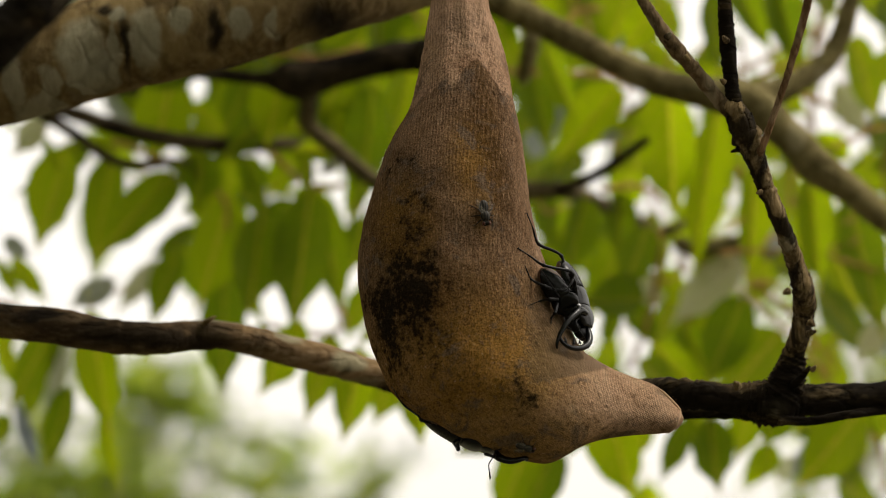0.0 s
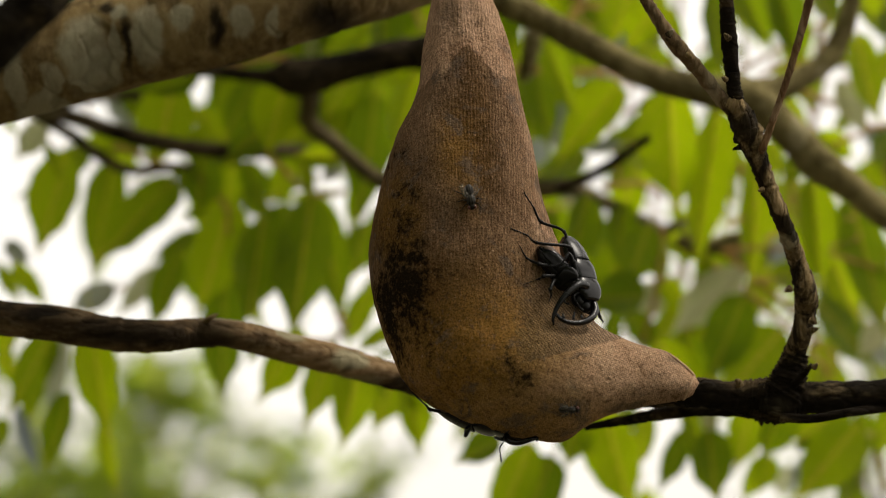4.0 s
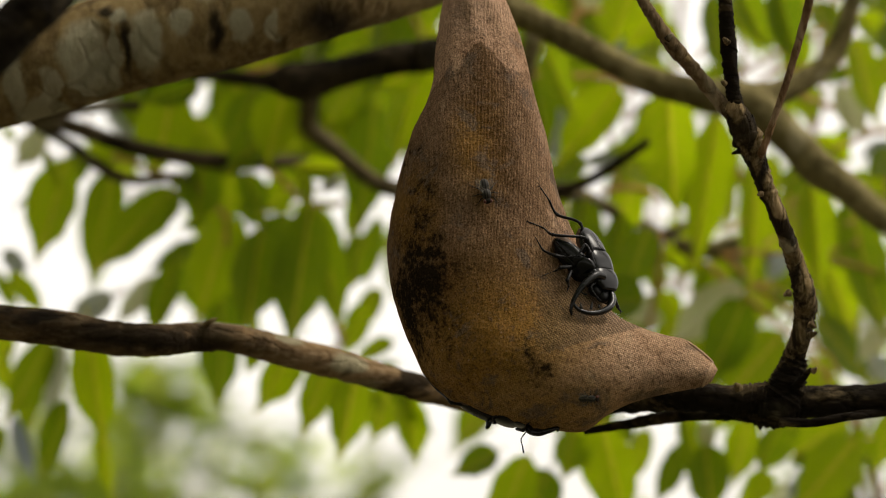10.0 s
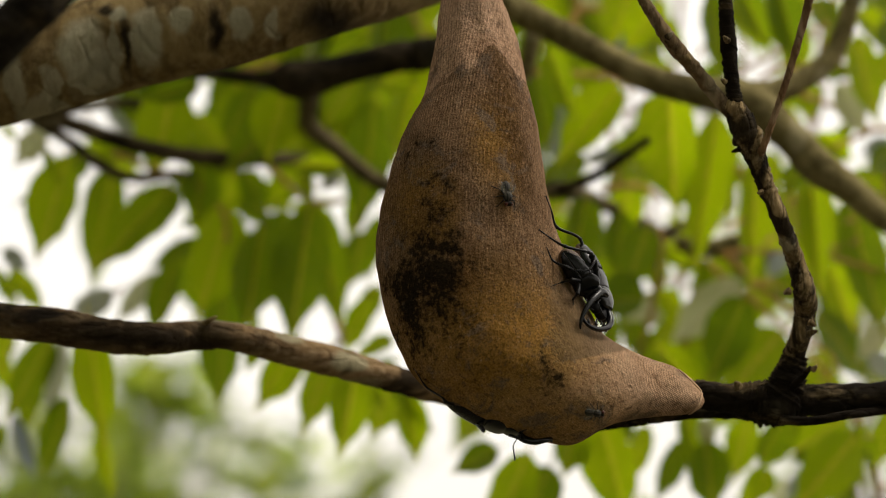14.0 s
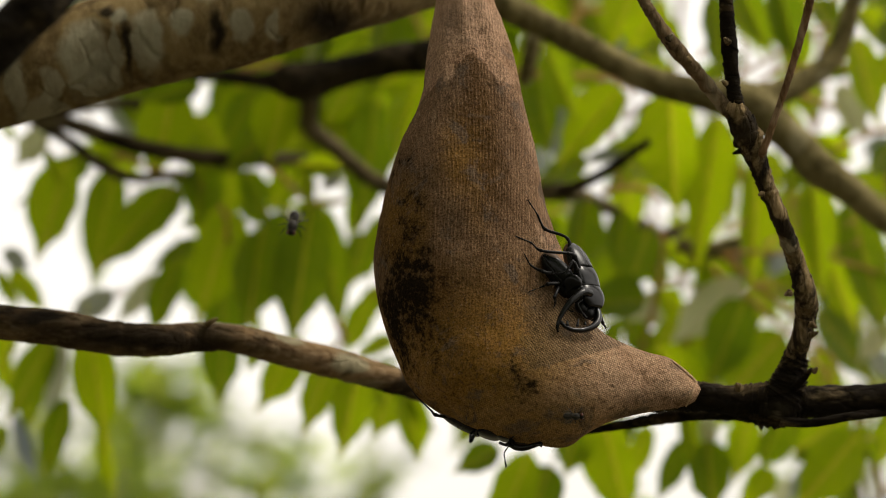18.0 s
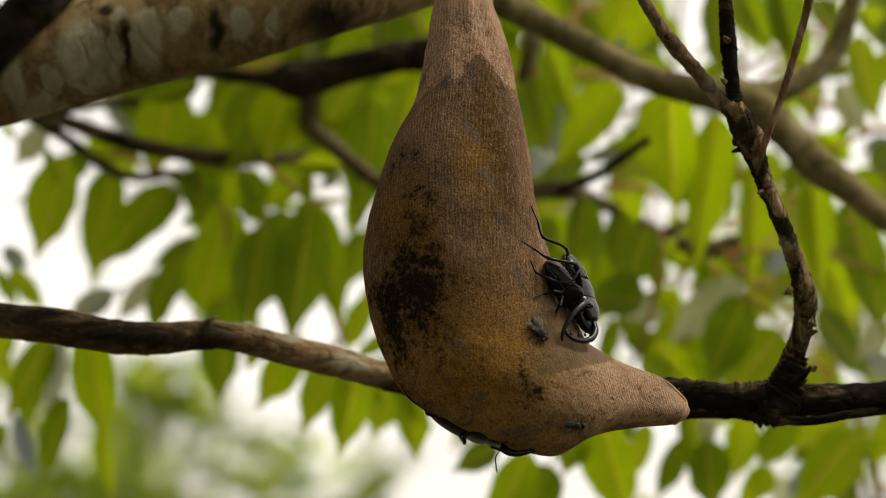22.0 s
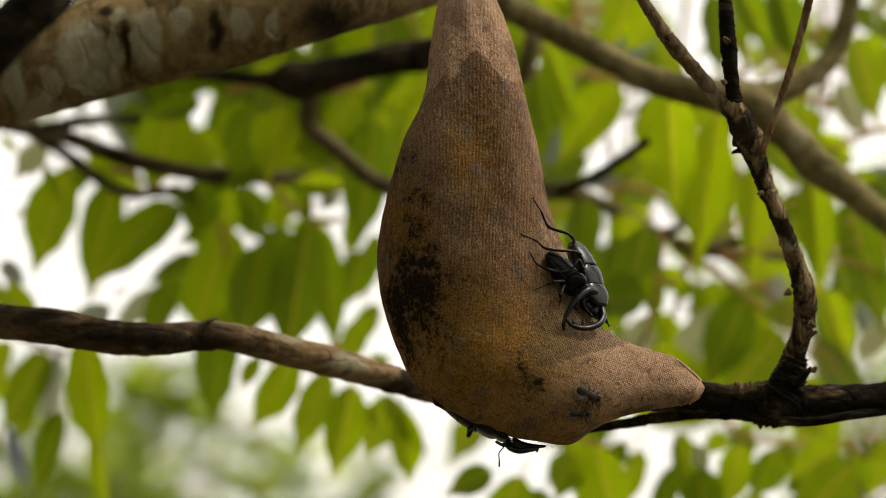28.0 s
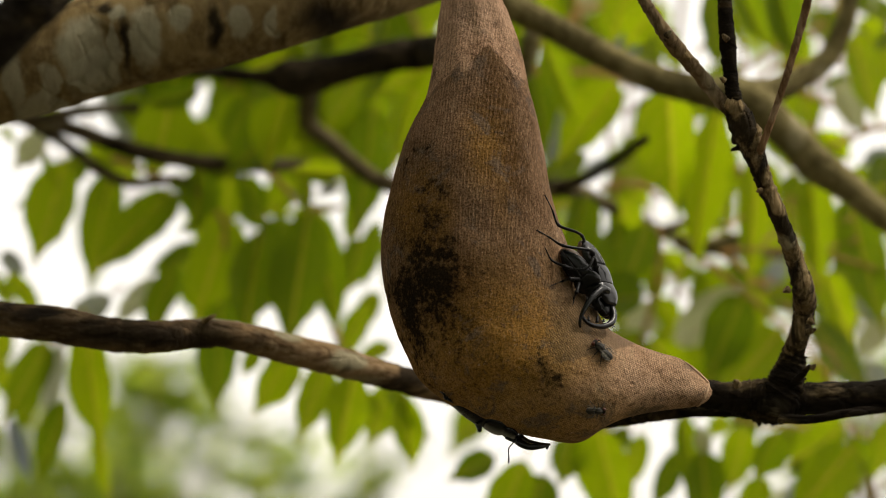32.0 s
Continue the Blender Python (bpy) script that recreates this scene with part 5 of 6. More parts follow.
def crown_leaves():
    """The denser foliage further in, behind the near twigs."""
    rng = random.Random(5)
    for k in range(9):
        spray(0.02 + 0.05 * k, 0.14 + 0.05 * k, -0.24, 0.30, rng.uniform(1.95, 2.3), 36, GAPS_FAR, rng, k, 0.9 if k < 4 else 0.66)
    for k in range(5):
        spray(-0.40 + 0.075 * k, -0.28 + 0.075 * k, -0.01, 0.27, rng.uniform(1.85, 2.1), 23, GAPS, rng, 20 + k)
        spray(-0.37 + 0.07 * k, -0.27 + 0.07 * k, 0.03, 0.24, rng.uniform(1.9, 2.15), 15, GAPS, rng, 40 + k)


crown_leaves()


# ---- woods beyond, and unseen foliage added overhead and behind ----
def leaf_cloud(name, places, parent, rng, low, high, material=FAR_LEAF):
    """Many small folded leaves in one mesh."""
    verts, faces = [], []
    for c in places:
        q = Euler((rng.uniform(-1, 1), rng.uniform(-1, 1), rng.uniform(0, 6.28))).to_matrix()
        s = rng.uniform(low, high)
        i = len(verts)
        for p in ((0, -s, 0), (s * 0.42, -s * 0.1, s * 0.14), (0, s, 0), (-s * 0.42, -s * 0.1, s * 0.14)):
            verts.append(Vector(c) + q @ Vector(p))
        faces += [(i, i + 1, i + 2), (i, i + 2, i + 3)]
    me = bpy.data.meshes.new(name)
    me.from_pydata(verts, [], faces)
    return tagged(hang(name, me, material, parent), "", "", "", "stuff")


def far_tree(name, x, y, height, spread, seed, count, label, low=0.35, material=FAR_LEAF, girth=1.0, clump=1.0, blade=(0.05, 0.1)):
    rng = random.Random(seed)
    ob = thing(name, Matrix.Translation((x, y, 0)), label, "tree", "trees around")
    part("trunk", tube([(0, 0, -0.1, 0.09 * girth), (0.05, 0, height * 0.3, 0.07 * girth), (0, 0.05, height * 0.6, 0.05 * girth), (0.05, 0, height * 0.9, 0.02 * girth)], 10, 5, 0.06, 0.1, seed), LIMB_BARK, ob)
    for _ in range(6):
        a, h = rng.uniform(0, 6.28), rng.uniform(0.3, 0.7) * height
        part("limb", tube([(0, 0, h, 0.03), (0.3 * spread * math.cos(a), 0.3 * spread * math.sin(a), h + 0.1 * height, 0.02), (0.7 * spread * math.cos(a), 0.7 * spread * math.sin(a), h + 0.2 * height, 0.01)], 7, 4, 0.05, 0.1, seed), LIMB_BARK, ob)
    clumps = [(spread * rng.gauss(0, 0.42), spread * rng.gauss(0, 0.42), height * rng.uniform(low, 1.0), rng.uniform(0.22, 0.5) * min(1.0, spread) * clump) for _ in range(30)]
    places = []
    for _ in range(count):
        cx, cy, cz, r = rng.choice(clumps)
        places.append((cx + rng.gauss(0, r * 0.5), cy + rng.gauss(0, r * 0.5), cz + rng.gauss(0, r * 0.4)))
    leaf_cloud("crown", places, ob, rng, *blade, material)


SMALL = "small green tree in the open, leaves coloured as sunlit"
PALE = "distant green tree, its leaf colour paled with haze"
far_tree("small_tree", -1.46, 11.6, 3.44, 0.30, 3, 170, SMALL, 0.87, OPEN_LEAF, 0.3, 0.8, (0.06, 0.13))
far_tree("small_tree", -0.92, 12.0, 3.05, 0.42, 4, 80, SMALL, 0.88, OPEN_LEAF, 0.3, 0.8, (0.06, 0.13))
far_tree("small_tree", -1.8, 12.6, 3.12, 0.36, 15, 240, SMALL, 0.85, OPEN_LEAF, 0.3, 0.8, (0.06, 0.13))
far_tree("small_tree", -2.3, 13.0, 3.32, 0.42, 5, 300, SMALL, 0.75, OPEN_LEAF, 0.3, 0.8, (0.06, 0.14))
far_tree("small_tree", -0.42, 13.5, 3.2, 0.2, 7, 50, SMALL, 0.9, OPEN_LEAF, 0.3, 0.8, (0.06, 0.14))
far_tree("small_tree", -3.1, 24.0, 5.0, 1.6, 9, 650, PALE, 0.6, HAZE_TINTED_LEAF, 0.4, 0.8, (0.1, 0.2))
far_tree("small_tree", -4.7, 25.0, 5.6, 1.7, 14, 600, PALE, 0.55, HAZE_TINTED_LEAF, 0.4, 0.8, (0.1, 0.2))
far_tree("small_tree", -1.5, 27.0, 4.85, 1.5, 12, 650, PALE, 0.6, HAZE_TINTED_LEAF, 0.4, 0.8, (0.1, 0.2))
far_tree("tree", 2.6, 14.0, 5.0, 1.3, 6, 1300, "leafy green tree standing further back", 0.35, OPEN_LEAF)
# Trees out of view, added behind and beside the camera to block sky light.
for k, (x, y, h) in enumerate(((-3.6, -1.5, 6.0), (-2.2, -4.0, 6.5), (0.2, -4.6, 6.5), (2.6, -4.2, 5.0), (-4.4, 2.2, 6.5))):
    far_tree("tree", x, y, h, 2.2, 20 + k, 6500, "unseen leafy tree added to hold back sky light", 0.12)


# Limbs out of view, added to carry the light-blocking leaves overhead.
for rows in ([(-0.92, 1.5, 2.2, 0.07), (-0.5, 0.9, 2.75, 0.05), (0.1, 0.0, 3.2, 0.035), (0.9, -1.2, 3.6, 0.015)], [(-0.9, 1.54, 2.6, 0.06), (-1.1, 0.6, 3.0, 0.045), (-1.2, -0.6, 3.4, 0.03), (-1.4, -1.9, 3.7, 0.012)], [(-0.9, 1.55, 2.75, 0.06), (0.0, 0.9, 3.3, 0.04), (1.0, 0.3, 3.6, 0.025), (2.0, -0.2, 3.8, 0.012)]):
    part("limb", tube(rows, 14, 8, 0.05, 0.1, rows[1][0]), LIMB_BARK, tree)


def sky_blocking_crown():
    """Unseen leaves added overhead to block sky light; they leave the sight line open."""
    rng = random.Random(8)
    places = []
    while len(places) < 8000:
        x, y, z = rng.uniform(-2.8, 2.8), rng.uniform(-2.8, 0.9), rng.uniform(2.5, 4.3)
        if not (x > 0.1 and y > -0.7) and z > 2.35 + 0.25 * max(0.0, y) and noise.noise(Vector((x, y, z)) * 1.1) > -0.16:
            places.append((x, y, z))
    # Extra leaves above the view, added to shade the foliage left of the pouch.
    for _ in range(300):
        p = PLAN @ Vector((rng.uniform(-0.28, 0.0), rng.uniform(1.25, 2.2), rng.uniform(0.29, 0.5)))
        places.append(tuple(p))
    leaf_cloud("crown", places, tree, rng, 0.05, 0.1)


sky_blocking_crown()


# ---- the bait pouch ----
SWING_1 = [(0, -2.24, 3.35, 7.7, 4.2, -6.9, -4.6), (0.5, -1.54, -0.14, 1.28, -0.1, -3.9, -2.1), (1, -3.34, -3.42, -5.6, -2.4, 6.4, 1.3), (1.5, -3.74, -4.65, -10.92, -3.8, 6.2, 1.1), (2, -1.82, -4.77, -14.53, -6.5, -2.4, -2), (2.5, -1.47, -5.61, -15.62, -9.4, -4.5, -3.2), (3, -3.27, -6.05, -13.9, -6.5, 3.4, -0.6), (3.5, -3.88, -4.82, -10.96, -5.1, 6.9, 2.1), (4, -3.03, -2.52, -7.28, -3.1, -3, -1.5), (4.5, -2.02, -0.52, -2.36, -1.6, -10.5, -4.6), (5, -3.66, 0.61, 3.17, 0.7, -4.8, -3.6), (5.5, -4.97, 2.63, 9.26, 5, 4.4, -0.1), (6, -4.22, 4.46, 13.03, 6.7, -2.2, -1.3), (6.5, -3.04, 5.02, 13.77, 6.5, -13.8, -5.8), (7, -3.74, 4.57, 13.17, 6.3, -8.6, -6), (7.5, -5.78, 3.76, 12.9, 4.7, 1.6, -2.8), (8, -5.08, 2.46, 8.94, 4.4, 4.7, -0.9)]
SWING_2 = [(8.5, -1.96, 1.32, 4.1, 2.2, -3.9, -1.1), (9, -0.02, 0, 0, 0, 0, 0), (9.5, -2.17, -2.51, -5.09, -1.8, 2.1, 1.1), (10, -3.26, -3.98, -8.07, -2.1, 7.2, 1.9), (10.5, -1.85, -4.22, -10.5, -3.6, 0.1, 0.3), (11, -0.92, -3.4, -10.77, -3.6, -5.9, -1.6), (11.5, -1.99, -3, -8.12, -2.9, 1.9, -0.3), (12, -3.05, -2.56, -4.08, -1.6, 5.9, 2.5), (12.5, -2.64, -1.13, -0.25, 0.1, 3, 1.3), (13, -1.49, 1.12, 3.47, 2.4, -4.8, -1.8), (13.5, -2.66, 2.73, 7.45, 3.7, -4.7, -3.2), (14, -4.56, 3.14, 10.7, 4.7, 3.6, -1.6), (14.5, -5.23, 3.46, 12.42, 4.7, 1.8, -2.2), (15, -2.89, 4.23, 12.7, 5.6, -4, -2.3), (15.5, -2.3, 4.19, 10.95, 5.1, -5.7, -3.1), (16, -3.43, 2.7, 8.72, 3.7, 0.9, -1.3), (16.5, -3.29, 0.64, 5.46, 1.6, 5.4, 2)]
SWING_3 = [(17, -2.09, -0.43, 0.84, 0.8, 1, 0.8), (17.5, -0.59, -1.14, -3.8, -0.7, -4.3, -0.3), (18, -1.61, -2.36, -6.51, -2, -0.1, 0), (18.5, -2.8, -3.9, -7.95, -3.1, 4.9, 1.3), (19, -2.42, -3.97, -8.35, -3.2, 3.3, 0.9), (19.5, -1.11, -2.72, -7.96, -2.7, -3.1, -0.1), (20, -0.97, -1.57, -5.15, -1.5, -1.3, 0.3), (20.5, -2.42, -1.18, -1.25, 0, 3.2, 1.3), (21, -3.02, -0.37, 2.59, 1.3, 3.1, 1.1), (21.5, -2.25, 1.38, 5.12, 3, -1.7, -0.4), (22, -2.53, 2.81, 6.97, 4, -4, -2.5), (22.5, -3.26, 2.85, 8.96, 3.8, -0.5, -1.1), (23, -4.8, 2.45, 9.6, 4.3, 3.4, -2), (23.5, -2.99, 2.19, 8.77, 3.7, 0.1, -0.3), (24, -2.11, 2.28, 6.15, 3.1, -2.6, -1.8), (24.5, -1.88, 1.11, 3.13, 1.8, -0.1, 0), (25, -2.69, -0.89, 0.07, 0.5, 3.5, 1.4)]
SWING_4 = [(25.5, -1.87, -2.06, -2.7, -0.8, 3.4, 2.2), (26, -0.77, -1.99, -5.24, -1.3, -0.4, 1.2), (26.5, -0.6, -2.14, -6.91, -1.6, -0.5, 1.2), (27, -1.7, -2.98, -6.73, -2.2, 3.3, 2), (27.5, -2.45, -3.32, -5.88, -2.6, 4, 1.4), (28, -1.25, -2.04, -4.5, -1.4, 0.7, 1.3), (28.5, -1.26, -0.54, -2.42, -0.2, -2.3, 0.2), (29, -1.97, 0.02, 0.95, 0.5, 1.6, 0.9), (29.5, -2.96, -0.14, 3.34, 0.5, 2.8, 1.1), (30, -2.39, 0.66, 4.9, 1, 0.8, 0.9), (30.5, -1.94, 1.82, 4.75, 2.3, -0.9, -0.4), (31, -2.23, 1.81, 4.91, 2.7, -0.3, -0.2), (31.5, -3.48, 0.91, 5.59, 1.6, 2.5, -0.1), (32, -2.78, 0.3, 4.67, 0.9, 0.8, 0)]
HOOK = (0.0081, 1.0638, 0.3183)
OUTLINE = [(-0.0117, -0.2063, 0.0132, -0.2063), (-0.0137, -0.2219, 0.0179, -0.2219), (-0.0157, -0.2373, 0.0221, -0.2373), (-0.0192, -0.2552, 0.0258, -0.2552), (-0.0297, -0.278, 0.0301, -0.278), (-0.0351, -0.2956, 0.0332, -0.2956), (-0.0394, -0.3155, 0.037, -0.3131), (-0.0398, -0.3328, 0.0416, -0.3254), (-0.037, -0.3476, 0.0459, -0.339), (-0.0325, -0.3622, 0.0512, -0.35), (-0.0255, -0.378, 0.056, -0.3574), (-0.016, -0.3869, 0.0609, -0.361), (-0.0028, -0.3953, 0.067, -0.3642), (0.0118, -0.4006, 0.0718, -0.3666), (0.0269, -0.4042, 0.0767, -0.3685), (0.0408, -0.4056, 0.0811, -0.3698), (0.0498, -0.4004, 0.084, -0.3707), (0.0592, -0.396, 0.0865, -0.3719), (0.0714, -0.3932, 0.0896, -0.3746), (0.0836, -0.3915, 0.0927, -0.3777), (0.091, -0.3903, 0.0958, -0.3809), (0.0947, -0.3886, 0.0975, -0.3838)]
THICK = [(0.0159, -0.003), (0.0179, -0.005), (0.0208, -0.006), (0.0258, -0.007), (0.0327, -0.007), (0.0362, -0.007), (0.0377, -0.006), (0.0377, -0.006), (0.0372, -0.007), (0.0367, -0.008), (0.0357, -0.01), (0.0337, -0.011), (0.0302, -0.012), (0.0268, -0.013), (0.0233, -0.014), (0.0198, -0.015), (0.0169, -0.016), (0.0144, -0.017), (0.0119, -0.018), (0.0094, -0.019), (0.0069, -0.02), (0.0035, -0.02)]
SWAY = [(0, -0.567), (0.5, -0.443), (1, 0.058), (1.5, 0.318), (2, 0.497), (2.5, 0.433), (3, 0.372), (3.5, 0.186), (5.5, -0.322), (6, 0), (6.5, 0.372), (7, 0.211), (7.5, -0.065), (8, -0.266), (8.5, -0.318), (9, 0), (9.5, 0.37), (10, 0.423), (10.5, 0.307), (11, 0.372), (11.5, 0.319), (12, 0.211), (12.5, 0.23), (13, 0.211), (13.5, 0.186), (14, 0.37), (14.5, 0.423), (16.5, 0.19), (17, 0.292), (17.5, 0.422), (18, 0.263), (18.5, 0.211), (19, 0.423), (19.5, 0.56), (20, 0.491), (20.5, 0.142), (21, 0), (21.5, 0.062), (22, 0.311), (22.5, 0.354), (23, 0.433), (23.5, 0.411), (24, 0.554), (24.5, 0.634), (25, 0.645), (25.5, 0.614), (27.5, 1.358), (28, 1.47), (28.5, 1.474), (29, 1.67), (29.5, 1.302), (30, 0.703), (30.5, 0.845), (31, 1.241), (31.5, 1.111), (32, 0.865)]
LEAN_BACK = math.tan(radians(TILT))


def pouch_pose(row):
    t, a, b, c, x, y, z = row
    turn = Vector((radians(a), radians(b), radians(c)))
    q = Matrix.Rotation(turn.length, 4, turn.normalized()) if turn.length > 1e-6 else Matrix()
    return t, PLAN @ Matrix.Translation(Vector(HOOK) + Vector((x, y, z)) / 1000) @ q


SWING = [pouch_pose(r) for r in SWING_1 + SWING_2 + SWING_3 + SWING_4]


def pouch_rings():
    up = [(-0.0015, -0.0005, 0.0015, -0.0005), (-0.0045, -0.05, 0.0045, -0.05), (-0.008, -0.12, 0.009, -0.12), (-0.0105, -0.17, 0.0115, -0.17)]
    deep = [(0.0015, 0.0), (0.0045, 0.0), (0.009, -0.001), (0.012, -0.002)]
    rows = [(*o, *t) for o, t in zip(up + OUTLINE, deep + THICK)]
    p = curve_through(rows, 9)
    rings, n = [], 84
    for k, (xl, zl, xr, zr, dep, off) in enumerate(p):
        ring = []
        cx, cz, hx, hz = (xl + xr) / 2, (zl + zr) / 2, (xl - xr) / 2, (zl - zr) / 2
        for i in range(n):
            a = 2 * math.pi * i / n
            ca, sa = math.cos(a), math.sin(a)
            x, z = cx + hx * ca, cz + hz * ca
            y = z * LEAN_BACK + off - dep * sa * (1.0 - 0.08 * ca * ca)
            v = Vector((x, y, z))
            w = abs(sa) ** 0.5
            lump = 0.0016 * noise.noise(v * 42) + 0.0008 * noise.noise(v * 110) + 0.0003 * noise.noise(v * 300)
            crease = 0.0006 * math.sin(a * 9 + 30 * z) * max(0.0, min(1.0, (z + 0.27) / 0.05)) if z > -0.30 else 0.0
            size = min(1.0, dep / 0.02)
            out = Vector((hx * ca, -dep * sa, hz * ca)).normalized()
            ring.append(v + out * (lump + crease) * size * (0.35 + 0.65 * w))
        rings.append(ring)
    return rings


pouch = thing("bait_pouch", SWING[0][1], "tan nylon stocking pouch of fruit hanging from branch, mouldy", "pouch")
POUCH_RINGS = pouch_rings()
pouch_skin = part("stocking", loft(POUCH_RINGS), NYLON, pouch, "stretched tan nylon knit with dark mould stains")


def pouch_trim():
    # rolled hem of the toe, its stitched seam, the cord that ties the neck, and loose fibres
    end = POUCH_RINGS[-2]
    mid = sum((Vector(p) for p in end), Vector()) / len(end)
    hem = [Vector(p) for p in POUCH_RINGS[-10][::6]]
    hem = [(*(p + (p - mid).normalized() * 0.0001), 0.00045) for p in hem] + [(*(hem[0] + (hem[0] - mid).normalized() * 0.0001), 0.00045)]
    part("hem", tube(hem, 8, 5, 0.2, 0.3, 2.0), HEM, pouch, "rolled pale tan hem at the toe")
    seam = [(*(Vector(r[int(len(r) * 0.455)]) + Vector((0, -0.0002, 0.0002))), 0.0002 + 0.00022 * min(k, 2)) for k, r in enumerate(POUCH_RINGS[-38:-9:4])]
    part("seam", tube(seam, 8, 6, 0.3, 0.3, 5.0), HEM, pouch, "raised stitched seam along the toe")
    cord = [(*(Vector(p) * 1.0), 0.0012) for p in POUCH_RINGS[4][::10]]
    part("tie", tube(cord + cord[:1], 8, 5, 0.1, 0.2, 7.0), SHOOT_BARK, pouch, "brown tie round the neck")
    rng = random.Random(3)
    for k in range(34):
        r = POUCH_RINGS[rng.randrange(50, len(POUCH_RINGS) - 6)]
        p = Vector(r[rng.choice((0, 1, 2, 3, 39, 40, 41, 42, 43, 44, 83)) if k % 3 else rng.randrange(0, 42)])
        c = sum((Vector(q) for q in r), Vector()) / len(r)
        d = (p - c).normalized()
        s = Vector((rng.uniform(-1, 1), rng.uniform(-1, 1), rng.uniform(-1, 1))) * 0.0012
        n = rng.uniform(0.0008, 0.0022)
        part("fibre", tube([(*p, 0.00008), (*(p + d * n * 0.6 + s * 0.5), 0.00007), (*(p + d * n + s), 0.00004)], 4, 3), NYLON, pouch)


pouch_trim()


# ---- insects on the pouch (x, z and depth before the pouch's middle plane; None: on its skin) ----
from mathutils.bvhtree import BVHTree

SKIN = BVHTree.FromPolygons([v.co.copy() for v in pouch_skin.data.vertices], [list(p.vertices) for p in pouch_skin.data.polygons])


def on_skin(x, z):
    """The skin's place and normal that face the open side at x, z."""
    place, normal, _, _ = SKIN.ray_cast(Vector((x, -0.4, z)), Vector((0, 1, 0)))
    if place is None:
        place, normal, _, _ = SKIN.find_nearest(Vector((x, z * LEAN_BACK - 0.03, z)))
    return place, (normal if normal.y < 0 else -normal)


MALE = {"body": [(0.0455, -0.3206, -0.019), (0.054, -0.3443, -0.024)], "mandible_near": [(0.0534, -0.3424, -0.028), (0.0508, -0.3418, -0.032), (0.0474, -0.344, -0.035), (0.0441, -0.3474, -0.037), (0.0414, -0.3517, -0.038), (0.0401, -0.3554, -0.038), (0.0402, -0.358, -0.037)], "mandible_far": [(0.0543, -0.3476, -0.022), (0.0559, -0.3504, -0.023), (0.0562, -0.3533, -0.025), (0.0544, -0.356, -0.028), (0.0506, -0.3574, -0.031), (0.0465, -0.3572, -0.034), (0.0433, -0.3558, -0.036), (0.0414, -0.3535, -0.037), (0.041, -0.3513, -0.037)], "mouthparts": [(0.0522, -0.3503, -0.024), (0.0495, -0.3478, -0.026), (0.053, -0.3459, -0.022), (0.0534, -0.3492, -0.022), (0.0512, -0.3468, -0.024), (0.054, -0.3511, -0.02)], "teeth": [(0.0441, -0.3552, -0.036), (0.0439, -0.3529, -0.035), (0.0479, -0.3558, -0.033), (0.0485, -0.3527, -0.032), (0.0511, -0.3554, -0.03), (0.051, -0.3539, -0.03)], "hind_leg": [(0.0477, -0.3325, -0.019), (0.0456, -0.3293, -0.02), (0.0444, -0.319, -0.022), (0.0349, -0.3144, -0.02), (0.0317, -0.3085, None), (0.0283, -0.3024, None)], "mid_leg": [(0.0493, -0.3324, -0.026), (0.0473, -0.3268, -0.03), (0.045, -0.3254, -0.033), (0.0341, -0.3239, -0.037), (0.0292, -0.3203, None), (0.0235, -0.3176, None)], "fore_leg": [(0.0497, -0.3372, -0.029), (0.0483, -0.3324, -0.032), (0.047, -0.3291, -0.036), (0.0436, -0.3334, -0.038), (0.0376, -0.3338, -0.038)], "far_leg": [(0.056, -0.3495, -0.014), (0.0574, -0.3548, -0.01), (0.0586, -0.357, -0.008)], "antenna": [(0.0504, -0.345, -0.031), (0.0486, -0.3465, -0.034), (0.0498, -0.3496, -0.034), (0.0518, -0.3524, -0.033)]}
FEMALE = {"body": [(0.034, -0.3254, -0.032), (0.0464, -0.3405, -0.029)], "hind_leg": [(0.0378, -0.3333, -0.034), (0.0348, -0.3327, -0.037), (0.0293, -0.33, None), (0.0266, -0.3249, None)], "mid_leg": [(0.0408, -0.3377, -0.034), (0.0367, -0.3379, -0.038), (0.034, -0.3387, None), (0.0287, -0.3408, None)], "fore_leg": [(0.0408, -0.3394, -0.034), (0.0392, -0.3433, -0.037), (0.0387, -0.3457, None), (0.0382, -0.348, None)], "antenna": [(0.044, -0.345, -0.032), (0.0448, -0.3489, -0.034), (0.0464, -0.3496, -0.034)]}
LOWER = {"body": [(-0.0118, -0.3897, -0.015), (0.019, -0.4018, -0.017)], "mandible_near": [(0.0182, -0.4028, -0.021), (0.0205, -0.4043, -0.023), (0.024, -0.4049, -0.025), (0.0283, -0.404, -0.025), (0.0309, -0.4035, -0.023), (0.0309, -0.4049, -0.023)], "mandible_far": [(0.0203, -0.4021, -0.013), (0.0242, -0.4035, -0.01), (0.0295, -0.4037, -0.008), (0.0341, -0.403, -0.009)], "hind_leg": [(-0.0068, -0.392, -0.017), (-0.0129, -0.3904, -0.021), (-0.0142, -0.3889, -0.022), (-0.0188, -0.3849, None), (-0.0216, -0.3819, None), (-0.0244, -0.3778, None)], "mid_leg": [(0.0028, -0.3996, -0.019), (0.0021, -0.4013, -0.025), (0.001, -0.3972, None), (0.0009, -0.3915, None)], "fore_leg": [(0.0138, -0.4028, -0.021), (0.0169, -0.4034, -0.025), (0.0182, -0.4012, None), (0.0201, -0.3998, None)], "antenna": [(0.0174, -0.4042, -0.019), (0.0155, -0.407, -0.021), (0.0158, -0.4098, -0.021), (0.0162, -0.4125, -0.021)]}
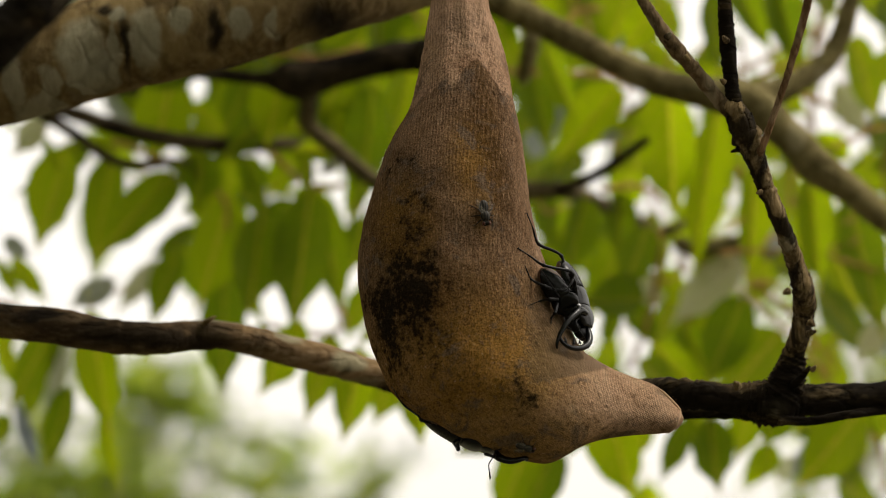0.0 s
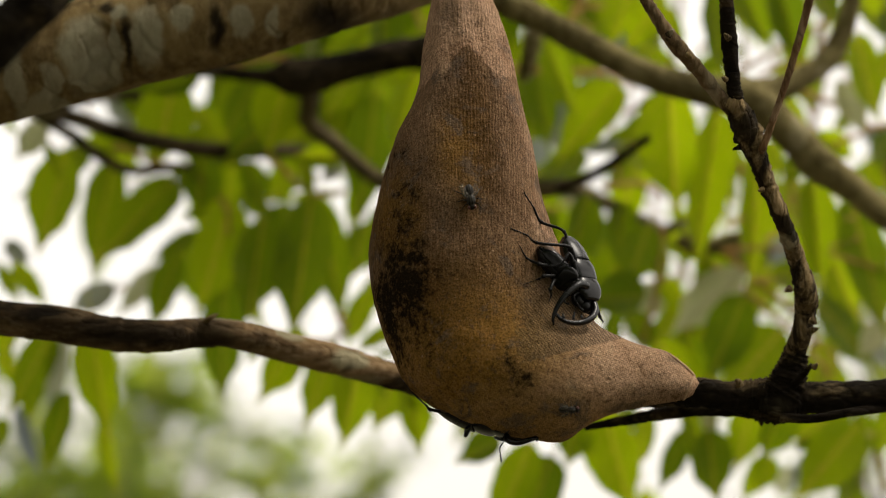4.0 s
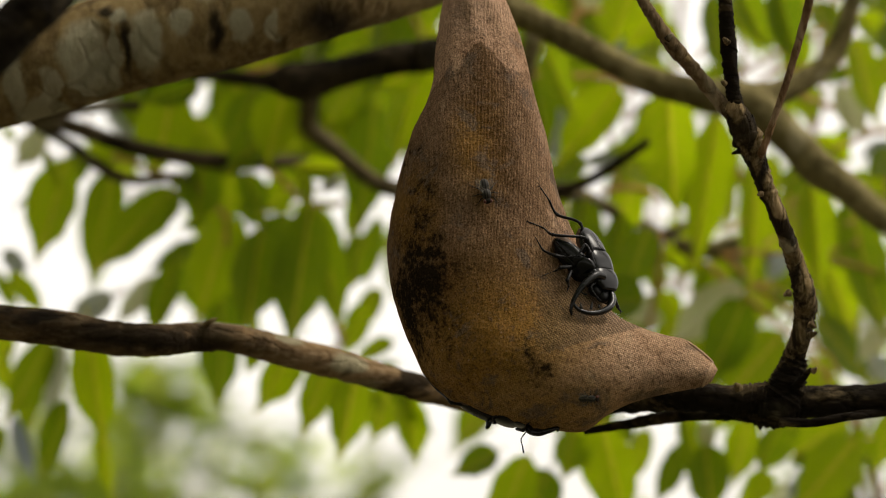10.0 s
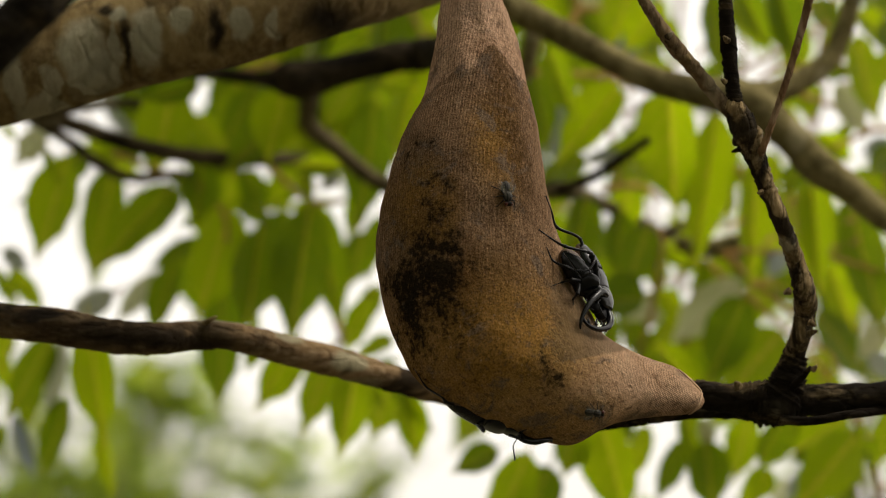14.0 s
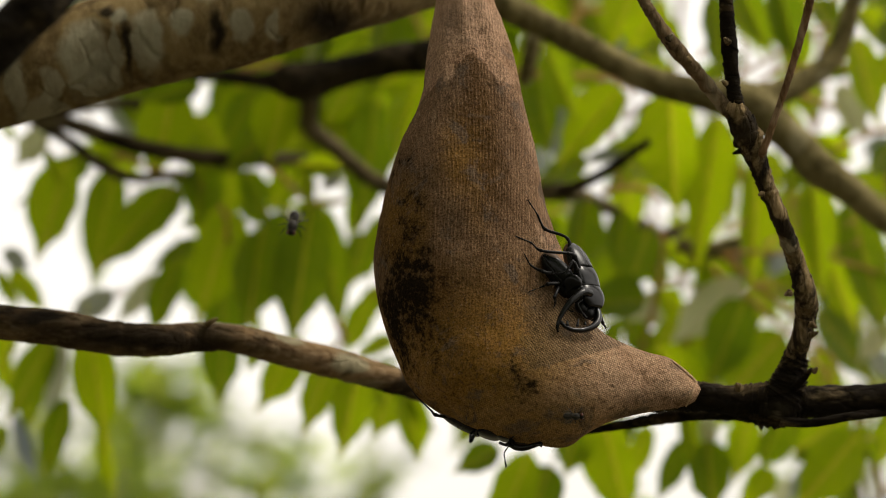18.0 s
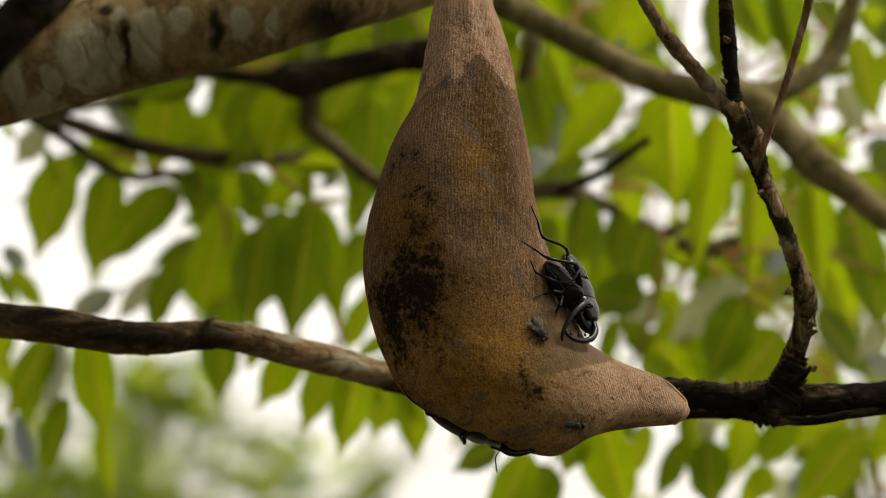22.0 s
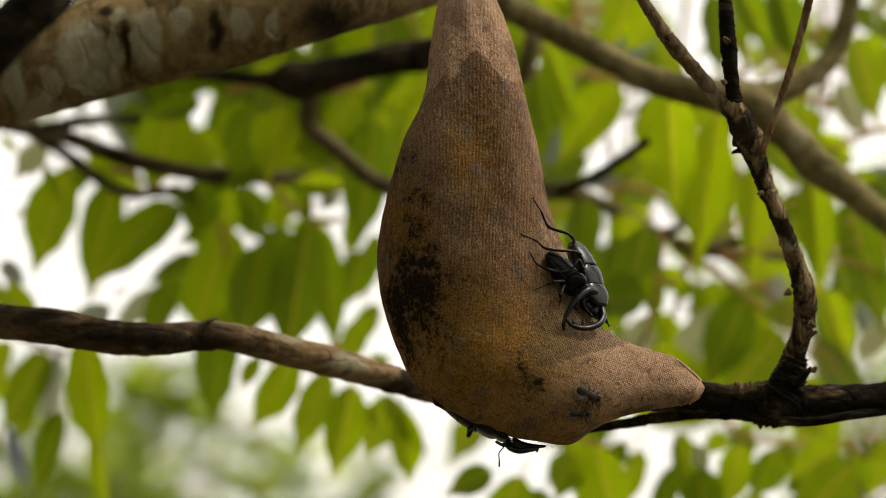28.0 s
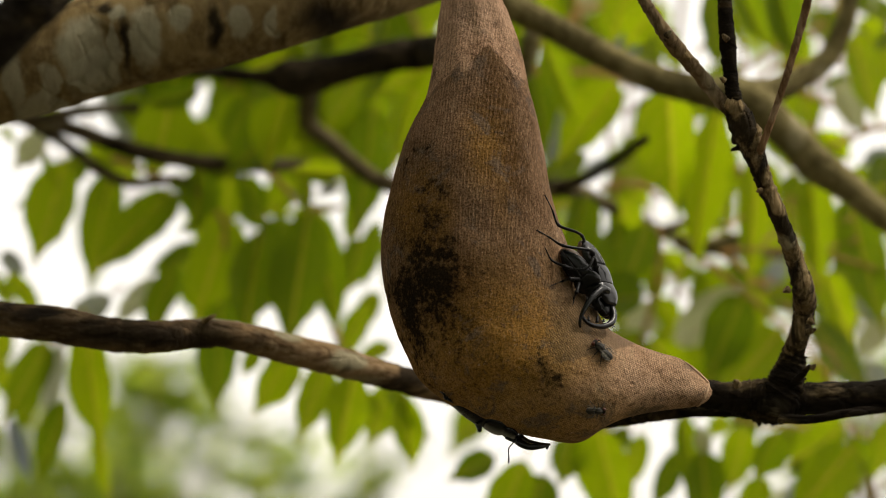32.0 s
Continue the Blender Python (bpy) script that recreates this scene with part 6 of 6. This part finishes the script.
FLY_REST = [(0, 0.0073, -0.3051, -85), (14, 0.0073, -0.3051, -85), (15.5, -0.0003, -0.3059, -140), (16.5, -0.0013, -0.3049, -186), (17.5, -0.0017, -0.3049, -182)]
FLY_WANDER = [(18.5, 0.0229, -0.3576, 270), (19, 0.0127, -0.3462, 190), (19.5, 0.0125, -0.3465, 190), (20, 0.0149, -0.3478, 250), (20.5, 0.0242, -0.3505, 320), (21, 0.028, -0.3529, 360), (21.5, 0.0292, -0.3551, 330), (22, 0.0291, -0.3553, 300), (22.5, 0.0246, -0.362, 280), (23, 0.0284, -0.3731, 310), (23.5, 0.0353, -0.378, 335), (24, 0.0416, -0.3816, 310), (24.5, 0.0417, -0.3844, 295), (25, 0.0439, -0.3865, 305), (25.5, 0.0432, -0.3837, 345), (27.5, 0.0421, -0.3848, 290), (28, 0.0499, -0.3847, 330), (28.5, 0.0535, -0.3773, 410), (29, 0.0548, -0.3712, 450), (30, 0.0508, -0.37, 478), (31, 0.049, -0.368, 492), (32, 0.0478, -0.3679, 490)]
FLY_LOW = [(0, 0.0295, -0.3977, -10), (0.4, 0.046, -0.3915, -5), (32, 0.046, -0.3912, -2)]
FLY_AIR = [(17.8, -0.039, 0.9, 0.028, 190), (17.9, -0.048, 0.88, 0.011, 200), (18, -0.058, 0.88, 0.009, 260), (18.1, -0.051, 0.88, -0.021, 310), (18.2, -0.019, 0.89, -0.037, 360), (18.3, 0.012, 0.9, -0.038, 350)]


def spot(row):
    x, z, off = row
    if off is None:
        place, normal = on_skin(x, z)
        return place + normal * 0.0004
    return Vector((x, z * LEAN_BACK + off, z))


def leg_mesh(points, k):
    """Thigh, shin and a beaded foot with two claws, through the given joints."""
    n = len(points)
    rows = []
    for i, p in enumerate(points):
        f = i / (n - 1)
        r = (0.00115 if f < 0.35 else 0.0007 if f < 0.7 else 0.0004 if i < n - 1 else 0.00024) * k
        rows.append((*p, r))
    bm = tube(rows, 8, 7, 0.05, 0.0, 2.0)
    made = [bm]
    for i in range(1, n - 1):
        made.append(ball([rows[i][3] * 1.35] * 3, points[i], rings=6, sides=8))
    a, b = points[-2], points[-1]
    for j in range(1, 5):
        made.append(ball([0.00045 * k] * 3, a.lerp(b, j / 5), rings=5, sides=7))
    d = (b - a).normalized()
    s = d.cross(Vector((0, 1, 0))).normalized()
    for e in (-1, 1):
        q = b + d * 0.0009 * k + s * e * 0.0007 * k
        made.append(tube([(*b, 0.0002 * k), (*(b.lerp(q, 0.6) + s * e * 0.0002), 0.00015 * k), (*q, 0.00006 * k)], 5, 3))
    return joined(*made)


def wing_case(side, k, size=17.4):
    """One wing case: a long vaulted shell with a raised rim, from the rounded tail to the shoulder."""
    rings = []
    for i in range(15):
        t = i / 14
        w = 6.3 * (1 - (1 - t) ** 2.3) ** 0.55 * (1 - 0.10 * t * t)
        h = 3.9 * (1 - (1 - t) ** 2.0) ** 0.6
        ring = []
        for j in range(13):
            a = radians(104) * j / 12
            rim = 0.25 if j == 11 else 0.0
            ring.append((side * (0.07 + (w + rim) * math.sin(a)), size * t, h * math.cos(a) + 0.02 * math.cos(a * 9) * (a < 1.4)))
        for j in range(12, -1, -1):
            a = radians(104) * j / 12
            ring.append((side * (0.07 + w * 0.9 * math.sin(a)), size * t, h * 0.88 * math.cos(a) - 0.1))
        rings.append([Vector(q) * k for q in ring])
    return loft(rings)


def shield(y0, y1, widths, heights, k, under=0.55, nip=0.10):
    """A vaulted body ring with a rounded edge, its half widths and heights given from back to front."""
    p = curve_through(list(zip(widths, heights)), 5)
    rings = []
    for i, (w, h) in enumerate(p):
        t = i / (len(p) - 1)
        pinch = 1 - nip * (max(0, t - 0.85) / 0.15) ** 2 - nip * (max(0, 0.15 - t) / 0.15) ** 2
        ring = []
        for j in range(24):
            a = 2 * math.pi * j / 24
            c, s = math.cos(a), math.sin(a)
            x = w * pinch * math.copysign(abs(c) ** 0.75, c)
            z = h * pinch * math.copysign(abs(s) ** 0.85, s) * (1 if s > 0 else under)
            ring.append(Vector((x, y0 + (y1 - y0) * t, z)) * k)
        rings.append(ring)
    return loft(rings)


def beetle(name, spec, dorsal, label, long=25.7, waist=(17.4, 16.6, 25.6), crown=1.0, brow=1.0, legs=1.0, sides=(5.6, 6.7, 7.0, 6.7, 5.4)):
    tail, front = spot(spec["body"][0]), spot(spec["body"][1])
    k = (front - tail).length / long
    y = (front - tail).normalized()
    x = y.cross(Vector(dorsal)).normalized()
    z = x.cross(y)
    m = Matrix((x, y, z)).transposed().to_4x4()
    m.translation = tail
    unit = k
    ob = thing(name, SWING[0][1] @ m, label, "beetle")
    back = m.inverted()
    put = lambda n, bm, mat, tag="": part(n, bm, mat, ob, tag)
    put("wing_case", wing_case(1, unit, waist[0]), BLACK)
    put("wing_case", wing_case(-1, unit, waist[0]), BLACK)
    put("abdomen", ball((5.9 * k, 9.2 * k, 3.6 * k), (0, 8.8 * k, -0.9 * k), rings=10, sides=16), ABDOMEN)
    put("thorax", shield(waist[1], waist[2], sides, [v * crown for v in (2.9, 3.2, 3.2, 2.9, 2.0 if brow == 1.0 else 2.7)], k, 0.55, 0.10 if brow == 1.0 else 0.05), BLACK)
    head = put("head", shield(waist[2] - 0.8, 31.2 if brow == 1.0 else 30.0, [v * brow for v in (4.6, 5.2, 4.8, 3.0)], [v * (1.0 if brow == 1.0 else 1.5) for v in (1.9, 2.0, 1.6, 0.6)], k, 0.8, 0.05), BLACK)
    for e in (-1, 1):
        part("eye", ball((0.8 * k, 1.0 * k, 0.8 * k), (e * 4.5 * brow * k, (waist[2] + 1.6) * k, 0.4 * k), rings=6, sides=8), LEGS, head)
    for key, rows in spec.items():
        pts = [back @ spot(r) for r in rows]
        if key == "body":
            continue
        if key.startswith("mandible"):
            n = len(pts)
            bm = tube([(*p, (0.00165 - 0.00125 * (i / (n - 1)) ** 1.3) * k * 1000) for i, p in enumerate(pts)], 12, 8, 0.02, 0.0, 1.0)
            put("mandible", bm, BLACK, "curved glossy black mandible")
        elif key == "mouthparts":
            made = [ball((2.9 * k, 3.2 * k, 2.4 * k), p, rings=9, sides=12) for p in pts]
            put("mouthparts", joined(*made), LEGS)
        elif key == "teeth":
            made = [tube([(*pts[i], 0.0007 * k * 1000), (*pts[i].lerp(pts[i + 1], 0.5), 0.00045 * k * 1000), (*pts[i + 1], 0.0001)], 7, 4) for i in range(0, len(pts), 2)]
            put("mandible_teeth", joined(*made), LEGS)
        elif key == "antenna":
            n = len(pts)
            made = [tube([(*p, (0.00028 if i < n - 1 else 0.0004)) for i, p in enumerate(pts)], 6, 6)]
            for j in range(3):
                made.append(ball((0.00035, 0.00035, 0.00055), pts[-1] + (pts[-2] - pts[-1]).normalized() * 0.0009 * j, rings=5, sides=7))
            put("antenna", joined(*made), LEGS)
        else:
            put("leg", leg_mesh(pts, k * 1000 * legs), LEGS, "thin jointed black leg")
    # the legs of the hidden side, folded under the body
    for e, yy in ((1, 13), (1, 17), (1, 22)):
        a = Vector((3.0, yy, -2.2)) * k
        put("leg", leg_mesh([a, a + Vector((2.6, -0.5, -0.6)) * k, a + Vector((3.0, -4.0, -2.2)) * k, a + Vector((2.4, -6.5, -2.8)) * k], k * 900 * legs), LEGS)
    return ob, m


male, male_at = beetle("stag_beetle", MALE, (0.80, -0.60, 0.25), "large glossy black stag beetle with curved mandibles, gripping the pouch", waist=(13.0, 12.2, 21.5), crown=1.15, brow=1.26, legs=0.85, sides=(5.7, 6.5, 6.7, 6.6, 6.0))
female, female_at = beetle("stag_beetle", FEMALE, (-0.22, -0.95, -0.1), "smaller black beetle held under the large beetle's mandibles", 24.0, legs=0.75)
lower, lower_at = beetle("stag_beetle", LOWER, (-0.35, -0.25, -0.9), "black stag beetle clinging upside down beneath the pouch", 31.0, legs=0.55)


def wing_material():
    m, nt = blank("fly_wing")
    vec = node(nt, "TexCoord").outputs["Object"]
    veins = ramp(nt, node(nt, "TexVoronoi", {"Vector": scaled(nt, vec, 600, 220, 1), "Scale": 1.0}, ).outputs["Distance"], 0.1, 0.5)
    film = node(nt, "BsdfPrincipled", {"Base Color": mixed(nt, veins, (0.10, 0.09, 0.075, 1), (0.42, 0.39, 0.34, 1)), "Roughness": 0.6, "Specular IOR Level": 0.1})
    clear = node(nt, "BsdfTransparent", {"Color": (0.9, 0.88, 0.85, 1)})
    finish(nt, node(nt, "MixShader", {"Fac": 0.1, 1: clear.outputs["BSDF"], 2: film.outputs["BSDF"]}).outputs["Shader"])
    return m


def striped_back():
    """Dusty grey with dark stripes along the body."""
    m, nt = blank("striped_fly_back")
    vec = node(nt, "TexCoord").outputs["Object"]
    bands = node(nt, "TexWave", {"Vector": vec, "Scale": 300.0, "Distortion": 1.0, "Detail": 2.0}, bands_direction="X").outputs["Fac"]
    c = mixed(nt, ramp(nt, bands, 0.35, 0.65), (0.006, 0.0055, 0.005, 1), (0.05, 0.044, 0.034, 1))
    c = mixed(nt, ramp(nt, noise_of(nt, vec, 2200.0), 0.45, 0.7, 0.0, 0.5), c, (0.012, 0.010, 0.008, 1))
    finish(nt, node(nt, "BsdfPrincipled", {"Base Color": c, "Roughness": 0.6, "Specular IOR Level": 0.2}).outputs["BSDF"])
    return m


WING = wing_material()
FLY_BACK = striped_back()
FLY_EYE = shell("red_brown_eye", (0.09, 0.022, 0.014), 0.35, 0.2)


def make_fly(label, u):
    ob = thing("fly", SWING[0][1], label, "fly", "flies on the pouch")
    part("thorax", ball((1.75 * u, 2.1 * u, 1.7 * u), (0, 0.7 * u, 0.5 * u)), FLY_BACK, ob, "grey striped thorax")
    part("abdomen", ball((1.8 * u, 2.6 * u, 1.5 * u), (0, -2.9 * u, 0.1 * u), (-8, 0, 0)), FLY_BACK, ob)
    head = part("head", ball((1.5 * u, 1.0 * u, 1.3 * u), (0, 3.3 * u, 0.3 * u)), FLY_BODY, ob)
    for e in (-1, 1):
        part("eye", ball((0.6 * u, 0.75 * u, 0.95 * u), (e * 1.1 * u, 3.45 * u, 0.5 * u), rings=7, sides=9), FLY_EYE, head)
        rings = []
        for i in range(9):
            t = i / 8
            w = 1.75 * math.sin(math.pi * (0.03 + 0.94 * t ** 1.25)) ** 0.6
            c = Vector((e * (0.9 + 2.1 * t), 0.6 - 6.2 * t, 1.5 - 0.5 * t))
            d = Vector((e * 0.95, 0.27, 0.05))
            rings.append([(c - d * w * 0.8) * u, (c + d * w * 0.8) * u, (c + d * w * 0.8 + Vector((0, 0, 0.04))) * u, (c - d * w * 0.8 + Vector((0, 0, 0.04))) * u])
        part("wing", loft(rings), WING, ob, "clear smoky wing")
        for y, reach, sweep in ((1.6, 3.4, 2.2), (0.4, 4.4, -0.2), (-0.8, 4.4, -3.4)):
            pts = [(e * 0.9, y, -0.5), (e * (1.0 + reach * 0.4), y + sweep * 0.3, 0.6), (e * (0.8 + reach * 0.75), y + sweep * 0.75, -1.0), (e * (0.8 + reach), y + sweep, -1.75)]
            part("leg", tube([(px * u, py * u, pz * u, (0.26 - 0.06 * i) * u) for i, (px, py, pz) in enumerate(pts)], 6, 5), LEGS, ob)
    return ob


fly_one = make_fly("dark grey fly with clear wings sitting on the pouch", 0.00112)
fly_two = make_fly("dark grey fly feeding on the pouch's damp underside", 0.00086)


def fly_pose(x, z, heading):
    place, n = on_skin(x, z)
    y = Vector((math.cos(radians(heading)), 0, math.sin(radians(heading))))
    y = (y - n * y.dot(n)).normalized()
    m = Matrix((y.cross(n), y, n)).transposed().to_4x4()
    m.translation = place + n * 0.0018
    return m


def between(rows, t):
    """The rows' values at t seconds, run straight from row to row."""
    return [float(np.interp(t, [r[0] for r in rows], [r[k] for r in rows])) for k in range(1, len(rows[0]))]


# ---- all that moves ----
def in_air(x, y, z, heading):
    n = (PLAN.to_3x3() @ Vector((0.1, -0.85, 0.5))).normalized()
    d = PLAN.to_3x3() @ Vector((math.cos(radians(heading)), 0, math.sin(radians(heading))))
    d = (d - n * d.dot(n)).normalized()
    m = Matrix((d.cross(n), d, n)).transposed().to_4x4()
    m.translation = PLAN @ Vector((x, y, z))
    return m


def shifted(t):
    """The beetle below lets its head down and creeps a little way on, between 25.6 and 27.2 s."""
    f = max(0.0, min(1.0, (t - 25.6) / 1.6))
    f = f * f * (3 - 2 * f)
    hinge = Vector((0.0161, -0.0986, -0.403))
    return Matrix.Translation(hinge + Vector((-0.0035, 0, -0.001)) * f) @ Matrix.Rotation(radians(8.5) * f, 4, "Y") @ Matrix.Translation(-hinge)


def motions():
    walk(focus_mark, [(t, PLAN @ Matrix.Translation((0, d, 0))) for t, d in FOCUS])
    walk(pouch, SWING)
    walk(bough, [(t, PLAN @ Matrix.Translation(FOOT) @ Matrix.Rotation(radians(a), 4, "Y")) for t, a in SWAY])
    walk(male, [(t, m @ male_at) for t, m in SWING])
    walk(female, [(t, m @ female_at) for t, m in SWING])
    walk(lower, [(t, m @ shifted(t) @ lower_at) for t, m in SWING])
    still = [(t, m @ fly_pose(*between(FLY_REST, t))) for t, m in SWING if t < 17.6]
    air = [(t, in_air(x, y, z, h)) for t, x, y, z, h in FLY_AIR]
    roam = [(t, m @ fly_pose(*between(FLY_WANDER, t))) for t, m in SWING if t > 18.4]
    walk(fly_one, still + air + roam)
    walk(fly_two, [(t, m @ fly_pose(*between(FLY_LOW, t))) for t, m in SWING])


motions()
